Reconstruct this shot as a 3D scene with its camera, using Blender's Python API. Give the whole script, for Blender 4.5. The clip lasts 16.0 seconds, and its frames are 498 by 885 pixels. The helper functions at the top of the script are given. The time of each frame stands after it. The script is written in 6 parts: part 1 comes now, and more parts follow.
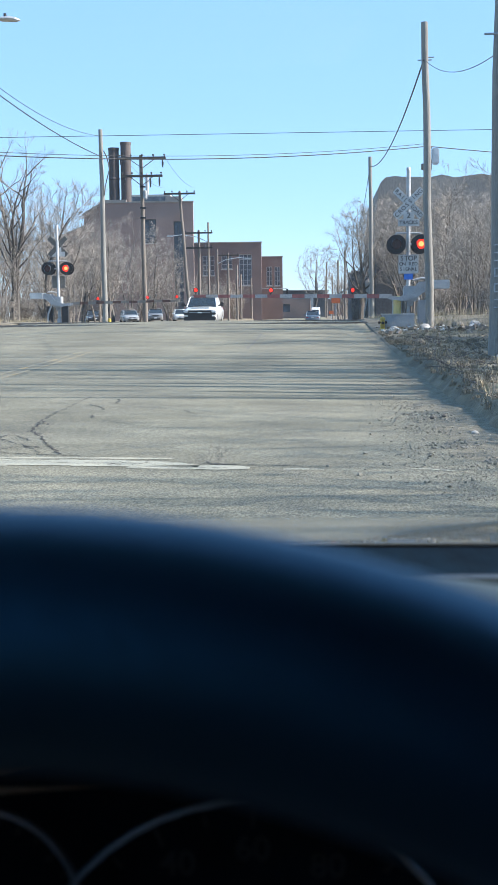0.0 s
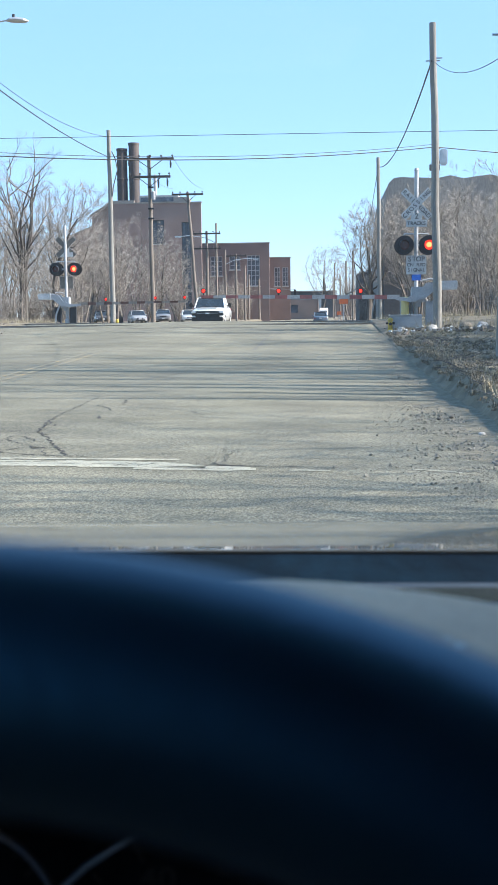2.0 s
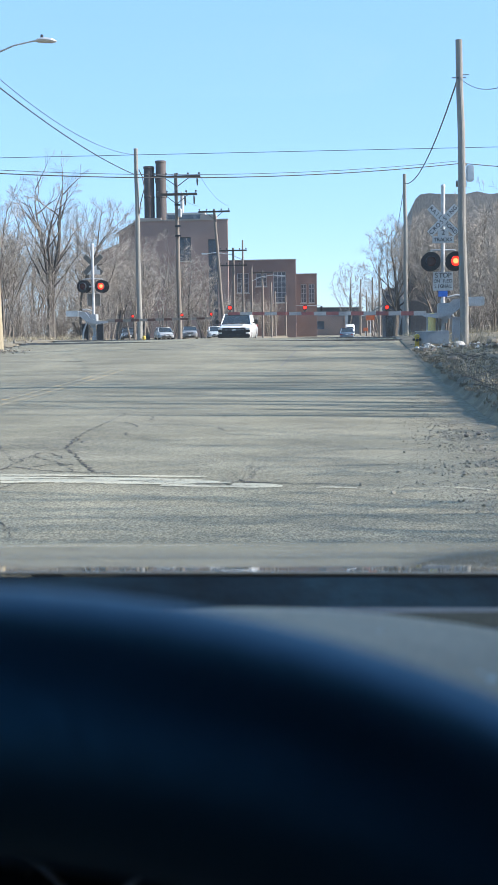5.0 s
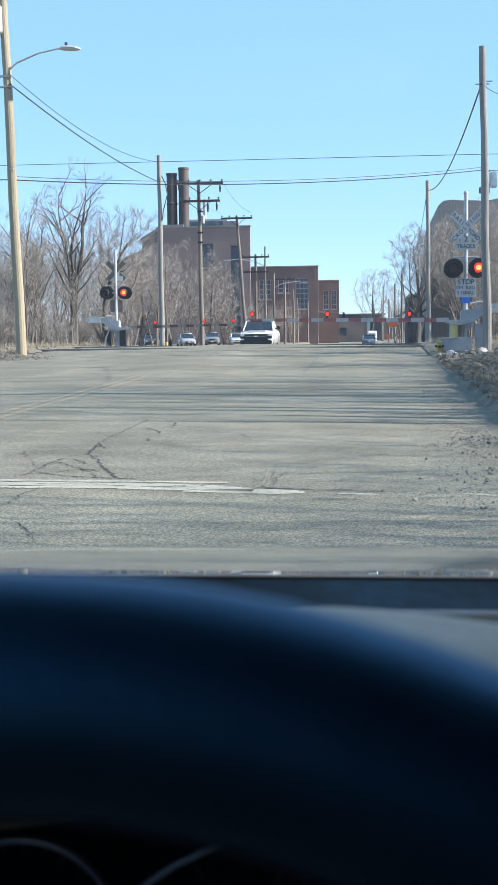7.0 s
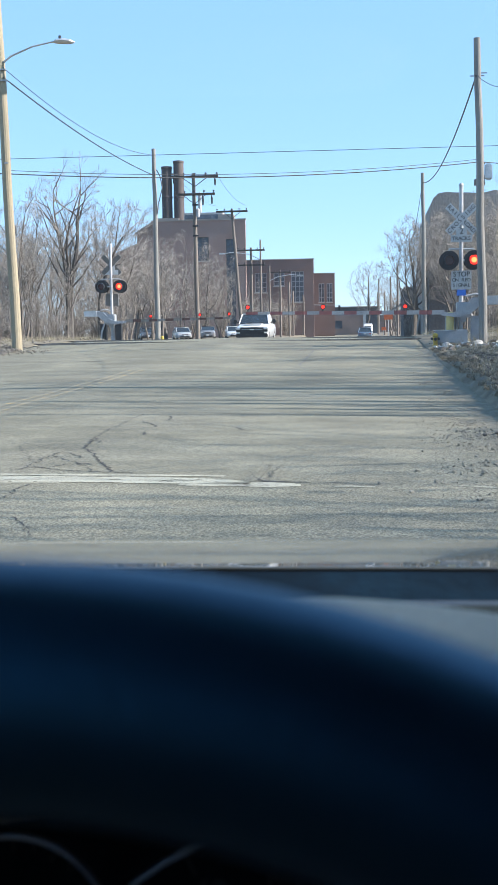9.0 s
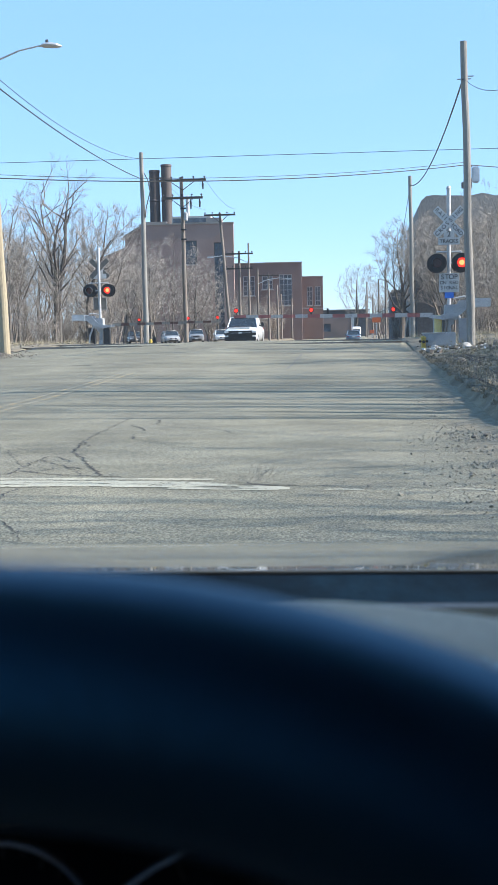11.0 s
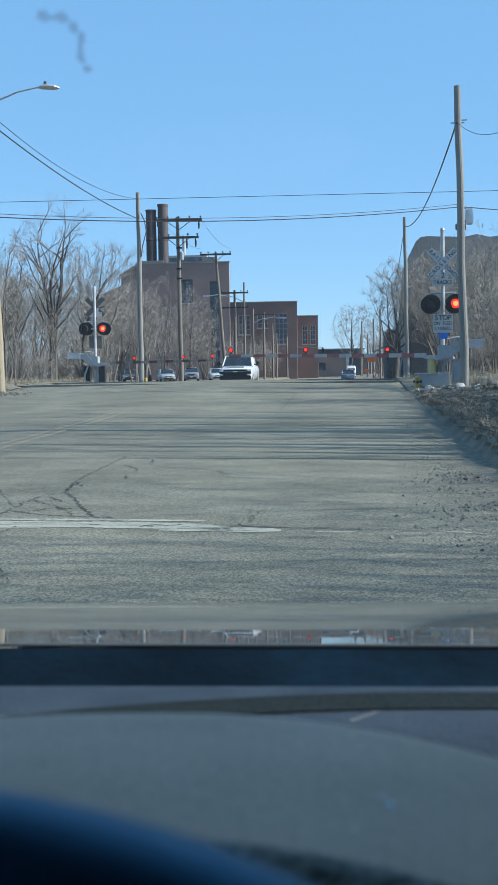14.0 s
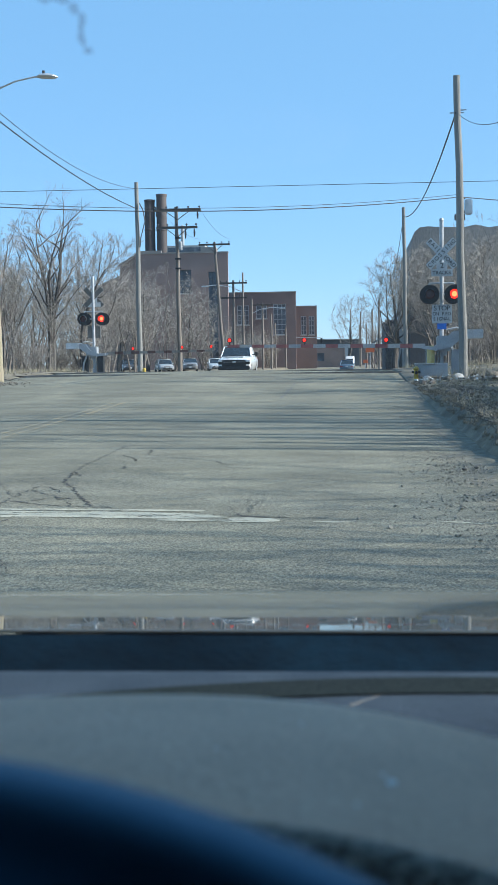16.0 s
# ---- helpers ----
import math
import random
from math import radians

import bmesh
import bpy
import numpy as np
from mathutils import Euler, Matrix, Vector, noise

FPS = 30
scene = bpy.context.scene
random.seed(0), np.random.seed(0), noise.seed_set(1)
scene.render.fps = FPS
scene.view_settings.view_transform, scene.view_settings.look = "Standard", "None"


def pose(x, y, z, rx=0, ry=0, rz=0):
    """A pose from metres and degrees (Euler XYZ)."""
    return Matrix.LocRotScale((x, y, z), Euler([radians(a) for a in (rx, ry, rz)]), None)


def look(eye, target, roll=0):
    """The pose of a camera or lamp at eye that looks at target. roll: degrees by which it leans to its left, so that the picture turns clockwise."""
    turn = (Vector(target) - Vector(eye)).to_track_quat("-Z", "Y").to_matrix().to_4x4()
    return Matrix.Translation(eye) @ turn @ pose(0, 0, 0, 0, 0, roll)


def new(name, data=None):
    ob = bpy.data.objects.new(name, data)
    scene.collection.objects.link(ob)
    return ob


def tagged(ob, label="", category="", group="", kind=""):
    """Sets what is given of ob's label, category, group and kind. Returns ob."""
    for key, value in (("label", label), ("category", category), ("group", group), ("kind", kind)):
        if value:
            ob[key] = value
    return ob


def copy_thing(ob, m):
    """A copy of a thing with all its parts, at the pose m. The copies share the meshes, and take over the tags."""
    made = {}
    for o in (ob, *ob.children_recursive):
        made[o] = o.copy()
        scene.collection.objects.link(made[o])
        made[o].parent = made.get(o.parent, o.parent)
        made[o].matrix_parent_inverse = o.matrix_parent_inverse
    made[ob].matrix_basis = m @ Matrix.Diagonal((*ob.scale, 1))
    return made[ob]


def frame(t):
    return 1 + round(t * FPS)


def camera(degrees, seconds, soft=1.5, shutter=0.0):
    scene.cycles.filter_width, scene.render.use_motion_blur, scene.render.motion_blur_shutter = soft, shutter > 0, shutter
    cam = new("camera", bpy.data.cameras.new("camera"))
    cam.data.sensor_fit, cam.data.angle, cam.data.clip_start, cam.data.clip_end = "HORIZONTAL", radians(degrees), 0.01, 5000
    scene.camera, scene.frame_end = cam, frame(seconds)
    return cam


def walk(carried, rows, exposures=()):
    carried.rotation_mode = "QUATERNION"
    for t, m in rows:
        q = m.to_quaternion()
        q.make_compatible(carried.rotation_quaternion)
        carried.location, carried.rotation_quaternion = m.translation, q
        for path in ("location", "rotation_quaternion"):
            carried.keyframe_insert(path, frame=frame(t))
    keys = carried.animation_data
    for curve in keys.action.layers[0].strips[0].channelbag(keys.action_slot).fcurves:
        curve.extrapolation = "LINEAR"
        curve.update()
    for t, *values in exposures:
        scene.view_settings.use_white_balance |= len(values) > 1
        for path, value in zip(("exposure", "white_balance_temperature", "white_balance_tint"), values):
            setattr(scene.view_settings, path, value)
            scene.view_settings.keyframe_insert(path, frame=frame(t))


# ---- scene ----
cam = camera(24.0, 16.0)
# a small aperture, as a hand-held phone has it
cam.data.dof.use_dof = True
cam.data.dof.focus_distance = 38.0
cam.data.dof.aperture_fstop = 30.0

# seconds, x, y, z, pitch, roll, yaw
PATH = [
    (0, -0.0306, 0.0023, 1.1688, -6.291, 0.652, 3.364),
    (0.5, -0.0251, 0.0110, 1.1714, -6.091, 0.640, 2.408),
    (1, -0.0240, 0.0137, 1.1697, -6.341, 0.654, 2.617),
    (1.5, -0.0237, 0.0112, 1.1699, -6.439, 0.415, 3.309),
    (2, -0.0209, 0.0088, 1.1720, -6.255, 0.599, 3.748),
    (2.5, -0.0210, 0.0083, 1.1752, -6.104, 0.567, 4.207),
    (3, -0.0206, 0.0111, 1.1751, -5.785, 0.944, 4.505),
    (3.5, -0.0204, 0.0106, 1.1754, -5.499, 0.990, 4.681),
    (4, -0.0223, 0.0089, 1.1761, -5.726, 0.683, 4.709),
    (6.5, -0.0222, 0.0001, 1.1771, -4.915, 0.859, 5.794),
    (7, -0.0235, -0.0073, 1.1770, -5.119, 0.645, 6.108),
    (7.5, -0.0244, -0.0079, 1.1766, -5.271, 0.453, 5.919),
    (8, -0.0241, -0.0049, 1.1760, -5.245, 0.732, 5.956),
    (8.5, -0.0232, -0.0005, 1.1749, -5.552, 0.918, 5.854),
    (9, -0.0225, 0.0008, 1.1743, -5.444, 0.905, 5.904),
    (11.5, -0.0220, 0.0032, 1.1742, -5.198, 1.023, 5.139),
    (12, -0.0089, 0.0055, 1.1998, -3.627, 0.484, 4.568),
    (12.5, 0.0059, -0.0106, 1.2155, -3.214, 0.532, 3.688),
    (13, 0.0051, -0.0076, 1.2072, -3.178, 0.765, 5.295),
    (13.5, 0.0037, -0.0032, 1.2031, -3.274, 0.921, 5.417),
    (14, 0.0035, -0.0058, 1.2031, -3.431, 0.800, 5.113),
    (14.5, 0.0040, -0.0004, 1.2006, -3.714, 0.679, 3.955),
    (15, 0.0039, -0.0033, 1.2017, -3.690, 0.878, 4.155),
    (15.5, 0.0037, -0.0050, 1.2011, -3.900, 1.044, 4.490),
    (16, 0.0025, -0.0058, 1.2000, -3.898, 0.740, 5.047),
]
walk(cam, [(t, pose(x, y, z, 90 + p, r, w)) for t, x, y, z, p, r, w in PATH],
     exposures=[(0, 1.12, 6650, 12), (0.4, 1.23, 6750, 12), (2.2, 1.23, 6750, 12), (2.8, 1.1, 6650, 12), (11.8, 1.1, 6650, 12), (12.05, 0.97, 6550, 10), (12.35, 0.55, 6100, 5), (14.8, 0.57, 6100, 5), (15.3, 0.68, 6200, 5), (16, 0.7, 6200, 5)])

# ---- daylight ----
SUN_TURN = radians(92)      # from straight ahead towards the right
SUN_HIGH = radians(33)
world = bpy.data.worlds.new("sky")
scene.world = world
world.use_nodes = True
wn = world.node_tree
sky = wn.nodes.new("ShaderNodeTexSky")
sky.sky_type = "NISHITA"
sky.sun_disc = False
sky.sun_elevation = SUN_HIGH
sky.sun_rotation = SUN_TURN
sky.air_density = 0.85
sky.altitude = 300
sky.dust_density = 0.0
sky.ozone_density = 2.0
wn.nodes["Background"].inputs["Strength"].default_value = 0.118
clear = wn.nodes.new("ShaderNodeMix")     # thin even haze over the whole sky
clear.data_type = "RGBA"
clear.inputs["Factor"].default_value = 0.66
clear.inputs[7].default_value = (1.38, 3.08, 5.3, 1)
wn.links.new(sky.outputs[0], clear.inputs[6])
wn.links.new(clear.outputs[2], wn.nodes["Background"].inputs["Color"])
sun = new("sun", bpy.data.lights.new("sun", "SUN"))
sun.data.energy = 4.8
sun.data.angle = radians(0.5)
sun.data.color = (1.0, 0.95, 0.88)
sun.matrix_world = look((0, 0, 0), (-math.sin(SUN_TURN) * math.cos(SUN_HIGH), -math.cos(SUN_TURN) * math.cos(SUN_HIGH), -math.sin(SUN_HIGH)))

# ---- materials ----


def material(name, dark, light, scale=3.0, rough=0.7, metal=0.0, bump=0.2, grain=60.0, stretch=(1, 1, 1), coat=0.0, spread=0.25, clear=0.0):
    """Two colours mixed by a coarse noise, fine grain in value, roughness and relief."""
    m = bpy.data.materials.new(name)
    m.use_nodes = True
    n, l = m.node_tree.nodes, m.node_tree.links
    b = n["Principled BSDF"]
    co = n.new("ShaderNodeTexCoord")
    mp = n.new("ShaderNodeMapping")
    mp.inputs["Scale"].default_value = stretch
    l.new(co.outputs["Object"], mp.inputs["Vector"])
    big, fine = n.new("ShaderNodeTexNoise"), n.new("ShaderNodeTexNoise")
    big.inputs["Scale"].default_value, fine.inputs["Scale"].default_value = scale, grain
    big.inputs["Detail"].default_value, fine.inputs["Detail"].default_value = 5, 3
    for k in (big, fine):
        l.new(mp.outputs[0], k.inputs["Vector"])
    ramp = n.new("ShaderNodeValToRGB")
    ramp.color_ramp.elements[0].position, ramp.color_ramp.elements[1].position = 0.5 - spread, 0.5 + spread
    ramp.color_ramp.elements[0].color, ramp.color_ramp.elements[1].color = (*dark, 1), (*light, 1)
    l.new(big.outputs["Fac"], ramp.inputs["Fac"])
    mix = n.new("ShaderNodeMix")
    mix.data_type, mix.blend_type = "RGBA", "OVERLAY"
    mix.inputs["Factor"].default_value = 0.5
    l.new(ramp.outputs["Color"], mix.inputs[6])
    l.new(fine.outputs["Fac"], mix.inputs[7])
    l.new(mix.outputs[2], b.inputs["Base Color"])
    rr = n.new("ShaderNodeMapRange")
    rr.inputs["To Min"].default_value, rr.inputs["To Max"].default_value = max(0.02, rough - 0.1), min(1.0, rough + 0.1)
    l.new(big.outputs["Fac"], rr.inputs["Value"])
    l.new(rr.outputs[0], b.inputs["Roughness"])
    b.inputs["Metallic"].default_value = metal
    b.inputs["Coat Weight"].default_value = coat
    b.inputs["Coat Roughness"].default_value = 0.03
    if bump > 0:
        bp = n.new("ShaderNodeBump")
        bp.inputs["Strength"].default_value = bump
        bp.inputs["Distance"].default_value = 0.02
        l.new(fine.outputs["Fac"], bp.inputs["Height"])
        l.new(bp.outputs[0], b.inputs["Normal"])
    return m


def glow(name, colour, strength):
    m = bpy.data.materials.new(name)
    m.use_nodes = True
    b = m.node_tree.nodes["Principled BSDF"]
    b.inputs["Base Color"].default_value = (*colour, 1)
    b.inputs["Emission Color"].default_value = (*colour, 1)
    b.inputs["Emission Strength"].default_value = strength
    b.inputs["Roughness"].default_value = 0.3
    return m


WOOD_GREY = material("weathered pole wood", (0.165, 0.161, 0.149), (0.285, 0.277, 0.256), 1.2, 0.85, grain=40, stretch=(3, 3, 0.25), bump=0.4)
WOOD_TAN = material("new pole wood", (0.235, 0.2, 0.135), (0.36, 0.31, 0.215), 1.0, 0.8, grain=35, stretch=(3, 3, 0.2), bump=0.35)
WOOD_DARK = material("creosoted pole wood", (0.12, 0.105, 0.09), (0.24, 0.205, 0.175), 1.2, 0.85, grain=40, stretch=(3, 3, 0.25), bump=0.4)
ARM_WOOD = material("tarred crossarm wood", (0.04, 0.036, 0.032), (0.09, 0.08, 0.07), 2, 0.85, grain=40, bump=0.3)
BARK = material("bark", (0.06, 0.054, 0.049), (0.125, 0.114, 0.103), 2.5, 0.9, grain=30, stretch=(2, 2, 0.5), bump=0.6)
BARK_PALE = material("pale bark", (0.11, 0.095, 0.082), (0.21, 0.184, 0.16), 2.5, 0.9, grain=30, stretch=(2, 2, 0.5), bump=0.5)
TWIG = material("twig", (0.21, 0.184, 0.161), (0.37, 0.328, 0.29), 1.5, 0.9, grain=20, bump=0)
TWIG_RED = material("brown twig", (0.225, 0.2, 0.172), (0.385, 0.345, 0.3), 1.5, 0.9, grain=20, bump=0)
BRICK = material("brown brick", (0.24, 0.163, 0.14), (0.335, 0.24, 0.21), 0.25, 0.9, grain=9, bump=0.3)
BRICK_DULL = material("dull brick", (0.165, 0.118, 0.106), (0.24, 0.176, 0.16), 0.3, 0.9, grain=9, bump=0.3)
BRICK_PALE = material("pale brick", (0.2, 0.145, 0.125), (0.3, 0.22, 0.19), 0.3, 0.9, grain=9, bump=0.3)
STACK = material("dark stack steel", (0.05, 0.043, 0.043), (0.125, 0.102, 0.096), 0.5, 0.75, grain=12, stretch=(1, 1, 0.3))
CONCRETE = material("old concrete", (0.21, 0.19, 0.171), (0.34, 0.309, 0.28), 0.22, 0.9, grain=8, stretch=(1, 1, 0.5))
CONCRETE_LIGHT = material("pale concrete", (0.3, 0.29, 0.27), (0.48, 0.46, 0.43), 3, 0.85, grain=40)
DARK_WALL = material("dark painted block", (0.06, 0.062, 0.068), (0.12, 0.123, 0.13), 0.3, 0.85, grain=8)
ROOFING = material("grey roofing", (0.16, 0.16, 0.16), (0.28, 0.28, 0.27), 0.4, 0.9, grain=8)
WINDOW_DARK = material("dirty window glass", (0.06, 0.07, 0.085), (0.13, 0.15, 0.175), 0.6, 0.25, grain=3, bump=0)
FRAME_WHITE = material("chalky white frame", (0.28, 0.29, 0.3), (0.42, 0.43, 0.44), 2, 0.6, grain=20)
GALV = material("galvanised steel", (0.42, 0.43, 0.44), (0.62, 0.63, 0.64), 3, 0.45, 0.55, grain=40, bump=0.05)
SILVER_PAINT = material("aluminium paint", (0.34, 0.35, 0.36), (0.5, 0.51, 0.52), 4, 0.5, 0.1, grain=60, bump=0.05)
DULL_GREY = material("dull grey steel", (0.27, 0.29, 0.31), (0.4, 0.42, 0.44), 3, 0.6, 0.2, grain=40, bump=0.1)
SIGN_BACK = material("sign back aluminium", (0.11, 0.106, 0.098), (0.175, 0.168, 0.156), 3, 0.8, 0.0, grain=30, bump=0.03)
SIGN_WHITE = material("sign white sheeting", (0.42, 0.43, 0.43), (0.55, 0.56, 0.56), 4, 0.5, grain=60, bump=0.02)
SIGN_BLACK = material("sign black", (0.02, 0.02, 0.022), (0.04, 0.04, 0.042), 5, 0.5, grain=60, bump=0.0)
SIGN_BLUE = material("sign blue", (0.02, 0.12, 0.5), (0.04, 0.18, 0.62), 5, 0.45, grain=40, bump=0.0)
BLACK_STEEL = material("black signal enamel", (0.012, 0.013, 0.015), (0.03, 0.031, 0.034), 6, 0.5, grain=40, bump=0.03)
LENS_DARK = material("unlit red lens", (0.035, 0.006, 0.006), (0.07, 0.012, 0.01), 10, 0.15, grain=60, bump=0.1)
STRIPE_RED = material("faded red stripe", (0.2, 0.07, 0.07), (0.32, 0.12, 0.115), 6, 0.55, grain=40, bump=0.03)
STRIPE_WHITE = material("dirty white stripe", (0.29, 0.295, 0.3), (0.4, 0.405, 0.41), 5, 0.6, grain=40, bump=0.03)
# far gate arm: shade on its back, with some dirt, put into the colours
SHADED_RED = material("shaded grimy red stripe", (0.07, 0.04, 0.035), (0.13, 0.075, 0.065), 6, 0.7, grain=40, bump=0.03)
SHADED_WHITE = material("shaded grimy white stripe", (0.16, 0.155, 0.14), (0.27, 0.26, 0.24), 5, 0.7, grain=40, bump=0.03)
YELLOW = material("yellow enamel", (0.3, 0.2, 0.03), (0.6, 0.43, 0.08), 6, 0.5, grain=40, bump=0.05)
OCHRE = material("faded ochre plastic", (0.5, 0.4, 0.15), (0.7, 0.58, 0.26), 5, 0.6, grain=40, bump=0.05)
ORANGE = material("orange sheeting", (0.55, 0.12, 0.05), (0.7, 0.18, 0.07), 3, 0.5, grain=30, bump=0.02)
RUBBLE = material("stone rubble", (0.06, 0.052, 0.043), (0.24, 0.218, 0.185), 6, 0.9, grain=30)
GRIT_STONE = material("pale road grit", (0.12, 0.112, 0.09), (0.29, 0.272, 0.225), 25, 0.9, grain=90)
RED_LAMP = glow("lit red lamp", (1.0, 0.025, 0.012), 1.1)
RED_CORE = glow("lit lamp core", (1.0, 0.19, 0.06), 1.9)
WIRE = material("cable sheath", (0.018, 0.02, 0.022), (0.04, 0.042, 0.045), 2, 0.6, grain=30, bump=0)
RAIL_STEEL = material("rail steel", (0.1, 0.075, 0.06), (0.3, 0.28, 0.26), 3, 0.4, 0.7, grain=30, bump=0.1)
RUBBER = material("tyre rubber", (0.012, 0.012, 0.013), (0.03, 0.03, 0.03), 8, 0.8, grain=60, bump=0.1)
GLASS_CAR = material("tinted car glass", (0.015, 0.02, 0.025), (0.03, 0.038, 0.045), 2, 0.08, grain=5, bump=0, coat=0.5)
HEADLIGHT = material("headlight glass", (0.5, 0.52, 0.55), (0.75, 0.77, 0.8), 8, 0.12, 0.3, grain=30, bump=0, coat=0.6)
TAIL_RED = material("tail light red", (0.25, 0.01, 0.01), (0.4, 0.02, 0.02), 8, 0.2, grain=30, bump=0, coat=0.5)
TRIM_BLACK = material("black trim", (0.012, 0.013, 0.014), (0.03, 0.031, 0.033), 5, 0.45, grain=40, bump=0.05)
CHROME = material("chrome", (0.5, 0.51, 0.52), (0.65, 0.66, 0.67), 4, 0.18, 1.0, grain=20, bump=0)


def paint(name, colour):
    return material(name, tuple(c * 0.85 for c in colour), colour, 0.8, 0.3, 0.1, 0.0, grain=30, coat=0.8)


PAINT_WHITE = paint("white car paint", (0.78, 0.78, 0.77))
PAINT_SILVER = paint("silver car paint", (0.42, 0.43, 0.44))
PAINT_GREY = paint("grey car paint", (0.22, 0.22, 0.225))
PAINT_DARK = paint("dark car paint", (0.06, 0.06, 0.066))
PAINT_BLUE = paint("grey blue car paint", (0.1, 0.14, 0.19))


def asphalt():
    m = bpy.data.materials.new("worn asphalt")
    m.use_nodes = True
    n, l = m.node_tree.nodes, m.node_tree.links
    b = n["Principled BSDF"]
    co = n.new("ShaderNodeTexCoord")

    def noise_at(scale, detail=4, stretch=(1, 1, 1)):
        mp = n.new("ShaderNodeMapping")
        mp.inputs["Scale"].default_value = stretch
        l.new(co.outputs["Object"], mp.inputs["Vector"])
        k = n.new("ShaderNodeTexNoise")
        k.inputs["Scale"].default_value, k.inputs["Detail"].default_value = scale, detail
        l.new(mp.outputs[0], k.inputs["Vector"])
        return k.outputs["Fac"]

    def ramp(fac, a, c, lo, hi):
        r = n.new("ShaderNodeValToRGB")
        r.color_ramp.elements[0].position, r.color_ramp.elements[1].position = lo, hi
        r.color_ramp.elements[0].color, r.color_ramp.elements[1].color = (*a, 1), (*c, 1)
        l.new(fac, r.inputs["Fac"])
        return r.outputs["Color"]

    def blend(kind, fac, a, c):
        x = n.new("ShaderNodeMix")
        x.data_type, x.blend_type = "RGBA", kind
        if isinstance(fac, float):
            x.inputs["Factor"].default_value = fac
        else:
            l.new(fac, x.inputs["Factor"])
        l.new(a, x.inputs[6])
        l.new(c, x.inputs[7])
        return x.outputs[2]

    base = ramp(noise_at(0.35), (0.158, 0.15, 0.112), (0.207, 0.197, 0.151), 0.3, 0.7)
    lanes = ramp(noise_at(0.9, 3, (1.0, 0.06, 1)), (0.88, 0.88, 0.89), (1.08, 1.08, 1.06), 0.3, 0.7)
    base = blend("MULTIPLY", 1.0, base, lanes)
    patch = ramp(noise_at(1.6, 6, (0.5, 1, 1)), (0.8, 0.8, 0.8), (1.08, 1.08, 1.08), 0.35, 0.62)
    base = blend("MULTIPLY", 0.9, base, patch)
    # single chips of stone, pale and dark
    v = n.new("ShaderNodeTexVoronoi")
    v.inputs["Scale"].default_value = 105
    along = n.new("ShaderNodeMapping")
    along.inputs["Scale"].default_value = (1, 0.4, 1)
    l.new(co.outputs["Object"], along.inputs["Vector"])
    l.new(along.outputs[0], v.inputs["Vector"])
    sep = n.new("ShaderNodeSeparateColor")
    l.new(v.outputs["Color"], sep.inputs[0])
    chips = ramp(sep.outputs[0], (0.4, 0.4, 0.41), (1.72, 1.7, 1.64), 0.05, 0.95)
    base = blend("MULTIPLY", 0.62, base, chips)
    pits = ramp(noise_at(48, 3, (1, 0.5, 1)), (0.55, 0.55, 0.56), (1.1, 1.1, 1.1), 0.3, 0.5)
    base = blend("MULTIPLY", 0.7, base, pits)
    l.new(base, b.inputs["Base Color"])
    b.inputs["Roughness"].default_value = 0.88
    b.inputs["Specular IOR Level"].default_value = 0.25
    add = n.new("ShaderNodeMath")
    l.new(noise_at(40, 4), add.inputs[0])
    l.new(noise_at(70, 3), add.inputs[1])
    bp = n.new("ShaderNodeBump")
    bp.inputs["Strength"].default_value, bp.inputs["Distance"].default_value = 0.6, 0.009
    l.new(add.outputs[0], bp.inputs["Height"])
    l.new(bp.outputs[0], b.inputs["Normal"])
    return m


def worn_paint(name, colour, keep):
    """Road paint worn through to the asphalt in streaks that run along x."""
    m = material(name, tuple(c * 0.85 for c in colour), colour, 4, 0.75, grain=50, bump=0.3)
    n, l = m.node_tree.nodes, m.node_tree.links
    b = n["Principled BSDF"]
    old = b.inputs["Base Color"].links[0].from_socket
    co, mp, k, r, x = (n.new(s) for s in ("ShaderNodeTexCoord", "ShaderNodeMapping", "ShaderNodeTexNoise", "ShaderNodeValToRGB", "ShaderNodeMix"))
    mp.inputs["Scale"].default_value = (1.6, 14, 1)
    k.inputs["Scale"].default_value, k.inputs["Detail"].default_value = 2.2, 8
    k.inputs["Roughness"].default_value = 0.65
    r.color_ramp.elements[0].position, r.color_ramp.elements[1].position = keep, keep + 0.05
    x.data_type = "RGBA"
    x.inputs[6].default_value = (0.186, 0.172, 0.125, 1)
    l.new(co.outputs["Object"], mp.inputs["Vector"])
    l.new(mp.outputs[0], k.inputs["Vector"])
    l.new(k.outputs["Fac"], r.inputs["Fac"])
    l.new(r.outputs["Color"], x.inputs["Factor"])
    l.new(old, x.inputs[7])
    l.new(x.outputs[2], b.inputs["Base Color"])
    return m


ASPHALT = asphalt()
PAINT_BAR = worn_paint("worn white road paint", (0.42, 0.4, 0.315), 0.33)
PAINT_BAR.node_tree.nodes["Principled BSDF"].inputs["Specular IOR Level"].default_value = 0.1
PAINT_LINE = worn_paint("worn yellow road paint", (0.55, 0.34, 0.07), 0.57)
CRACK = material("open crack", (0.025, 0.024, 0.022), (0.06, 0.056, 0.05), 6, 0.95, grain=60)
TAR = material("dark asphalt filler", (0.06, 0.06, 0.06), (0.12, 0.118, 0.11), 3, 0.85, grain=60)
SOIL = material("dry soil and dead grass", (0.085, 0.072, 0.05), (0.22, 0.188, 0.13), 1.1, 0.95, grain=14, bump=0.8, spread=0.18)
GRIT = material("dark gritty soil", (0.095, 0.086, 0.06), (0.215, 0.197, 0.145), 9, 0.95, grain=55, bump=0.9, spread=0.2)
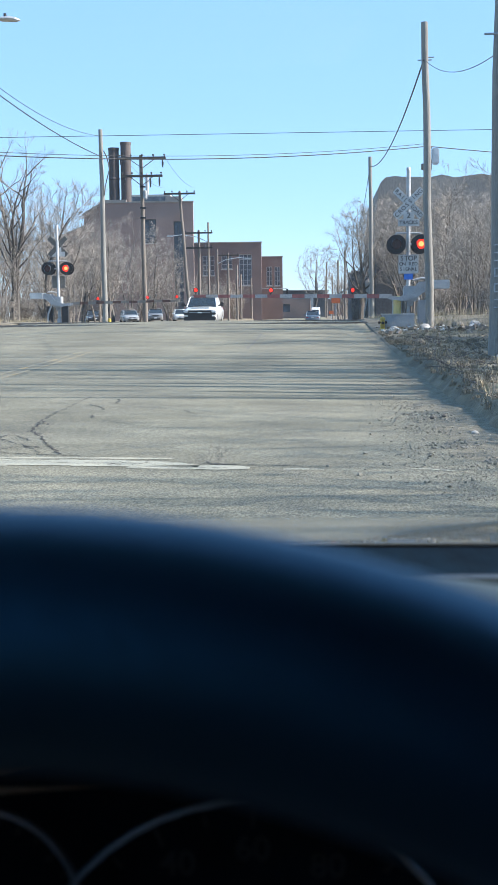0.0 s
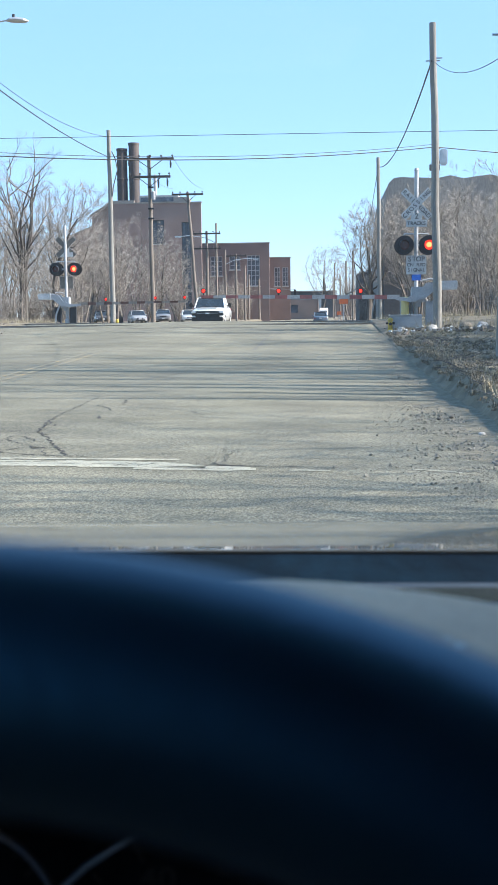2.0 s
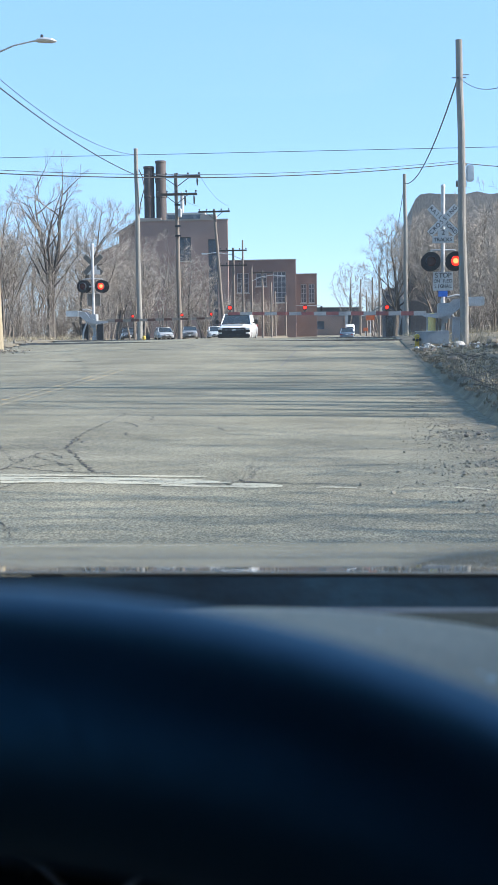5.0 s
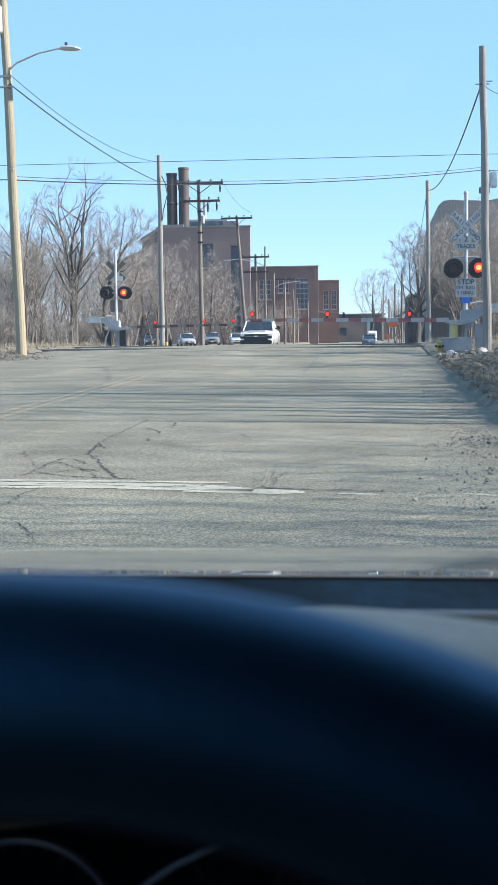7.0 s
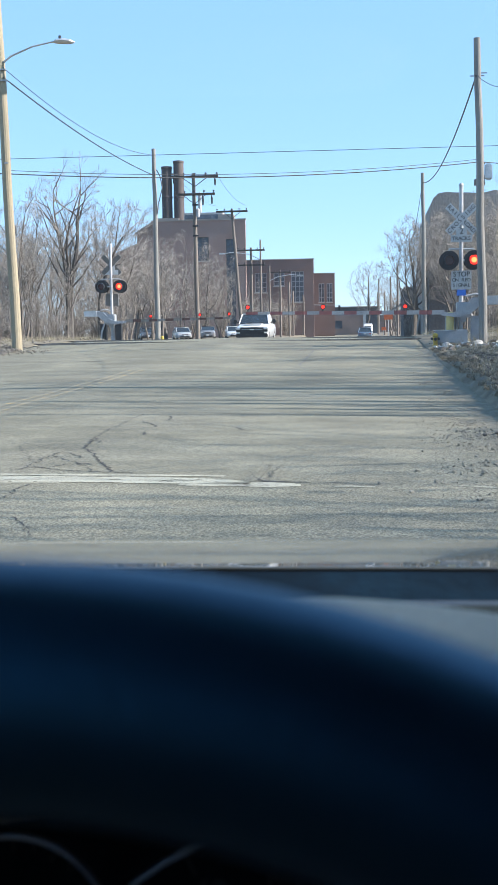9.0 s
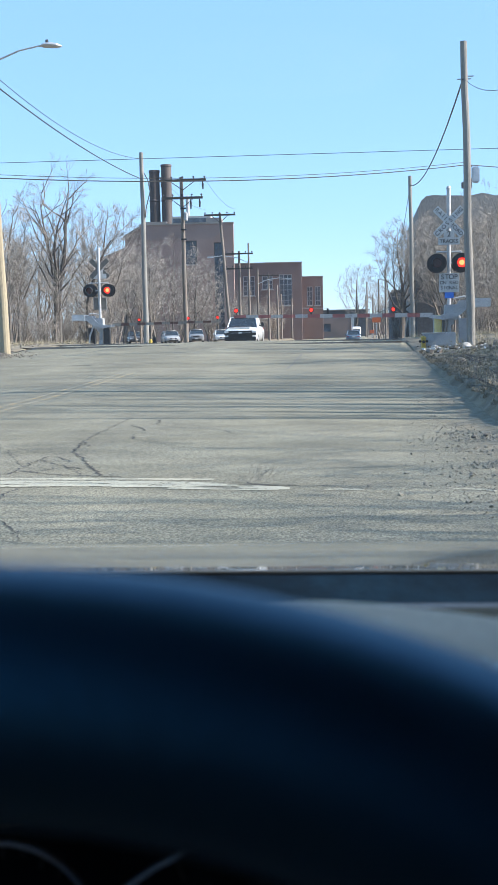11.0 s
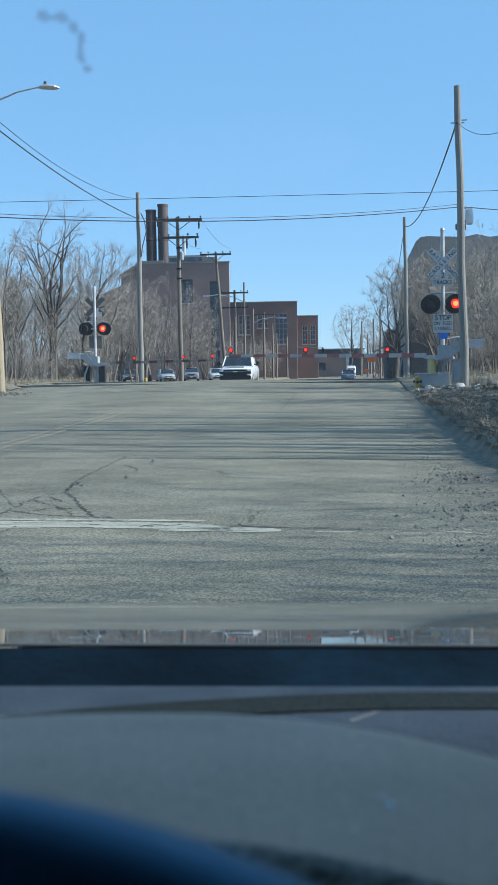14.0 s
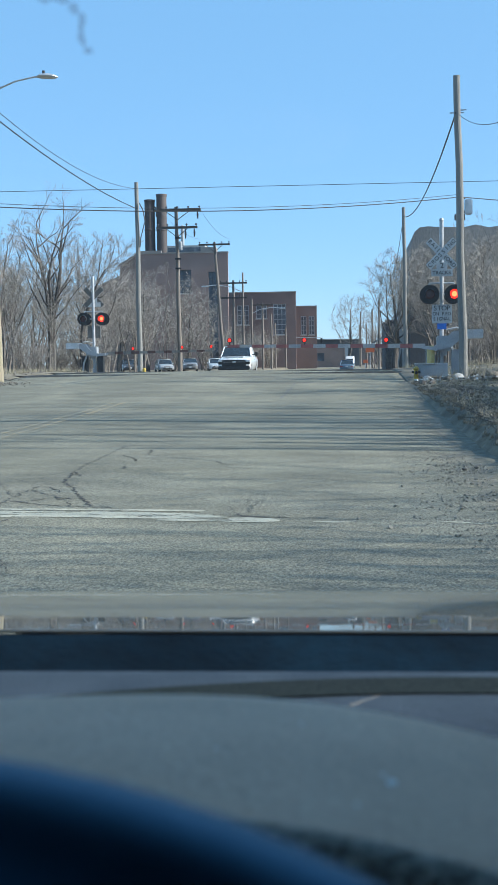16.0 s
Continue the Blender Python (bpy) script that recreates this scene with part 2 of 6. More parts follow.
GRAVEL = material("gravel", (0.1, 0.095, 0.085), (0.36, 0.34, 0.3), 8, 0.9, grain=30)
# matted bank grass; tree shade on the bank is put into its dark brown
SHADED_GRASS = material("shade-darkened matted grass", (0.085, 0.075, 0.056), (0.26, 0.228, 0.168), 4, 0.95, grain=20, bump=0)
STRAW = material("dead grass", (0.22, 0.19, 0.125), (0.42, 0.365, 0.25), 5, 0.9, grain=20, bump=0)
# grey vinyl; warm pale colour and specular tint stand in for scattered sunlight
DASH = material("sun-warmed dashboard vinyl", (0.45, 0.3, 0.195), (0.66, 0.46, 0.315), 14.0, 0.5, grain=420, bump=0.2, spread=0.2)
# same dashboard, coloured darker and bluer to hold down sky glare
DASH_LIP = material("glare-darkened dashboard vinyl", (0.026, 0.035, 0.048), (0.05, 0.066, 0.085), 14.0, 0.7, grain=420, bump=0.2, spread=0.2)
DASH_GRAIN = material("coarse grained vinyl", (0.16, 0.16, 0.135), (0.62, 0.6, 0.52), 260, 0.65, grain=420, bump=0.8, spread=0.16)
GROOVE = material("matt grained strip", (0.008, 0.012, 0.013), (0.032, 0.04, 0.04), 210, 0.8, grain=400, bump=0.2, spread=0.2, stretch=(2.2, 1, 1))
CABIN_BLACK = material("black cabin plastic", (0.007, 0.009, 0.013), (0.012, 0.015, 0.021), 8, 0.6, grain=300, bump=0.1)
LEATHER = material("black wheel leather", (0.0035, 0.0065, 0.0115), (0.005, 0.009, 0.016), 30, 0.45, grain=500, bump=0.06)
HOOD_PAINT = material("grey metallic paint", (0.055, 0.053, 0.041), (0.07, 0.068, 0.053), 3, 0.5, 0.0, grain=300, bump=0.0, coat=0.9)
COWL = material("dusty black cowl", (0.001, 0.0068, 0.014), (0.0045, 0.019, 0.035), 9, 0.9, grain=60, bump=0.1, stretch=(1, 2, 1), spread=0.14)
LINT = material("white lint", (0.78, 0.78, 0.76), (0.86, 0.86, 0.84), 40, 0.9, grain=300, bump=0)
DIAL_GREY = material("dim dial print", (0.026, 0.028, 0.034), (0.04, 0.043, 0.05), 8, 0.6, grain=60, bump=0)
# blue tints put sky sheen into the leather, cabin plastic and cowl
for m, tint, lev in ((HOOD_PAINT, (1, 1, 1, 1), 0.15), (LEATHER, (0.18, 0.6, 1.0, 1), 1.0), (CABIN_BLACK, (0.5, 0.75, 1.0, 1), 0.3), (COWL, (0.5, 0.75, 1.0, 1), 0.1), (GROOVE, (1, 1, 1, 1), 0.04), (DASH_GRAIN, (1, 1, 1, 1), 0.2), (DASH_LIP, (0.8, 0.92, 1.0, 1), 0.25), (DASH, (1.0, 0.86, 0.72, 1), 0.75)):
    m.node_tree.nodes["Principled BSDF"].inputs["Specular Tint"].default_value = tint
    m.node_tree.nodes["Principled BSDF"].inputs["Specular IOR Level"].default_value = lev
# raised to strengthen the blue sheen along the rim's edge
LEATHER.node_tree.nodes["Principled BSDF"].inputs["IOR"].default_value = 1.8
DIAL_CHROME = material("dull dial chrome", (0.42, 0.46, 0.53), (0.55, 0.6, 0.68), 4, 0.4, 1.0, grain=20, bump=0)
HEADLINER = material("charcoal headliner cloth", (0.05, 0.05, 0.05), (0.08, 0.08, 0.078), 5, 0.95, grain=90)


def pane_material(name, dust, gloss, tint):
    """Clear glass with a faint mirror and a thin uneven film of dust that scatters the light coming through."""
    m = bpy.data.materials.new(name)
    m.use_nodes = True
    n, l = m.node_tree.nodes, m.node_tree.links
    n.remove(n["Principled BSDF"])
    clear, film, shine, a, b = (n.new(s) for s in ("ShaderNodeBsdfTransparent", "ShaderNodeBsdfTranslucent", "ShaderNodeBsdfGlossy", "ShaderNodeMixShader", "ShaderNodeMixShader"))
    film.inputs["Color"].default_value = (*tint, 1)
    shine.inputs["Roughness"].default_value = 0.02
    co, k, r = n.new("ShaderNodeTexCoord"), n.new("ShaderNodeTexNoise"), n.new("ShaderNodeMapRange")
    k.inputs["Scale"].default_value, k.inputs["Detail"].default_value = 9, 4
    r.inputs["To Min"].default_value, r.inputs["To Max"].default_value = dust * 0.6, dust * 1.4
    l.new(co.outputs["Object"], k.inputs["Vector"])
    l.new(k.outputs["Fac"], r.inputs["Value"])
    a.inputs[0].default_value = gloss
    l.new(clear.outputs[0], a.inputs[1])
    l.new(shine.outputs[0], a.inputs[2])
    l.new(r.outputs[0], b.inputs[0])
    l.new(a.outputs[0], b.inputs[1])
    l.new(film.outputs[0], b.inputs[2])
    l.new(b.outputs[0], n["Material Output"].inputs["Surface"])
    return m


WINDSCREEN = pane_material("dusty windscreen glass", 0.0085, 0.02, (0.68, 0.78, 0.92))


def tinted_glass(name, through_it):
    m = bpy.data.materials.new(name)
    m.use_nodes = True
    tn = m.node_tree
    tn.nodes.remove(tn.nodes["Principled BSDF"])
    tint, glint, both = (tn.nodes.new(k) for k in ("ShaderNodeBsdfTransparent", "ShaderNodeBsdfGlossy", "ShaderNodeMixShader"))
    tint.inputs["Color"].default_value = (through_it, through_it * 1.06, through_it * 1.12, 1)
    glint.inputs["Roughness"].default_value = 0.03
    both.inputs[0].default_value = 0.05
    tn.links.new(tint.outputs[0], both.inputs[1])
    tn.links.new(glint.outputs[0], both.inputs[2])
    tn.links.new(both.outputs[0], tn.nodes["Material Output"].inputs["Surface"])
    return m


TINTED = tinted_glass("dark tinted glass", 0.03)
# made-up tint that cuts the light from the driver's side
DIMMED_FRONT = tinted_glass("light-cutting side glass", 0.45)
SMEAR = pane_material("dried dirt on glass", 0.4, 0.0, (0.1, 0.12, 0.15))

# ---- small builders ----


def part(name, bm, mat, parent=None, label="", smooth=False):
    """Links a bmesh as one mesh object, under parent if there is one. Coordinates are in the parent's frame."""
    me = bpy.data.meshes.new(name)
    bm.normal_update()
    bm.to_mesh(me)
    bm.free()
    me.materials.append(mat)
    if smooth:
        for p in me.polygons:
            p.use_smooth = True
    ob = new(name, me)
    if parent:
        ob.parent = parent
    if label:
        ob["label"] = label
    return ob


def empty(name, x=0, y=0, z=0, turn=0.0):
    ob = new(name)
    ob.empty_display_size = 0.2
    ob.matrix_world = pose(x, y, z, 0, 0, turn)
    return ob


def box(bm, cx, cy, cz, sx, sy, sz, m=None):
    """A box by centre and sizes, turned by m about its centre."""
    mat = Matrix.Translation((cx, cy, cz)) @ (m or Matrix()) @ Matrix.Diagonal((sx, sy, sz, 1))
    return bmesh.ops.create_cube(bm, size=1, matrix=mat)["verts"]


def boxes(*rows, bevel=0.0):
    bm = bmesh.new()
    for r in rows:
        box(bm, *r)
    if bevel:
        bmesh.ops.bevel(bm, geom=bm.edges[:], offset=bevel, segments=2, affect="EDGES", clamp_overlap=True)
    return bm


def tube(bm, pts, radii, n=10, cap=True):
    """A tube through the points, with a radius at each."""
    rings = []
    for i, p in enumerate(pts):
        p = Vector(p)
        a = Vector(pts[max(i - 1, 0)])
        c = Vector(pts[min(i + 1, len(pts) - 1)])
        d = (c - a).normalized()
        u = d.orthogonal().normalized() if abs(d.z) > 0.95 else d.cross(Vector((0, 0, 1))).normalized()
        v = d.cross(u)
        r = radii[i] if hasattr(radii, "__len__") else radii
        rings.append([bm.verts.new(p + u * r * math.cos(2 * math.pi * k / n) + v * r * math.sin(2 * math.pi * k / n)) for k in range(n)])
    for a, c in zip(rings, rings[1:]):
        for k in range(n):
            bm.faces.new((a[k], a[(k + 1) % n], c[(k + 1) % n], c[k]))
    if cap:
        bm.faces.new(rings[0][::-1])
        bm.faces.new(rings[-1])
    return bm


def disc(bm, cx, cy, cz, r, depth, n=28):
    """A round plate that faces -y, with its centre there."""
    m = Matrix.Translation((cx, cy, cz)) @ Matrix.Rotation(math.pi / 2, 4, "X") @ Matrix.Diagonal((1, 1, depth, 1))
    bmesh.ops.create_cone(bm, cap_ends=True, segments=n, radius1=r, radius2=r, depth=1, matrix=m)
    return bm


def slab(bm, outline, y0, y1):
    """A plate with an (x, z) outline between two depths."""
    a = [bm.verts.new((x, y0, z)) for x, z in outline]
    c = [bm.verts.new((x, y1, z)) for x, z in outline]
    bm.faces.new(a)
    bm.faces.new(c[::-1])
    k = len(outline)
    for i in range(k):
        bm.faces.new((a[i], c[i], c[(i + 1) % k], a[(i + 1) % k]))
    bmesh.ops.recalc_face_normals(bm, faces=bm.faces[:])
    return bm


def lettering(name, text, size, mat, parent, m, depth=0.004, spread=1.0):
    """Raised letters, centred, that face -y before m turns them."""
    cu = bpy.data.curves.new(name, "FONT")
    cu.body, cu.size, cu.extrude = text, size, depth / 2
    cu.align_x, cu.align_y = "CENTER", "CENTER"
    cu.space_character = spread
    cu.offset = 0.012 * size
    ob = new(name, cu)
    me = bpy.data.meshes.new_from_object(ob.evaluated_get(bpy.context.evaluated_depsgraph_get()))
    bpy.data.objects.remove(ob)
    me.materials.clear()
    me.materials.append(mat)
    me.transform(m @ Matrix.Rotation(math.pi / 2, 4, "X"))
    ob = new(name, me)
    ob.parent = parent
    return ob


# ---- lie of the land ----
KNOTS = [(-60, 0), (13, 0), (20, 0.09), (27, 0.25), (33, 0.43), (38, 0.6), (43, 0.78), (47, 0.84), (52, 0.84), (57, 0.76), (65, 0.55),
         (74, 0.36), (90, 0.15), (115, 0.0), (140, -0.1), (200, -0.2), (5000, -0.2)]
KY, KZ = [k[0] for k in KNOTS], [k[1] for k in KNOTS]
ROAD_L, ROAD_R = -12.5, 1.68


def level(y):
    """Height of the road, which rises over the railway; eased between the knots."""
    return float(np.mean([np.interp(y + d, KY, KZ) for d in (-3, -1.5, 0, 1.5, 3)]))


def crown(x, y):
    """Camber of the road, highest along its centre line; it starts past the stop bar and ends behind the railway."""
    g = float(np.interp(y, [10, 17, 55, 68], [0, 1, 1, 0]))
    return g * 0.012 * (4.5 - abs(x + 5.4)) if abs(x + 5.4) < 7.3 else g * -0.034


def bump_at(x, y, s, seed=0.0):
    return noise.noise(Vector((x * s, y * s, seed)))


def land(x, y):
    """Height of the ground beside the road."""
    z = level(y)
    if x > ROAD_R:
        bank = np.interp(y, [4, 8, 20, 26, 30, 34], [0.24, 0.25, 0.24, 0.2, 0.08, 0.05])
        rise = min(1.0, (x - ROAD_R) / 0.22)
        z += bank * rise + min(0.5, max(0, x - 2.5) * 0.03) + 0.05 * rise * bump_at(x, y, 1.3, 3) + 0.03 * rise * bump_at(x, y, 4.5, 5)
    elif x < ROAD_L:
        rise = min(1.0, (ROAD_L - x) / 0.4)
        z += float(np.interp(y, [100, 126], [0, 0.32])) * rise
        z += rise * (0.06 + 0.04 * bump_at(x, y, 0.8, 7) + 0.02 * bump_at(x, y, 3, 9))
    return z

# ---- ground, road, railway ----


def grid_mesh(name, xs, ys, fz, mat):
    nx, ny = len(xs), len(ys)
    verts = [(x, y, fz(x, y)) for y in ys for x in xs]
    faces = [(j * nx + i, j * nx + i + 1, (j + 1) * nx + i + 1, (j + 1) * nx + i) for j in range(ny - 1) for i in range(nx - 1)]
    me = bpy.data.meshes.new(name)
    me.from_pydata(verts, [], faces)
    me.materials.append(mat)
    for p in me.polygons:
        p.use_smooth = True
    return new(name, me)


def steps(*spans):
    """Numbers along spans of (start, end, step)."""
    out = []
    for a, b, s in spans:
        out += list(np.arange(a, b - 1e-6, s))
    return out + [spans[-1][1]]


gx = steps((-3000, -400, 650), (-400, -60, 40), (-60, -20, 4), (-20, -12.9, 0.5)) + [-12.7, -12.52, -12.3, -6, 1.4, 1.66, 1.7, 1.74, 1.78, 1.84, 1.9, 1.97]
gx += steps((2.05, 3.2, 0.1), (3.2, 6, 0.2), (6, 12, 0.6), (12, 60, 4), (60, 400, 40), (400, 3000, 650))
gy = steps((-400, -20, 40), (-20, 4, 3), (4, 34, 0.15), (34, 70, 1), (70, 200, 6), (200, 600, 40), (600, 4000, 400))


def ground_z(x, y):
    if ROAD_R - 0.01 < x < 2.6:
        return land(x + 0.14 * bump_at(y, 3.3, 0.9, 1) - 0.04, y)
    return level(y) - 0.2 if ROAD_L - 0.01 < x < ROAD_R - 0.01 else land(x, y)


ground = grid_mesh("ground", gx, gy, ground_z, SOIL)
tagged(ground, "dry soil with dead grass beside the road", "ground", kind="structure")

ry = steps((-30, 4, 2), (4, 40, 0.5), (40, 80, 1), (80, 300, 10), (300, 900, 100))
rx = steps((ROAD_L, ROAD_R, 0.355))


def road_z(x, y):
    return level(y) + crown(x, y) + (0.012 * bump_at(x, y, 0.35, 21) if y > 12 else 0.0)


road = grid_mesh("road", rx, ry, road_z, ASPHALT)
sol = road.modifiers.new("thickness", "SOLIDIFY")
sol.thickness, sol.offset = 0.1, -1
tagged(road, "worn grey asphalt road with cracks and tree shadows", "road", kind="structure")


def ribbon(bm, pts, widths, lift=0.005):
    """A flat strip on the road through plan points."""
    prev = None
    for i, (x, y) in enumerate(pts):
        a = Vector(pts[max(i - 1, 0)])
        c = Vector(pts[min(i + 1, len(pts) - 1)])
        d = (c - a).normalized()
        w = (widths[i] if hasattr(widths, "__len__") else widths) / 2
        row = []
        for s in (-1, 1):
            px, py = x - d.y * w * s, y + d.x * w * s
            row.append(bm.verts.new((px, py, road_z(px, py) + lift)))
        if prev:
            bm.faces.new((prev[0], prev[1], row[1], row[0]))
        prev = row


def jagged(a, b, n, wobble, rng):
    a, b = Vector(a), Vector(b)
    side = Vector((-(b - a).y, (b - a).x)).normalized()
    return [tuple(a.lerp(b, i / n) + side * (rng.uniform(-1, 1) * wobble if 0 < i < n else 0)) for i in range(n + 1)]


rng = random.Random(4)
CRACKS = (([(-3.09, 9.86), (-3.08, 10.23), (-3.1, 10.96), (-2.84, 10.61), (-2.67, 10.35), (-2.5, 10.23)], 0.03),
          ([(-3.1, 10.96), (-3.06, 11.39), (-2.94, 11.63), (-2.72, 11.3)], 0.035), ([(-2.94, 11.63), (-3.06, 12.63), (-2.88, 12.16)], 0.035),
          ([(-2.89, 11.48), (-2.69, 11.07), (-2.51, 10.49), (-2.3, 9.97), (-2.22, 9.68), (-2.01, 9.62)], 0.04),
          ([(-3.07, 10.18), (-2.83, 9.94), (-2.66, 9.83), (-2.48, 9.77), (-2.22, 9.68)], 0.03),
          ([(-3.1, 10.0), (-2.85, 10.05), (-2.75, 10.35), (-2.5, 10.1), (-2.42, 9.8)], 0.022), ([(-3.02, 11.25), (-2.8, 10.95), (-2.7, 10.7)], 0.022),
          ([(-2.68, 8.03), (-2.67, 8.2), (-2.72, 8.71), (-2.68, 9.04)], 0.02), ([(-2.9, 7.7), (-2.68, 8.03)], 0.016),
          ([(-2.4, 7.38), (-2.27, 7.16), (-2.14, 6.93), (-1.99, 6.55)], 0.018),
          ([(-3.06, 12.63), (-3.13, 13.7), (-3.13, 14.62), (-3.16, 16.05)], 0.022), ([(-2.92, 14.72), (-2.73, 14.34), (-2.61, 13.96)], 0.04),
          ([(-2.61, 14.77), (-2.68, 15.52)], 0.04), ([(-2.61, 14.77), (-2.2, 14.3), (-1.64, 13.95)], 0.012), ([(-1.64, 13.95), (-1.48, 13.51)], 0.04),
          ([(-3.99, 12.05), (-3.65, 12.06), (-3.29, 11.64), (-3.05, 11.65)], 0.016), ([(-2.55, 12.9), (-2.62, 13.3)], 0.03), ([(-3.7, 11.9), (-3.3, 10.9), (-3.1, 10.4)], 0.015),
          ([(-1.05, 9.7), (-0.88, 9.1)], 0.012), ([(-0.86, 9.03), (-0.5, 8.98), (-0.2, 8.92)], 0.03), ([(-0.92, 10.5), (-0.9, 9.9), (-0.84, 9.3)], 0.012),
          ([(-0.8, 10.2), (-0.86, 9.2)], 0.012), ([(-0.1, 8.88), (0.3, 8.86), (0.75, 8.8)], 0.012))
for line, w in CRACKS:
    bm = bmesh.new()
    pts = [line[0]]
    for a, b in zip(line, line[1:]):
        n = max(3, int((Vector(b) - Vector(a)).length / 0.045))
        pts += jagged(a, b, n, 0.025, rng)[1:]
    ribbon(bm, pts, [w * (0.12 if i in (0, len(pts) - 1) else 0.6 * rng.uniform(0.25, 1.4) ** 1.3) for i in range(len(pts))], 0.004)
    part("crack", bm, CRACK, road)
# seam of a long patch before the railway, and dark filler lines across
for a, b, n, wob, w in [((-1.74, 28.4), (-1.78, 36.1), 8, 0.03, 0.04), ((-1.78, 36.1), (-4.2, 36.6), 6, 0.05, 0.05), ((-12, 24.0), (1.4, 23.2), 24, 0.07, 0.05),
                        ((-3.5, 36.5), (1.2, 36.2), 14, 0.12, 0.12), ((-4.5, 39.5), (0.8, 39.4), 14, 0.1, 0.18), ((-10, 31.5), (-1.5, 31.0), 16, 0.1, 0.06),
                        ((-7, 40.3), (-2.5, 40.6), 10, 0.12, 0.2), ((-2.2, 16.0), (0.9, 15.4), 10, 0.05, 0.02)]:
    bm = bmesh.new()
    pts = jagged(a, b, n, wob, rng)
    ribbon(bm, pts, [w * rng.uniform(0.5, 1.3) for _ in pts], 0.005)
    part("filler_line", bm, TAR, road)

# pothole at the end of the stop bar, with the loosened stones round it
bm = bmesh.new()
ribbon(bm, [(-0.93, 9.2), (-0.89, 9.1), (-0.84, 9.04), (-0.78, 9.01), (-0.7, 9.0), (-0.62, 9.01)], [0.004, 0.02, 0.05, 0.055, 0.025, 0.004], 0.006)
part("broken_edge", bm, CRACK, road)
spots = []
for k in range(420):
    y = 9.02 + 1.7 * rng.random() ** 1.4
    x = -0.9 + 0.05 * (y - 9) + rng.gauss(0, 0.1 + 0.05 * (y - 9))
    r = rng.uniform(0.003, 0.0085)
    spots.append((x, y, r * 0.3, r))
broken = spots

# stop bar: two long strips of thick paint, chipped through and frayed at the ends
bm = bmesh.new()


def paint_strip(bm, spine, wear, seed):
    """Chips of paint along a strip: rows of (x, y low, y high) at intervals, kept where the wear lets them."""
    xs = [p[0] for p in spine]
    step, rows = 0.016, 16
    cols = np.arange(xs[0], xs[-1], step)
    grid = {}

    def corner(i, j):
        if (i, j) not in grid:
            x = cols[i]
            lo, hi = np.interp(x, xs, [p[1] for p in spine]), np.interp(x, xs, [p[2] for p in spine])
            y = lo + (hi - lo) * j / rows + 0.006 * bump_at(x * 30, j, 1.0, seed)
            grid[i, j] = bm.verts.new((x, y, road_z(x, y) + 0.004))
        return grid[i, j]

    for i in range(len(cols) - 1):
        for j in range(rows):
            edge = min(j, rows - 1 - j) / rows
            ends = min(cols[i] - xs[0], xs[-1] - cols[i])
            worn = bump_at(cols[i] * 1.6, j * 0.5, 1.0, seed) + 0.6 * bump_at(cols[i] * 6, j * 1.1, 1.0, seed + 3) + 0.35 * bump_at(cols[i] * 21, j * 2.1, 1.0, seed + 6)
            if worn + min(0.3, edge * 2.2) + min(0.1, ends * 0.6) > wear:
                bm.faces.new((corner(i, j), corner(i + 1, j), corner(i + 1, j + 1), corner(i, j + 1)))


paint_strip(bm, [(-7.0, 9.76, 9.87), (-3.0, 9.45, 9.58), (-1.8, 9.4, 9.5), (-1.2, 9.34, 9.43)], 0.05, 4)
paint_strip(bm, [(-7.0, 9.3, 9.7), (-3.0, 9.0, 9.42), (-2.3, 8.98, 9.38), (-1.7, 8.93, 9.34), (-1.15, 8.88, 9.16), (-0.95, 8.83, 9.02)], 0.02, 14)
paint_strip(bm, [(-1.5, 8.8, 8.93), (-1.0, 8.75, 8.98), (-0.8, 8.7, 8.98), (-0.62, 8.73, 8.92), (-0.54, 8.76, 8.83)], -0.16, 24)
part("stop_bar", bm, PAINT_BAR, road, "worn white painted stop bar")
bm = bmesh.new()
paint_strip(bm, [(-0.3, 8.7, 8.76), (-0.15, 8.68, 8.77), (0.02, 8.68, 8.72)], 0.1, 31)
paint_strip(bm, [(0.62, 8.74, 8.78), (0.78, 8.66, 8.76), (0.98, 8.56, 8.62)], 0.12, 37)
part("stop_bar_remnant", bm, PAINT_BAR, road)
for dx in (-0.13, 0.13):
    bm = bmesh.new()
    ribbon(bm, [(-5.45 + dx, y) for y in np.arange(13, 27.1, 1.0)], 0.11)
    part("centre_line", bm, PAINT_LINE, road, "worn yellow centre line")
    bm = bmesh.new()
    ribbon(bm, [(-5.45 + dx, y) for y in np.arange(70, 400, 6.0)], 0.11)
    part("centre_line", bm, PAINT_LINE, road, "worn yellow centre line")

for yc in (44.0, 49.0):
    track = empty("railway_track", 0, yc, level(yc))
    tagged(track, "railway track let into the asphalt crossing", "railway track", "tracks over the road")
    for s in (-0.72, 0.72):
        bm = boxes((-5, s, 0.0, 150, 0.07, 0.06), (-5, s, -0.1, 150, 0.14, 0.12))
        part("rail", bm, RAIL_STEEL, track)
        part("flangeway", boxes((-5.4, s - 0.09 * (1 if s > 0 else -1), 0.004, 14.2, 0.09, 0.012)), TAR, track)
    for x0, x1 in ((-60, ROAD_L - 0.5), (ROAD_R + 0.4, 50)):
        bm = boxes(((x0 + x1) / 2, 0, -0.06, x1 - x0, 3.2, 0.16))
        part("ballast_bed", bm, GRAVEL, track)

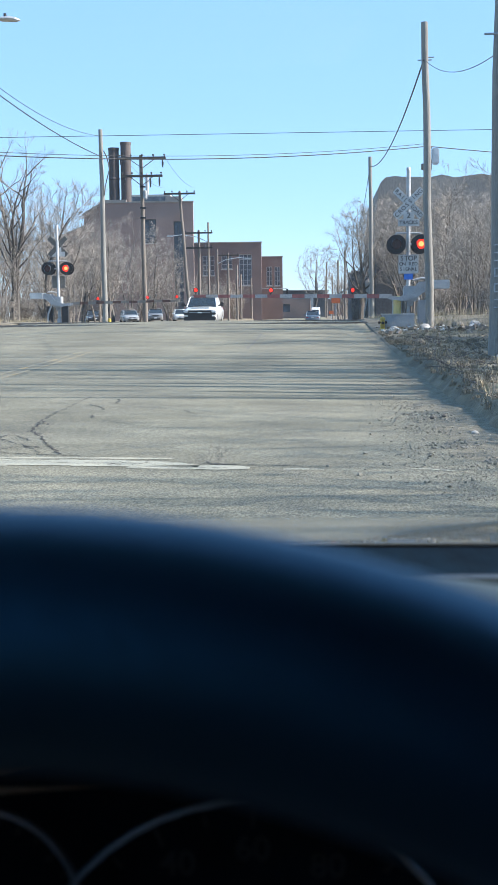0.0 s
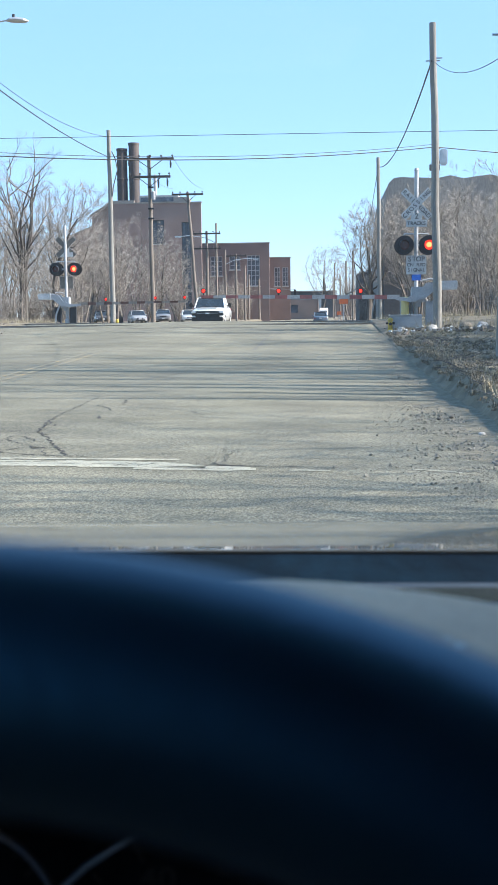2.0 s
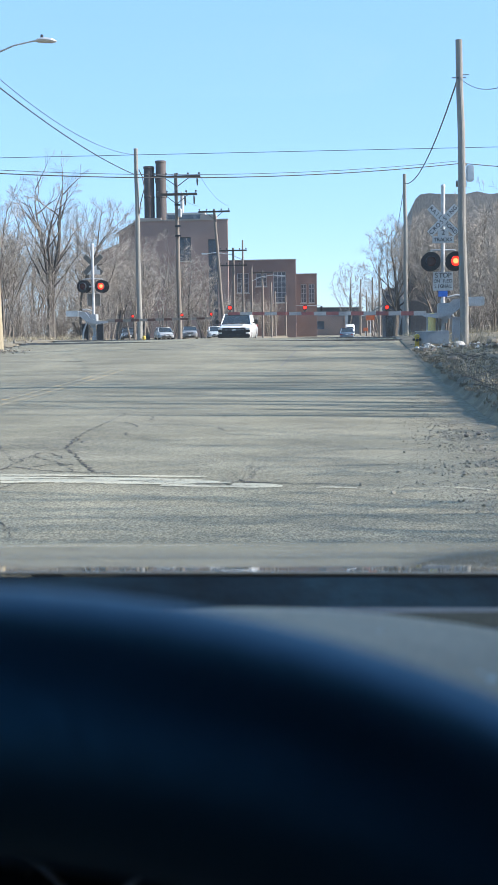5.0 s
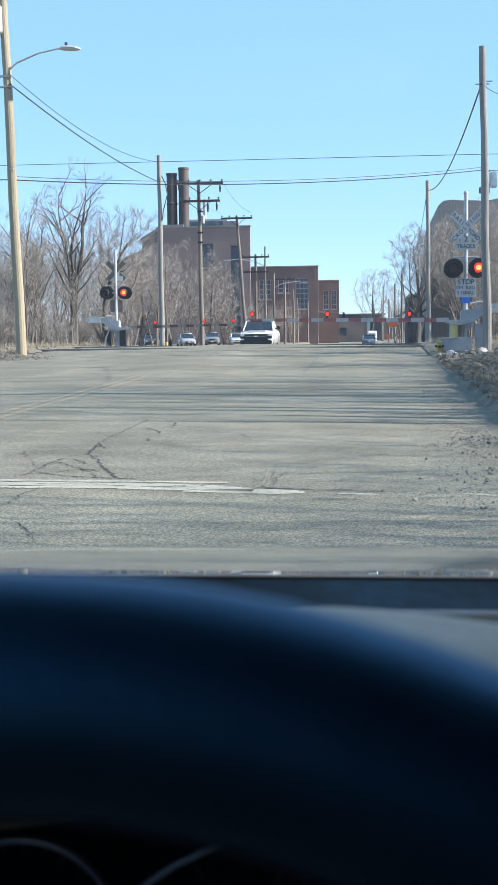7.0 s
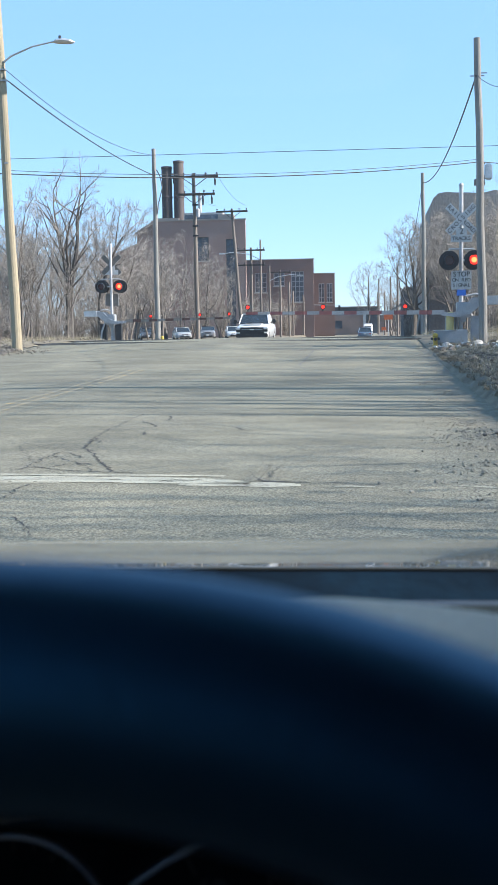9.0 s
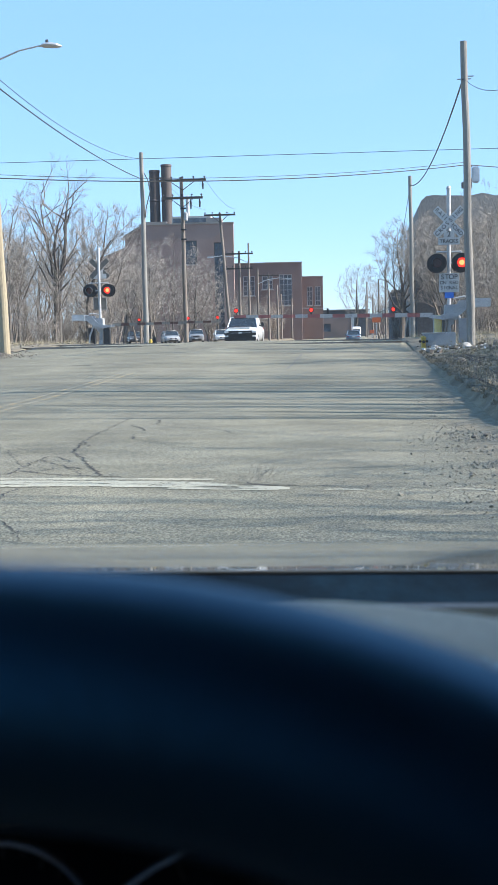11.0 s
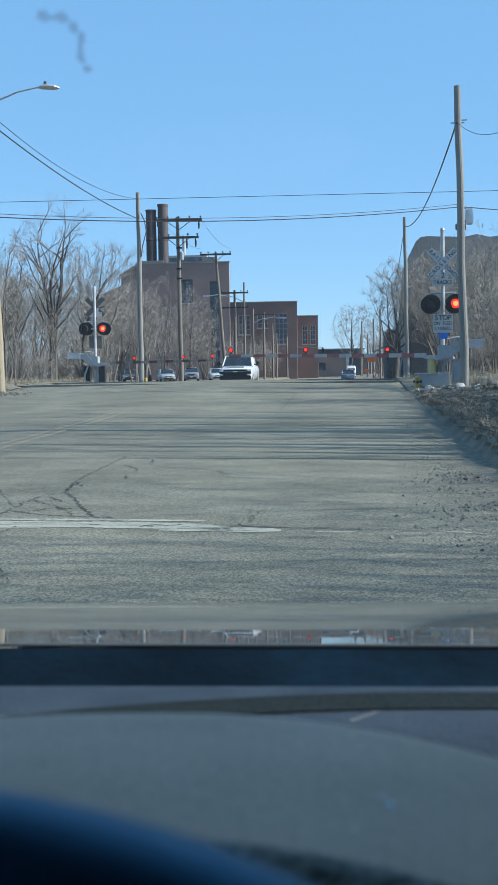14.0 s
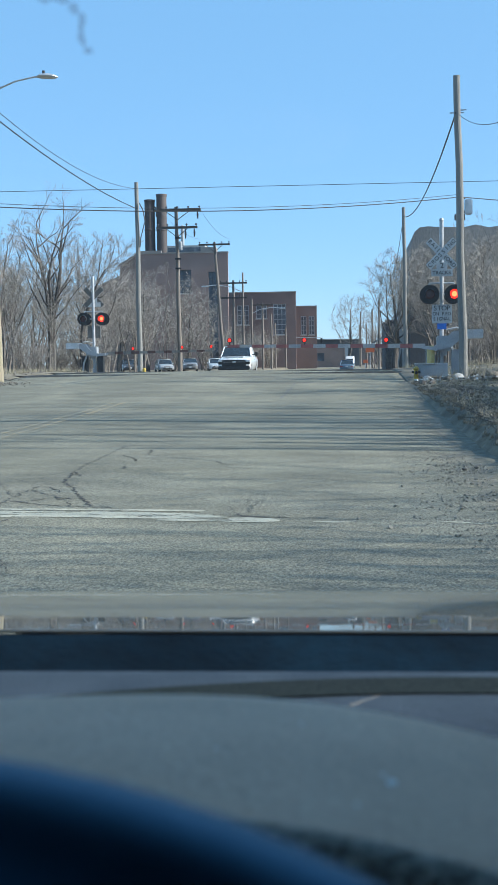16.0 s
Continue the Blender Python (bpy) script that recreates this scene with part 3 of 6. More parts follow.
# dirt washed out of the bank on to the road, with a ragged edge
verts, faces = [], []
ys = np.arange(7.0, 37.0, 0.12)
for j, y in enumerate(ys):
    reach = 0.22 + 0.3 * (bump_at(y, 1.5, 0.5, 41) + 0.35) + 0.16 * bump_at(y, 2.5, 2.2, 43) + (0.2 if 9 < y < 15 else 0.0) * max(0, bump_at(y, 0.5, 0.7, 45) + 0.5)
    reach = max(0.06, reach)
    for f in (0, 0.35, 0.7, 0.9, 1.0):
        x = ROAD_R + 0.06 - (reach + 0.06) * f
        verts.append((x, y, road_z(x, y) + 0.002 + 0.03 * (1 - f) ** 2 + 0.02 * (1 - f) * max(0, bump_at(x, y, 7, 47))))
for j in range(len(ys) - 1):
    for i in range(4):
        a = j * 5 + i
        faces.append((a, a + 5, a + 6, a + 1))
me = bpy.data.meshes.new("gutter_dirt")
me.from_pydata(verts, [], faces)
me.materials.append(GRIT)
gd = new("gutter_dirt", me)
tagged(gd, "dark dirt washed on to the road's edge", "dirt", kind="stuff")

# loose stones in the gutter, along the bank and on it
seed_bm = bmesh.new()
bmesh.ops.create_icosphere(seed_bm, subdivisions=1, radius=1)
seed_bm.verts.ensure_lookup_table()
STONE_V = np.array([v.co[:] for v in seed_bm.verts])
STONE_F = np.array([[v.index for v in f.verts] for f in seed_bm.faces])
seed_bm.free()


def stones_mesh(name, spots, mat, seed):
    """Many small angular stones in one mesh. spots: (x, y, z, radius)."""
    gen = np.random.default_rng(seed)
    n = len(spots)
    c = np.array(spots)
    q = gen.normal(size=(n, 3, 3))
    q, _ = np.linalg.qr(q)
    shape = STONE_V[None] * gen.uniform(0.75, 1.2, (n, len(STONE_V), 1)) * np.stack([np.ones(n), gen.uniform(0.55, 1, n), gen.uniform(0.45, 0.85, n)], 1)[:, None]
    v = np.einsum("nij,nkj->nki", q, shape) * c[:, None, 3:4] + c[:, None, :3]
    f = STONE_F[None] + (np.arange(n) * len(STONE_V))[:, None, None]
    me = bpy.data.meshes.new(name)
    me.from_pydata(v.reshape(-1, 3).tolist(), [], f.reshape(-1, 3).tolist())
    me.materials.append(mat)
    return new(name, me)


rng = random.Random(8)
spots = list(broken)
while len(spots) < 9000:
    y = rng.uniform(7.2, 26)
    x = ROAD_R + 0.05 - abs(rng.gauss(0, 0.45)) - (0.0 if rng.random() < 0.5 else 0.35)
    if bump_at(x, y, 0.9, 31) < 0.0 and rng.random() < 0.85:
        continue
    r = rng.uniform(0.003, 0.0085) if rng.random() < 0.98 else rng.uniform(0.01, 0.02)
    spots.append((x, y, road_z(x, y) + r * 0.35, r))
# coarser rubble where the edge of the asphalt has broken up
for k in range(2600):
    y = 8.2 + 6.5 * rng.random() ** 1.3
    x = 1.62 - abs(rng.gauss(0, 0.42))
    if bump_at(x, y, 1.6, 33) < -0.12:
        continue
    r = rng.uniform(0.004, 0.012) if rng.random() < 0.82 else rng.uniform(0.012, 0.024)
    spots.append((x, y, road_z(x, y) + r * 0.3, r))
# grit scattered thinly over the whole road
for k in range(2600):
    x, y = rng.uniform(-5, 1.4), 6.5 + 16 * rng.random() ** 1.5
    r = rng.uniform(0.0025, 0.006)
    spots.append((x, y, road_z(x, y) + r * 0.3, r))
tagged(stones_mesh("loose_stones", spots, GRIT_STONE, 1), "loose grey stones and grit along the road edge", "stones", kind="stuff")

spots = []
for k in range(500):
    x, y = ROAD_R + 0.2 + abs(rng.gauss(0, 1.3)), rng.uniform(8, 40)
    r = rng.uniform(0.01, 0.035) if rng.random() < 0.97 else rng.uniform(0.05, 0.09)
    spots.append((x, y, land(x, y) + r * 0.25, r))
for k in range(420):
    x, y = rng.uniform(-16, ROAD_L - 0.1), rng.uniform(33, 60)
    r = rng.uniform(0.02, 0.08)
    spots.append((x, y, land(x, y) + r * 0.3, r))
for k in range(700):
    x, y = -12.2 + rng.gauss(0, 0.55), 37.6 + rng.gauss(0, 0.9)
    r = rng.uniform(0.01, 0.04)
    spots.append((x, y, (land(x, y) if x < ROAD_L else level(y)) + 0.1 * max(0, 1 - abs(x + 12.4)) + r * 0.2, r))
tagged(stones_mesh("verge_rubble", spots, RUBBLE, 2), "broken stones lying on the dry verge", "rubble", kind="stuff")


def tufts(name, spots, seed, mat, label, wide=1.0):
    """Dead grass: thin bent blades in clumps."""
    rng = random.Random(seed)
    verts, faces = [], []
    for x, y, size, count in spots:
        z = land(x, y) - 0.01
        for _ in range(count):
            bx, by = x + rng.gauss(0, size * 0.35), y + rng.gauss(0, size * 0.35)
            a, h = rng.uniform(0, 6.28), size * rng.uniform(0.5, 1.2)
            lean = rng.uniform(0.3, 1.1) * h
            w = wide * rng.uniform(0.002, 0.0045)
            ux, uy = -math.sin(a) * w, math.cos(a) * w
            p = [(bx, by, z), (bx + math.cos(a) * lean * 0.35, by + math.sin(a) * lean * 0.35, z + h * 0.65), (bx + math.cos(a) * lean, by + math.sin(a) * lean, z + h * rng.uniform(0.5, 0.95))]
            i = len(verts)
            for q, s in zip(p, (1, 0.8, 0.25)):
                verts += [(q[0] - ux * s, q[1] - uy * s, q[2]), (q[0] + ux * s, q[1] + uy * s, q[2])]
            faces += [(i, i + 1, i + 3, i + 2), (i + 2, i + 3, i + 5, i + 4)]
    me = bpy.data.meshes.new(name)
    me.from_pydata(verts, [], faces)
    me.materials.append(mat)
    return tagged(new(name, me), label, "dead grass", kind="stuff")


rng = random.Random(12)
tufts("straw_stalks", [(ROAD_R + 0.25 + 1.9 * rng.random() ** 1.4, rng.uniform(9, 27), rng.uniform(0.1, 0.24), 6) for _ in range(120)], 8, STRAW, "tangled pale stalks bent over the bank", 1.4)
tufts("dead_grass", [(ROAD_R + 0.12 + abs(rng.gauss(0, 0.9)), rng.uniform(7, 31), rng.uniform(0.05, 0.15), 26) for _ in range(280)] + [(ROAD_R + 0.1 + 2.0 * rng.random() ** 1.6, rng.uniform(7, 36), rng.uniform(0.03, 0.09), 22) for _ in range(1000)], 3, SHADED_GRASS, "matted dead grass on the roadside bank")
tufts("dead_grass_far", [(ROAD_L - 0.3 - abs(rng.gauss(0, 3)), rng.uniform(34, 72), rng.uniform(0.1, 0.35), 14) for _ in range(500)]
      + [(rng.uniform(2.2, 9), rng.uniform(31, 85), rng.uniform(0.15, 0.45), 14) for _ in range(600)], 4, STRAW, "pale dead grass beyond the road edge")

# fallen sticks on the bank
bm = bmesh.new()
for k in range(120):
    x, y, a, ln = ROAD_R + 0.2 + abs(rng.gauss(0, 0.9)), rng.uniform(8, 32), rng.uniform(0, 3.14), rng.uniform(0.15, 0.8)
    z = land(x, y) + 0.02
    tube(bm, [(x, y, z), (x + math.cos(a) * ln * 0.5, y + math.sin(a) * ln * 0.5, z + rng.uniform(0, 0.12)), (x + math.cos(a) * ln, y + math.sin(a) * ln, z + rng.uniform(-0.02, 0.2))], [0.006, 0.005, 0.002], 4)
for k in range(150):
    x, y, a, ln = -12.75 + rng.gauss(0, 0.7), 38.0 + rng.gauss(0, 1.2), rng.uniform(0, 3.14), rng.uniform(0.1, 0.5)
    if x > -11.6:
        continue
    z = (land(x, y) if x < ROAD_L else level(y)) + 0.02
    tube(bm, [(x, y, z), (x + math.cos(a) * ln * 0.5, y + math.sin(a) * ln * 0.5, z + rng.uniform(0, 0.15)), (x + math.cos(a) * ln, y + math.sin(a) * ln, z + rng.uniform(-0.02, 0.12))], [0.012, 0.01, 0.004], 4)
tagged(part("fallen_sticks", bm, BARK), "dead sticks fallen on the bank", "sticks", kind="stuff")

# ---- utility poles and wires ----


def pole(name, x, y, height, radius, mat, label, top_dx=0.0, z0=None, top=0.75):
    z = (land(x, y) if not ROAD_L < x < ROAD_R else level(y)) if z0 is None else z0
    ob = empty(name, x, y, z - 0.05)
    tagged(ob, label, "utility pole", "utility poles along the road")
    bm = bmesh.new()
    k = 7
    tube(bm, [(top_dx * i / k + 0.02 * math.sin(i * 1.7), 0.015 * math.cos(i * 2.1), height * i / k) for i in range(k + 1)], [radius * (1 - (1 - top) * i / k) for i in range(k + 1)], 14)
    part("shaft", bm, mat, ob, smooth=False)
    return ob


def crossarm(ob, x, z, length, mat=None, pins=5, brace=True):
    arm = part("crossarm", boxes((x, -0.16, z, length, 0.11, 0.17), bevel=0.01), mat or ARM_WOOD, ob)
    for i in range(pins):
        px = x - length / 2 + 0.1 + (length - 0.2) * i / (pins - 1)
        bm = bmesh.new()
        tube(bm, [(px, -0.16, z + 0.05), (px, -0.16, z + 0.16), (px, -0.16, z + 0.18), (px, -0.16, z + 0.27)], [0.03, 0.03, 0.085, 0.06], 8)
        part("insulator", bm, BLACK_STEEL, arm)
    if brace:
        bm = bmesh.new()
        for s in (-1, 1):
            tube(bm, [(x + s * length * 0.28, -0.17, z - 0.03), (x, -0.16, z - 0.7)], 0.03, 6)
        part("brace", bm, ARM_WOOD, ob)


near_pole = pole("utility_pole", 3.13, 21.0, 11.5, 0.165, WOOD_GREY, "thick weathered wooden utility pole on the roadside bank", 0.06)
bm = bmesh.new()
tube(bm, [(-0.3, -0.1, 5.55), (0.3, -0.1, 5.55)], 0.02, 6)
part("bolt", bm, DULL_GREY, near_pole)
# white brushed scribble down the shaft: plain strokes
for i in range(9):
    z = 1.98 - i * 0.135
    rows = [(0.0, -0.166, z, 0.19, 0.012, 0.022)]
    if i % 3 != 1:
        rows.append((-0.085 if i % 2 else 0.085, -0.158, z - 0.06, 0.024, 0.012, 0.12))
    if i % 4 != 2:
        rows.append((0.01, -0.168, z - 0.065, 0.026, 0.008, 0.1))
    part("paint_mark", boxes(*rows), FRAME_WHITE, near_pole, "white painted mark" if i == 0 else "")

gate_pole = pole("utility_pole", 3.44, 37.0, 9.32, 0.135, WOOD_GREY, "slender weathered pole beside the crossing signal", -0.2)
part("hook_bolt", boxes((-0.2, 0, 8.2, 0.42, 0.03, 0.03), (-0.06, 0, 8.28, 0.3, 0.03, 0.03)), DULL_GREY, gate_pole)
far_pole = pole("utility_pole", 3.55, 79.0, 11.0, 0.15, WOOD_GREY, "leaning grey pole beyond the crossing", -0.12)
cabinet_pole = pole("utility_pole", 5.22, 58.0, 8.6, 0.13, WOOD_DARK, "dark pole carrying a transformer", 0.0)
part("transformer", boxes((0.4, -0.1, 7.78, 0.36, 0.36, 0.76), bevel=0.06), GALV, cabinet_pole, "grey metal transformer box")
part("bracket", boxes((0.1, -0.1, 7.55, 0.4, 0.1, 0.12)), WOOD_DARK, cabinet_pole)
part("bracket", boxes((0.1, -0.1, 8.2, 0.3, 0.1, 0.08)), WOOD_DARK, cabinet_pole)
part("fuse_box", boxes((-0.02, -0.1, 7.3, 0.5, 0.12, 0.3), bevel=0.02), WOOD_DARK, cabinet_pole)

lamp_pole = pole("utility_pole", -12.0, 39.0, 13.0, 0.175, WOOD_TAN, "tan wooden utility pole with a street light", -0.32)
bm = bmesh.new()
tube(bm, [(-0.26, -0.02, 9.5), (0.15, -0.1, 9.78), (0.9, -0.15, 10.05), (1.55, -0.15, 10.17), (1.75, -0.15, 10.17)], [0.035, 0.035, 0.03, 0.028, 0.028], 8)
part("arm", bm, GALV, lamp_pole)
bm = bmesh.new()
tube(bm, [(1.62, -0.15, 10.17), (1.75, -0.15, 10.19), (1.95, -0.15, 10.19), (2.2, -0.15, 10.15), (2.34, -0.15, 10.12)], [0.04, 0.1, 0.12, 0.1, 0.03], 10)
bmesh.ops.scale(bm, vec=(1, 1.5, 0.75), space=Matrix.Translation((-1.9, 0.15, -10.17)), verts=bm.verts)
head = part("lamp_head", bm, GALV, lamp_pole, "grey cobra head street light")
bm = bmesh.new()
tube(bm, [(1.85, -0.15, 10.25), (1.85, -0.15, 10.36)], 0.05, 8)
part("photocell", bm, BLACK_STEEL, head)
bm = bmesh.new()
tube(bm, [(-0.42, -0.3, 10.7), (-0.42, -0.3, 10.75), (-0.42, -0.3, 11.55), (-0.42, -0.3, 11.65)], [0.12, 0.17, 0.17, 0.08], 14)
part("transformer", bm, GALV, lamp_pole, "pale grey transformer can")
part("clamp", boxes((-0.24, -0.12, 9.0, 0.5, 0.12, 0.04)), DULL_GREY, lamp_pole)
part("clamp", boxes((-0.25, -0.12, 9.35, 0.46, 0.1, 0.05)), DULL_GREY, lamp_pole)
part("step_bolt", boxes((-0.1, -0.19, 6.3, 0.12, 0.05, 0.05)), DULL_GREY, lamp_pole)

mid_pole = pole("utility_pole", -11.87, 65.0, 10.75, 0.15, WOOD_GREY, "plain grey wooden pole behind the crossing", 0.0)
bm = bmesh.new()
tube(bm, [(0.15, -0.1, 9.6), (0.35, -0.12, 9.2), (0.45, -0.1, 8.6), (0.2, -0.1, 7.7), (0.15, -0.1, 7.2)], 0.03, 6)
part("wire_loop", bm, WIRE, mid_pole)

t_pole = pole("utility_pole", -12.55, 85.0, 12.35, 0.17, WOOD_DARK, "dark pole with two crossarms", -0.1)
crossarm(t_pole, 0.0, 12.1, 3.4)
crossarm(t_pole, -0.05, 10.85, 3.0)
for k, (px, pz, drop) in enumerate(((1.45, 12.0, 0.55), (1.2, 10.75, 0.6), (-1.3, 10.75, 0.4), (-1.55, 12.0, 0.35), (0.55, 10.75, 0.7))):
    bm = bmesh.new()
    tube(bm, [(px, -0.16, pz), (px + 0.03, -0.17, pz - drop * 0.4), (px + 0.02, -0.16, pz - drop)], [0.035, 0.075, 0.05], 8)
    part("fuse_cutout", bm, BLACK_STEEL, t_pole)
bm = bmesh.new()
tube(bm, [(0.2, -0.25, 9.2), (0.2, -0.25, 9.25), (0.2, -0.25, 9.75), (0.2, -0.25, 9.85)], [0.1, 0.14, 0.14, 0.05], 12)
part("lightning_arrester", bm, FRAME_WHITE, t_pole)
for z in (8.6, 7.9, 10.1):
    part("pole_band", boxes((0.0, -0.17, z, 0.42, 0.1, 0.12)), BLACK_STEEL, t_pole)
t_pole2 = pole("utility_pole", -12.2, 112.0, 12.7, 0.17, WOOD_DARK, "leaning dark pole with one crossarm", -0.85)
crossarm(t_pole2, -0.85, 12.5, 3.0)
for x, y, h, mat, arms in [(-12.9, 128, 9.9, WOOD_DARK, 2), (-12.8, 168, 9.6, WOOD_DARK, 1), (-12.8, 186, 8.7, WOOD_DARK, 0), (-12.9, 197, 7.6, WOOD_DARK, 0), (-12.8, 226, 7.8, WOOD_DARK, 0),
                           (-12.9, 236, 7.0, WOOD_DARK, 1), (-12.8, 252, 6.6, WOOD_DARK, 0), (-12.8, 300, 6.9, WOOD_DARK, 1), (3.6, 160, 9.6, WOOD_DARK, 0), (3.6, 215, 10.7, WOOD_DARK, 0),
                           (2.9, 246, 9.0, WOOD_DARK, 0), (2.1, 300, 14.0, WOOD_DARK, 0), (1.95, 330, 11.5, WOOD_DARK, 0)]:
    ob = pole("utility_pole", x, y, h, 0.17 if y < 200 else 0.2, mat, "distant wooden utility pole along the street")
    for a in range(arms):
        crossarm(ob, 0, h - 0.3 - a * 1.6, 3.0, brace=False)


def street_lamp(x, y, h, reach, label):
    ob = empty("street_lamp", x, y, land(x, y) - 0.05)
    tagged(ob, label, "street lamp", "street lamps down the road")
    bm = bmesh.new()
    tube(bm, [(0, 0, 0), (0, 0, h)], [0.14, 0.1], 10)
    part("post", bm, WOOD_DARK, ob)
    s = 1 if reach > 0 else -1
    bm = bmesh.new()
    tube(bm, [(0, 0, h * 0.8), (reach * 0.3, 0, h * 0.855), (reach * 0.75, 0, h * 0.88), (reach, 0, h * 0.87)], 0.05, 6)
    part("arm", bm, GALV, ob)
    part("lamp_head", boxes((reach + s * 0.3, 0, h * 0.868, 0.8, 0.3, 0.16), bevel=0.06), GALV, ob)
    return ob


street_lamp(-12.8, 138, 11.6, -4.2, "grey post with a street lamp on a long curved arm")
street_lamp(-12.8, 150, 9.2, 3.6, "grey post with a street lamp over the road")


def wire(name, a, b, sag, r=0.012, label="thin black overhead cable between poles"):
    a, b = Vector(a), Vector(b)
    pts = []
    for i in range(25):
        f = i / 24
        p = a.lerp(b, f)
        p.z -= sag * 4 * f * (1 - f)
        pts.append(p)
    bm = bmesh.new()
    tube(bm, pts, r, 6)
    return tagged(part(name, bm, WIRE), label, "cable", "overhead cables")


wire("cable", (-60, 45, 8.2), (40, 45, 7.75), 0.05, 0.011)
wire("cable", (-14.2, 45.2, 7.42), (5.22, 57.9, 9.05), 0.4, 0.022, "thick black cable across the road")
wire("cable", (-60, 40, 7.7), (-14.2, 45.2, 7.42), 0.3, 0.022, "thick black cable across the road")
wire("cable", (-14.2, 45.2, 7.55), (5.22, 57.9, 9.18), 0.4, 0.012)
wire("cable", (5.22, 57.9, 9.05), (40, 75, 9.6), 0.5, 0.022, "thick black cable across the road")
wire("cable", (-12.1, 38.85, 10.0), (-11.87, 64.9, 10.9), 0.62, 0.012)
wire("cable", (-12.1, 38.85, 9.68), (-11.87, 64.9, 9.8), 0.3, 0.022, "black cable slung between two poles")
wire("cable", (3.2, 36.9, 8.75), (3.44, 78.9, 10.7), 0.9, 0.025, "thick black cable slung between two poles")
wire("cable", (3.44, 78.9, 10.85), (3.6, 159.8, 8.3), 2.6, 0.02)
wire("cable", (3.2, 36.9, 8.8), (3.1, 20.82, 5.58), 0.38, 0.008, "cable slung between two roadside poles")
wire("cable", (3.1, 20.82, 5.58), (3.6, -12, 6.4), 0.6, 0.008)
wire("cable", (-11.0, 84.8, 12.5), (-11.6, 111.8, 13.0), 0.5, 0.012)
wire("cable", (-14.0, 84.8, 12.5), (-14.4, 111.8, 13.0), 0.5, 0.012)

# ---- crossing signals ----


def lamp_unit(ob, x, z, side, lit):
    """A round black backing plate with a hooded lamp; side -1 faces the road user."""
    bm = bmesh.new()
    disc(bm, x, side * 0.22, z, 0.305, 0.02)
    disc(bm, x, side * 0.15, z, 0.13, 0.14, 16)
    unit = part("backing_plate", bm, BLACK_STEEL, ob)
    bm = bmesh.new()
    n = 18
    prev = None
    for i in range(n + 1):
        a = math.radians(-40 + 260 * i / n)
        row = []
        for d, r in ((0.23, 0.165), (0.42, 0.155)):
            row += [bm.verts.new((x + r * math.cos(a), side * d, z + r * math.sin(a))), bm.verts.new((x + (r + 0.008) * math.cos(a), side * d, z + (r + 0.008) * math.sin(a)))]
        if prev:
            bm.faces.new((prev[0], prev[2], row[2], row[0]))
            bm.faces.new((prev[1], row[1], row[3], prev[3]))
            bm.faces.new((prev[2], prev[3], row[3], row[2]))
        prev = row
    bmesh.ops.recalc_face_normals(bm, faces=bm.faces[:])
    part("visor", bm, BLACK_STEEL, unit)
    bm = bmesh.new()
    disc(bm, x, side * 0.24, z, 0.152, 0.03, 20)
    lens = part("lens", bm, RED_LAMP if lit else LENS_DARK, unit, "lit red lens" if lit else "unlit dark red lens")
    if lit:
        bm = bmesh.new()
        disc(bm, x, side * 0.258, z, 0.085, 0.01, 18)
        part("lamp_core", bm, RED_CORE, unit)


def spell(words, size, pitch, parent, x, y, z):
    """Separate letters set at an even pitch, centred on x."""
    for k, ch in enumerate(words):
        if ch != " ":
            lettering("letter", ch, size, SIGN_BLACK, parent, Matrix.Translation((x + (k - (len(words) - 1) / 2) * pitch, y, z)))


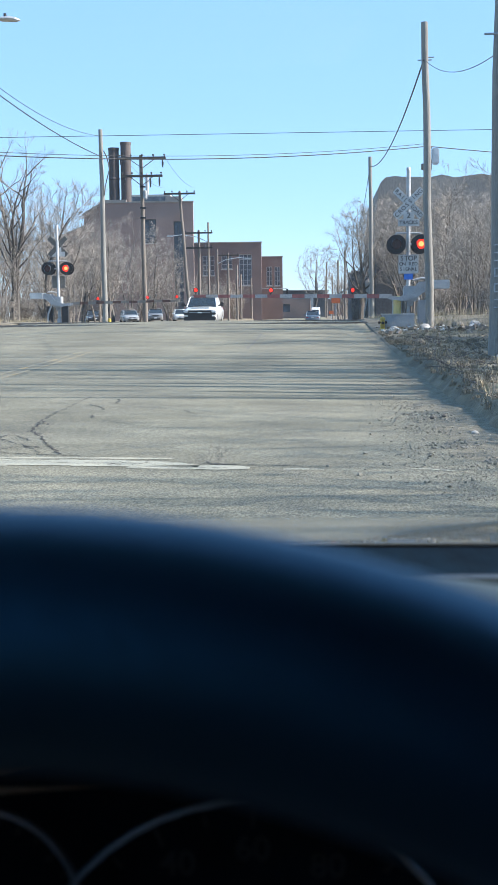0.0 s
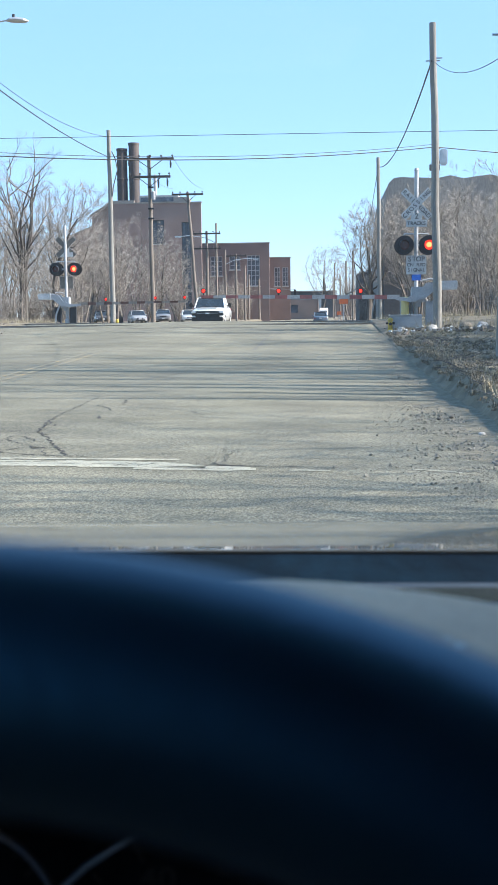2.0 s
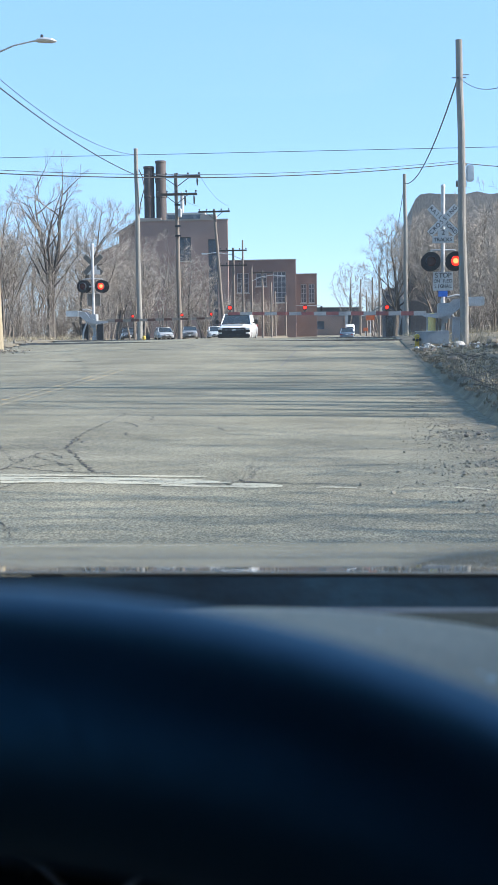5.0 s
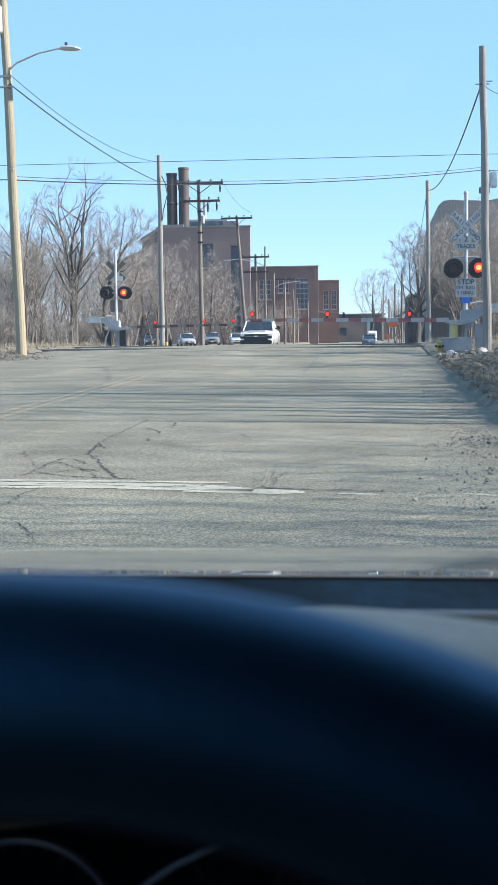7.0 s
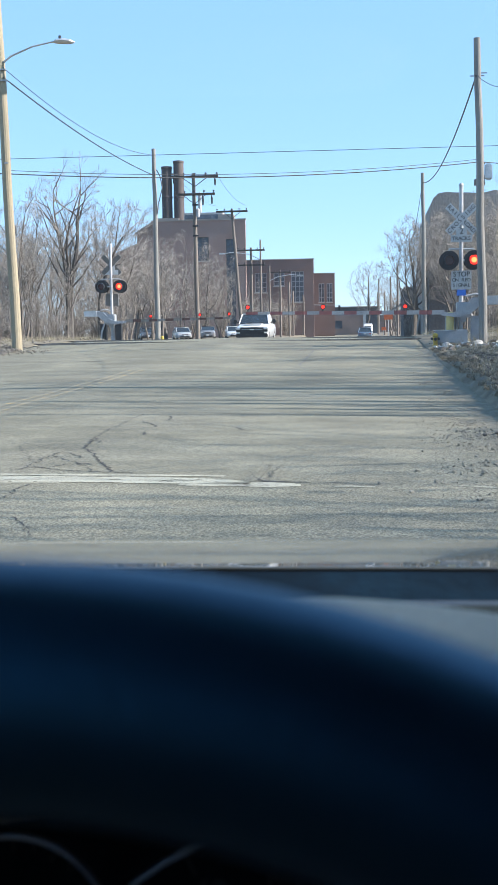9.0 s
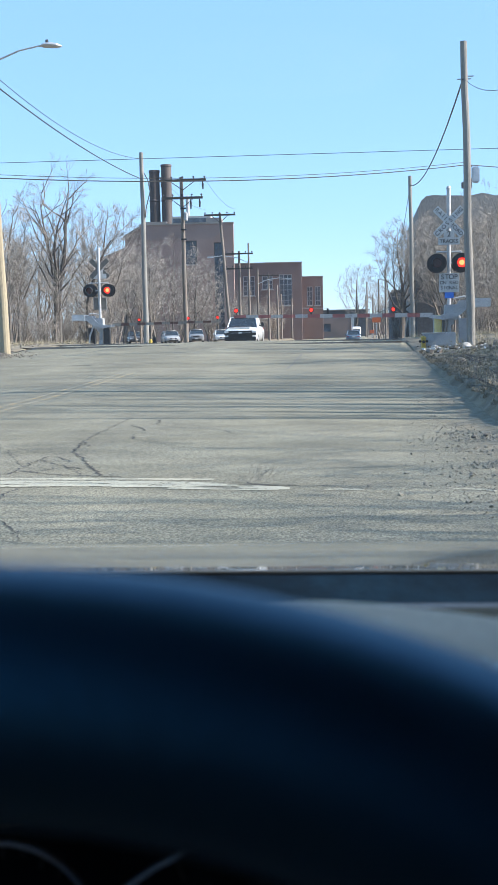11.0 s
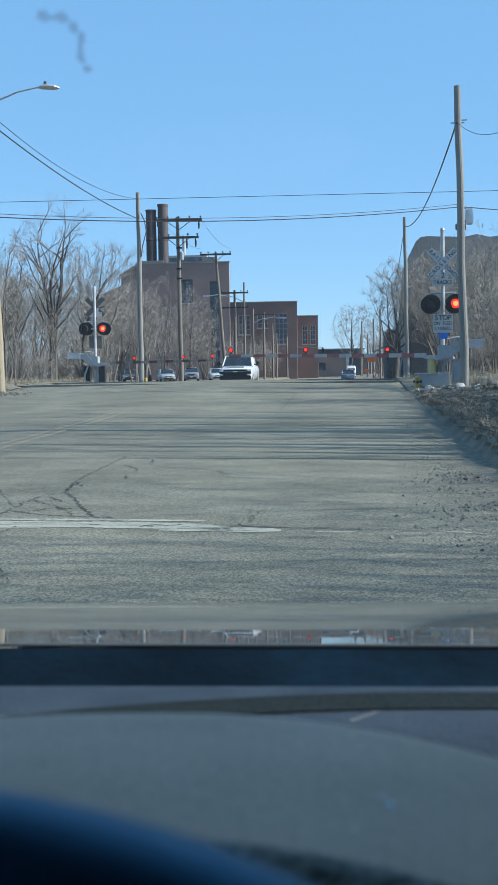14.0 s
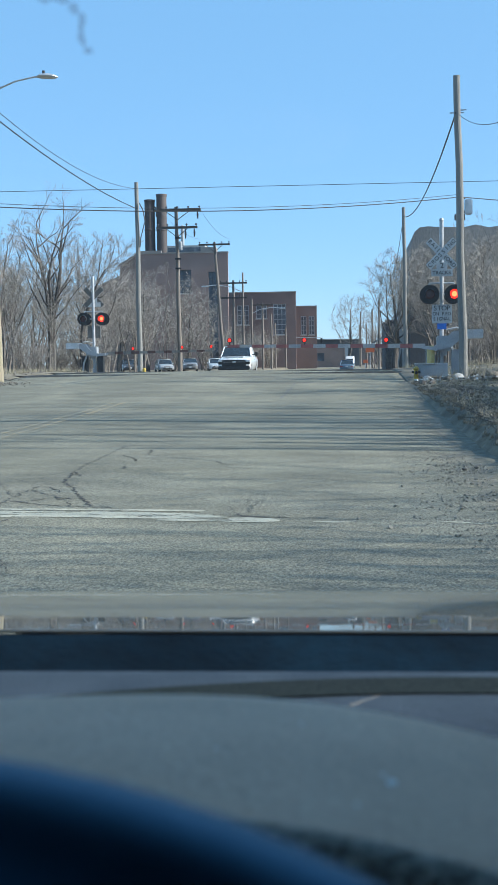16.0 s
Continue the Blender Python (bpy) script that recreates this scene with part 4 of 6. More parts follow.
def crossing_signal(x, y, label, lit_front, lit_back, arm_len, turn, ground_z0, gap=0.39):
    """Mast with crossbuck, lamps, signs and gate. Faces -y; its gate reaches to -x."""
    ob = empty("crossing_signal", x, y, ground_z0, turn)
    tagged(ob, label, "crossing signal", "railway crossing signals")
    bm = bmesh.new()
    tube(bm, [(0, 0, 0), (0, 0, 0.3), (0, 0, 0.32), (0, 0, 5.08 if not turn else 4.7)], [0.1, 0.1, 0.065, 0.065], 14)
    part("mast", bm, SILVER_PAINT, ob)
    part("foundation", boxes((0, 0, -0.1, 0.9, 0.8, 0.3), bevel=0.02), CONCRETE_LIGHT, ob)
    bm = bmesh.new()
    top = 5.06 if not turn else 4.68
    tube(bm, [(0, 0, top), (0, 0, top + 0.08)], [0.085, 0.05], 12)
    part("cap", bm, SILVER_PAINT, ob)
    # crossbuck
    for a, words, d in ((-45, ("RAIL", "ROAD"), -0.105), (45, ("CROSSING",), -0.125)):
        m = Matrix.Translation((0, d, 4.0 if not turn else 3.75)) @ Matrix.Rotation(math.radians(-a), 4, "Y")
        bm = boxes((0, 0, 0, 1.22, 0.012, 0.235))
        bmesh.ops.transform(bm, matrix=m, verts=bm.verts)
        blade = part("crossbuck_blade", bm, SIGN_WHITE, ob)
        bm = boxes((0, 0.012, 0, 1.2, 0.01, 0.225))
        bmesh.ops.transform(bm, matrix=m, verts=bm.verts)
        part("blade_back", bm, SIGN_BACK, blade)
        if len(words) == 1:
            for k, ch in enumerate(words[0]):
                if ch:
                    lettering("letter", ch, 0.185, SIGN_BLACK, blade, m @ Matrix.Translation((-0.525 + 0.15 * k, -0.008, 0)), 0.004)
        else:
            for k, ch in enumerate("RAIL ROAD"):
                if ch != " ":
                    lettering("letter", ch, 0.185, SIGN_BLACK, blade, m @ Matrix.Translation((-0.53 + 0.1325 * k, -0.008, 0)), 0.004)
    bm = bmesh.new()
    slab(bm, [(-0.34, 3.28), (0.34, 3.28), (0.34, 3.5), (0.17, 3.5), (0.17, 3.72), (-0.17, 3.72), (-0.17, 3.5), (-0.34, 3.5)], -0.115, -0.1)
    plate = part("track_count_sign", bm, SIGN_WHITE, ob)
    lettering("number", "2", 0.24, SIGN_BLACK, plate, Matrix.Translation((0, -0.118, 3.61)))
    spell("TRACKS", 0.165, 0.1, plate, 0, -0.118, 3.385)
    # lamps on both sides
    bm = bmesh.new()
    tube(bm, [(-gap, 0, 3.06), (gap, 0, 3.06)], 0.028, 8)
    for s in (-gap, gap):
        tube(bm, [(s, 0, 3.06), (s, 0, 2.7)], 0.028, 8)
        tube(bm, [(s, -0.16, 2.7), (s, 0.16, 2.7)], 0.035, 8)
    tube(bm, [(-gap, 0, 2.7), (gap, 0, 2.7)], 0.03, 8)
    part("lamp_bracket", bm, SILVER_PAINT, ob)
    for s, name in ((-gap, "l"), (gap, "r")):
        lamp_unit(ob, s, 2.7, -1, lit_front == name)
        lamp_unit(ob, s, 2.7, 1, lit_back == name)
    sign = part("stop_sign_plate", boxes((0, -0.09, 2.07, 0.64, 0.012, 0.6), bevel=0.004), SIGN_WHITE, ob)
    for words, z, s, pitch in (("STOP", 2.25, 0.22, 0.142), ("ON RED", 2.07, 0.15, 0.096), ("SIGNAL", 1.905, 0.15, 0.096)):
        spell(words, s, pitch, sign, 0, -0.099, z)
    part("sign_back", boxes((0, -0.08, 2.07, 0.62, 0.008, 0.58)), SIGN_BACK, sign)
    if not turn:
        part("blue_sign", boxes((0.0, -0.09, 1.67, 0.29, 0.012, 0.19), bevel=0.004), SIGN_BLUE, ob, "small blue notice plate")
    # gate
    gate = part("gate_mechanism", boxes((0.05, -0.05, 1.12, 0.42, 0.5, 0.5), (0.05, -0.05, 0.82, 0.2, 0.3, 0.2), bevel=0.03), DULL_GREY, ob, "grey gate motor housing")
    bm = bmesh.new()
    for d in (-0.36, 0.3):
        slab(bm, [(-0.62, 1.06), (-0.3, 1.02), (0.1, 1.18), (0.35, 1.5), (1.15, 1.5), (1.2, 1.32), (0.62, 1.28), (0.28, 1.0), (-0.2, 0.88), (-0.62, 0.96)], d, d + 0.05)
    part("arm_bracket", bm, DULL_GREY, gate)
    for d in (-0.33, 0.33):
        part("counterweight", boxes((0.98, d, 1.41, 0.62, 0.12, 0.28), bevel=0.02), GALV, gate)
    bm = bmesh.new()
    n = int(arm_len / 0.4)
    arm = empty("gate_arm")
    arm.parent = ob
    arm["label"] = "lowered gate arm with red and white stripes"
    for i in range(n):
        h = 0.14 - 0.05 * i / n
        x0 = -0.55 - 0.4 * i
        part("red_stripe" if i % 2 else "white_stripe", boxes((x0 - 0.2, -0.34, 1.05 + 0.012 * i * 0.4, 0.4, 0.03, h), bevel=0.004), (SHADED_RED if turn else STRIPE_RED) if i % 2 else (SHADED_WHITE if turn else STRIPE_WHITE), arm)
    for back in ((0.08, 2.52, 5.15) if not turn else (0.08, 1.5, 3.9)):
        px = -0.55 - 0.4 * n + back
        pz = 1.05 - 0.012 * (px + 0.55)
        bm = bmesh.new()
        tube(bm, [(px, -0.34, pz + 0.05), (px, -0.34, pz + 0.13)], 0.025, 6)
        tube(bm, [(px, -0.28, pz + 0.19), (px, -0.4, pz + 0.19)], 0.085, 12)
        lamp = part("gate_lamp", bm, BLACK_STEEL, arm)
        for d in (-0.41, -0.27):
            bm = bmesh.new()
            disc(bm, px, d, pz + 0.19, 0.055, 0.03, 14)
            part("gate_lamp_lens", bm, RED_LAMP, lamp)
    bm = bmesh.new()
    tube(bm, [(0.12, -0.3, 1.55), (0.45, -0.3, 1.62), (0.62, -0.3, 1.58)], 0.03, 8)
    part("handle", bm, SILVER_PAINT, ob)
    bm = bmesh.new()
    tube(bm, [(0.28, 0.1, 1.1), (0.5, 0.1, 0.55), (0.55, 0.1, 0.05)], 0.045, 8)
    part("conduit", bm, SILVER_PAINT, ob)
    bm = bmesh.new()
    tube(bm, [(-0.1, 0.12, 0.9), (-0.12, 0.12, 0.05)], 0.03, 8)
    part("conduit", bm, SILVER_PAINT, ob)
    for cx, cy in ((0.45, -0.1), (-0.35, 0.15)):
        part("side_box", boxes((cx, cy, 0.5, 0.3, 0.3, 0.75), (cx, cy, 0.9, 0.34, 0.34, 0.04), bevel=0.015), BLACK_STEEL if turn else DULL_GREY, ob)
    return ob


crossing_signal(2.88, 38.5, "silver railway crossing signal with crossbuck, red lamps and lowered gate", "r", "r", 6.4, 0, 0.62)
far_signal = crossing_signal(-12.46, 56.0, "railway crossing signal seen from behind with lowered gate", "l", "l", 5.3, 180, 0.7, 0.44)

# clutter round the near signal
cab = empty("equipment_box", 2.48, 37.45, land(2.48, 37.45) - 0.02)
tagged(cab, "low battered grey steel equipment box on short legs", "equipment box")
part("body", boxes((0, 0, 0.26, 1.0, 0.45, 0.38), (0.34, 0.02, 0.27, 0.34, 0.4, 0.44), bevel=0.02), DULL_GREY, cab)
part("lid", boxes((-0.18, 0, 0.465, 0.7, 0.5, 0.03), bevel=0.008), SILVER_PAINT, cab)
for sx in (-0.4, 0.4):
    part("leg", boxes((sx, 0, 0.1, 0.12, 0.35, 0.2)), DULL_GREY, cab)
post = empty("marker_post", 2.52, 38.35, land(2.52, 38.35) - 0.03)
tagged(post, "faded yellow plastic cable marker post", "marker post")
bm = bmesh.new()
tube(bm, [(0, 0, 0), (0, 0, 0.98), (0, 0, 1.02)], [0.125, 0.125, 0.07], 12)
part("sleeve", bm, OCHRE, post)
stub = empty("marker_post", -11.6, 64.8, land(-11.6, 64.8) - 0.03)
tagged(stub, "short bright yellow guard post beside a wooden pole", "marker post")
bm = bmesh.new()
tube(bm, [(0, 0, 0), (0, 0, 0.4), (0, 0, 0.45)], [0.1, 0.1, 0.05], 12)
part("sleeve", bm, YELLOW, stub)
hyd = empty("fire_hydrant", 1.98, 37.1, land(1.98, 37.1) - 0.03)
tagged(hyd, "small yellow and black fire hydrant beside the road", "fire hydrant")
bm = bmesh.new()
tube(bm, [(0, 0, 0), (0, 0, 0.05), (0, 0, 0.06), (0, 0, 0.38), (0, 0, 0.4), (0, 0, 0.47), (0, 0, 0.52)], [0.13, 0.13, 0.09, 0.09, 0.12, 0.1, 0.03], 12)
part("barrel", bm, YELLOW, hyd)
bm = bmesh.new()
tube(bm, [(-0.17, 0, 0.3), (0.17, 0, 0.3)], 0.05, 10)
tube(bm, [(0, 0, 0.28), (0, -0.17, 0.28)], 0.06, 10)
part("nozzle", bm, BLACK_STEEL, hyd)
hyd.scale = (0.8, 0.8, 0.8)
rng = random.Random(61)
bm = bmesh.new()
for k in range(36):
    x, y = rng.uniform(1.75, 5.2), rng.uniform(35.4, 37.8)
    w = rng.uniform(0.03, 0.16)
    box(bm, x, y, land(x, y) + 0.03, w, w * rng.uniform(0.4, 1.2), rng.uniform(0.01, 0.06), Euler((rng.uniform(-0.5, 0.5), rng.uniform(-0.5, 0.5), rng.uniform(0, 3))).to_matrix().to_4x4())
tagged(part("litter", bm, SIGN_WHITE), "scraps of pale litter strewn by the signal", "litter", kind="stuff")
bm = bmesh.new()
for k in range(50):
    x, y = rng.uniform(1.75, 6), rng.uniform(33.5, 38.2)
    w = rng.uniform(0.05, 0.3)
    box(bm, x, y, land(x, y) + 0.04, w, w * rng.uniform(0.2, 0.8), rng.uniform(0.02, 0.1), Euler((rng.uniform(-0.5, 0.5), rng.uniform(-0.5, 0.5), rng.uniform(0, 3))).to_matrix().to_4x4())
tagged(part("broken_timber", bm, WOOD_DARK), "dark scraps of broken timber and rubbish", "rubbish", kind="stuff")
rng = random.Random(77)
for k, (x, y, r, mat) in enumerate([(3.25, 36.4, 0.2, CONCRETE_LIGHT), (3.0, 36.5, 0.11, CONCRETE_LIGHT), (2.7, 36.6, 0.09, RUBBLE), (3.75, 36.6, 0.1, CONCRETE_LIGHT), (4.3, 36.9, 0.2, RUBBLE), (2.3, 36.75, 0.12, CONCRETE_LIGHT),
                                   (4.9, 37.5, 0.17, CONCRETE_LIGHT), (3.35, 20.55, 0.16, RUBBLE), (3.15, 20.5, 0.12, CONCRETE_LIGHT), (2.2, 26.5, 0.14, RUBBLE), (1.45, 11.2, 0.035, CONCRETE_LIGHT), (1.2, 12.8, 0.03, RUBBLE), (1.35, 13.0, 0.03, RUBBLE)]):
    z = land(x, y) if x > ROAD_R else level(y)
    bm = bmesh.new()
    bmesh.ops.create_icosphere(bm, subdivisions=2, radius=r)
    for v in bm.verts:
        v.co *= 1 + 0.35 * noise.noise(v.co * 6 + Vector((k, 0, 0)))
        v.co.z *= 0.65
    rock = part("rock", bm, mat)
    rock.matrix_world = pose(x, y, z + r * 0.3, 0, 0, k * 50)
    tagged(rock, "broken lump of pale concrete on the verge" if mat is CONCRETE_LIGHT else "rough grey stone on the verge", "rock", "rocks by the roadside")

# ---- bare trees and brush ----


def tubes_mesh(name, segs, mat, sides):
    """Many short tapered tubes in one mesh. segs: (p0, p1, r0, r1)."""
    p0 = np.array([s[0] for s in segs])
    p1 = np.array([s[1] for s in segs])
    r0 = np.array([s[2] for s in segs])[:, None]
    r1 = np.array([s[3] for s in segs])[:, None]
    d = p1 - p0
    d /= np.linalg.norm(d, axis=1)[:, None] + 1e-9
    ref = np.where(np.abs(d[:, 2:3]) > 0.9, np.array([[1.0, 0, 0]]), np.array([[0, 0, 1.0]]))
    u = np.cross(d, ref)
    u /= np.linalg.norm(u, axis=1)[:, None]
    v = np.cross(d, u)
    rings = []
    for p, r in ((p0, r0), (p1, r1)):
        for k in range(sides):
            a = 2 * math.pi * k / sides
            rings.append(p + (u * math.cos(a) + v * math.sin(a)) * r)
    verts = np.stack(rings, 1).reshape(-1, 3)
    base = np.arange(len(segs))[:, None, None] * (2 * sides)
    quad = np.array([[k, (k + 1) % sides, sides + (k + 1) % sides, sides + k] for k in range(sides)])[None]
    faces = (base + quad).reshape(-1, 4)
    me = bpy.data.meshes.new(name)
    me.from_pydata(verts.tolist(), [], faces.tolist())
    me.materials.append(mat)
    return me


def grow(seed, height, trunk_r, stems=1, spread=0.55, bare=0.3, fan=(9, 5, 5, 3), droop=0.0, fork=0.28, leaders=4, tilts=(0.3, 0.95)):
    """Branch segments of a leafless tree: thick ones and twigs."""
    rng = random.Random(seed)
    thick, fine = [], []

    def wander(d, amount, up):
        d = d + Vector((rng.gauss(0, amount), rng.gauss(0, amount), rng.gauss(0, amount) + up))
        return d.normalized()

    def limb(p, d, length, r, depth):
        n = 9 if depth == 0 else (5 if depth == 1 else (4 if depth == 2 else 3))
        nodes = [p.copy()]
        for i in range(n):
            d = wander(d, (0.1, 0.13, 0.1, 0.07, 0.05)[depth], (0.07, 0.05, 0.035, 0.02, 0.02)[depth])
            q = p + d * (length / n)
            a, b = r * (1 - 0.93 * i / n), r * (1 - 0.93 * (i + 1) / n)
            (thick if depth < 2 else fine).append((tuple(p), tuple(q), max(a, 0.0042), max(b, 0.0026)))
            p = q
            nodes.append(p.copy())
        if depth >= len(fan):
            return
        k = fan[depth]
        for i in range(k):
            f = (bare if depth == 0 else 0.2) + (1 - (bare if depth == 0 else 0.2)) * (i + rng.random()) / k
            f = min(f, 0.999) * n
            j = int(f)
            at = nodes[j].lerp(nodes[j + 1], f - j)
            turn = rng.uniform(0, 6.28)
            along = (nodes[j + 1] - nodes[j]).normalized()
            side = along.orthogonal().normalized()
            side = Matrix.Rotation(turn, 3, along) @ side
            ang = spread * (1.0, 0.95, 0.8, 0.65, 0.6)[depth] * rng.uniform(0.7, 1.35)
            nd = (along * math.cos(ang) + side * math.sin(ang)).normalized()
            left = 1 - 0.55 * f / n
            limb(at, nd, length * left * (rng.uniform(0.4, 0.66) if depth < 2 else rng.uniform(0.5, 0.85)), r * 0.5 * (1 - 0.6 * f / n), depth + 1)

    if stems == 1:
        # a trunk that forks into rising leaders
        d, p = Vector((rng.gauss(0, 0.04), rng.gauss(0, 0.04), 1)).normalized(), Vector((0, 0, -0.1))
        nodes = [p.copy()]
        for i in range(5):
            d = wander(d, 0.05, 0.05)
            q = p + d * height * fork / 5
            thick.append((tuple(p), tuple(q), trunk_r * (1.25 - 0.1 * i if i == 0 else 1.1 - 0.09 * i), trunk_r * (1.0 - 0.09 * i)))
            p = q
            nodes.append(p.copy())
        for s in range(leaders):
            a = s * 6.28 / leaders + rng.uniform(-0.5, 0.5)
            tilt = rng.uniform(*tilts) if s else 0.12
            at = nodes[-1] if s % 2 == 0 else nodes[3].lerp(nodes[5], rng.random())
            limb(at, Vector((math.cos(a) * math.sin(tilt), math.sin(a) * math.sin(tilt), math.cos(tilt))), height * (1 - fork) * rng.uniform(0.75, 1.0), trunk_r * rng.uniform(0.42, 0.62), 0)
    else:
        for s in range(stems):
            a = rng.uniform(0, 6.28)
            off = rng.uniform(0.05, 0.5) * height * 0.16
            lean = rng.uniform(0.04, 0.4)
            limb(Vector((math.cos(a) * off, math.sin(a) * off, -0.1)), Vector((math.cos(a) * lean, math.sin(a) * lean, 1)).normalized(), height * rng.uniform(0.65, 1), trunk_r, 0)
    return thick, fine


def crown_tree(seed, height, trunk_h, radius, trunk_r, count, lean=(0.0, 0.0), low=None):
    """Branch segments of a leafless tree whose limbs grow towards points strewn through a rounded crown."""
    gen = np.random.default_rng(seed)
    low = trunk_h * 0.8 if low is None else low
    cz, hz = (height + low) / 2, (height - low) / 2
    p = gen.normal(size=(count * 3, 3))
    p /= np.linalg.norm(p, axis=1)[:, None]
    wave = 1 + 0.16 * np.sin(3 * p[:, 0] * 2 + seed) * np.sin(3 * p[:, 1] * 2 + 2 * seed) + 0.1 * np.sin(7 * p[:, 2] + 5 * p[:, 0])
    p = p * (gen.random(len(p)) ** 0.42 * np.minimum(wave, 1.05))[:, None]
    taper = 1 - 0.35 * np.maximum(0, -p[:, 2])
    p = np.stack([p[:, 0] * radius * taper + lean[0] * (p[:, 2] + 1), p[:, 1] * radius * taper + lean[1] * (p[:, 2] + 1), cz + hz * p[:, 2]], 1)[:count]
    step, kill, reach = 0.3, 0.62, 3.2
    nodes, parent = [np.array([0.0, 0.0, -0.1])], [-1]
    d = np.array([0.0, 0.0, 1.0])
    while nodes[-1][2] < trunk_h:
        d = d + np.append(gen.normal(0, 0.05, 2), 0.05)
        d /= np.linalg.norm(d)
        nodes.append(nodes[-1] + d * step)
        parent.append(len(nodes) - 2)
    near = np.full(len(p), 1e9)
    who = np.zeros(len(p), int)
    fresh = range(len(nodes))
    for _ in range(90):
        for k in fresh:
            dist = np.linalg.norm(p - nodes[k], axis=1)
            m = dist < near
            near[m], who[m] = dist[m], k
        keep = near > kill
        p, near, who = p[keep], near[keep], who[keep]
        if not len(p):
            break
        pull = np.zeros((len(nodes), 3))
        use = near < reach
        to = p - np.array(nodes)[who]
        to /= np.linalg.norm(to, axis=1)[:, None]
        np.add.at(pull, who[use], to[use])
        start = len(nodes)
        for k in np.unique(who[use]):
            v = pull[k] / (np.linalg.norm(pull[k]) + 1e-6)
            if parent[k] >= 0:
                v = v + 1.0 * (nodes[k] - nodes[parent[k]]) / step
            v = v + gen.normal(0, 0.13, 3)
            nodes.append(nodes[k] + step * v / np.linalg.norm(v))
            parent.append(k)
        fresh = range(start, len(nodes))
    n = len(nodes)
    kids = np.zeros(n, int)
    for k in range(1, n):
        kids[parent[k]] += 1
    leaf = (kids == 0).astype(float)
    for k in range(n - 1, 0, -1):
        leaf[parent[k]] += leaf[k]
    power = math.log(max(leaf[0], 2)) / math.log(trunk_r / 0.009)
    rad = 0.009 * np.maximum(leaf, 1) ** (1 / power)
    thick, fine = [], []
    for k in range(1, n):
        a, b = nodes[parent[k]], nodes[k]
        r0, r1 = min(rad[parent[k]], rad[k] * 1.35), rad[k]
        if parent[k] == 0:
            r0 *= 1.2
        (thick if r1 > 0.035 else fine).append((tuple(a), tuple(b), r0, r1))
        if r1 < 0.022:
            ahead = (b - a) / step
            for _ in range(4 if kids[k] else 8):
                v = ahead * 0.9 + gen.normal(0, 0.55, 3) + (0, 0, 0.1)
                v /= np.linalg.norm(v)
                ln = gen.uniform(0.25, 0.6)
                q = b + v * ln
                fine.append((tuple(b), tuple(q), 0.0055, 0.004))
                for _ in range(2):
                    w = v + gen.normal(0, 0.45, 3)
                    w /= np.linalg.norm(w)
                    s = b + v * ln * gen.uniform(0.3, 0.95)
                    fine.append((tuple(s), tuple(s + w * gen.uniform(0.2, 0.42)), 0.004, 0.0026))
    return thick, fine


def made(name, thick, fine, label, category="tree", twig=TWIG, bark=BARK):
    ob = empty(name)
    tagged(ob, label, category, "bare trees" if category == "tree" else "leafless bushes")
    a = new("trunk", tubes_mesh("trunk", thick, bark, 6))
    b = new("crown", tubes_mesh("crown", fine, twig, 3))
    a.parent = b.parent = ob
    return ob


def tree(name, seed, height, trunk_r, label, category="tree", twig=TWIG, **kw):
    return made(name, *grow(seed, height, trunk_r, **kw), label, category, twig, BARK_PALE)


def plant(ob, x, y, turn=0.0, scale=1.0, first=False):
    m = pose(x, y, land(x, y) - 0.05, 0, 0, turn)
    if first:
        ob.scale = (scale,) * 3
        ob.matrix_basis = m @ Matrix.Diagonal((scale, scale, scale, 1))
        return ob
    c = copy_thing(ob, m)
    c.scale = (scale,) * 3
    return c


big_a = made("bare_tree", *grow(21, 12.2, 0.4, spread=0.62, bare=0.12, fan=(9, 6, 5, 4), fork=0.22, leaders=4, tilts=(0.15, 0.6)), "tall leafless tree with forked grey limbs")
big_b = made("bare_tree", *crown_tree(23, 10.8, 2.8, 3.2, 0.3, 950, lean=(0.4, 0.0), low=2.4), "leafless tree with a rounded crown of fine twigs")
leaning = made("bare_tree", *crown_tree(29, 9.8, 2.4, 2.4, 0.2, 620, lean=(1.5, 0.0), low=4.0), "leafless tree leaning out with a rounded fine crown")
slim = tree("bare_tree", 37, 9.0, 0.12, "slender leafless young tree", twig=TWIG_RED, spread=0.55, bare=0.15, fan=(10, 6, 5, 4), leaders=3, fork=0.3)
twin = tree("bare_tree", 51, 10.0, 0.12, "leafless tree of several leaning stems", twig=TWIG_RED, stems=5, spread=0.6, bare=0.25, fan=(9, 6, 6, 4))
sparse = tree("bare_tree", 91, 13.0, 0.13, "tall thin leafless tree with few limbs", spread=0.5, bare=0.35, fan=(4, 3, 2), leaders=2, fork=0.4)
sapling = tree("bare_tree", 97, 10.0, 0.046, "thin straight leafless sapling", spread=0.4, bare=0.2, fan=(7, 3), leaders=1, fork=0.3)
grove = tree("bare_tree", 103, 15.0, 0.115, "straight tall leafless woodland tree", spread=0.3, bare=0.3, fan=(5, 2), leaders=1, fork=0.55)
scrub = tree("bare_bush", 65, 5.0, 0.05, "tangled leafless brown bush", "bush", TWIG_RED, stems=9, spread=0.6, bare=0.1, fan=(8, 5, 5, 2))
thicket = tree("bare_bush", 79, 3.2, 0.03, "low dense thicket of bare twigs", "bush", TWIG_RED, stems=14, spread=0.7, bare=0.06, fan=(7, 5, 5))

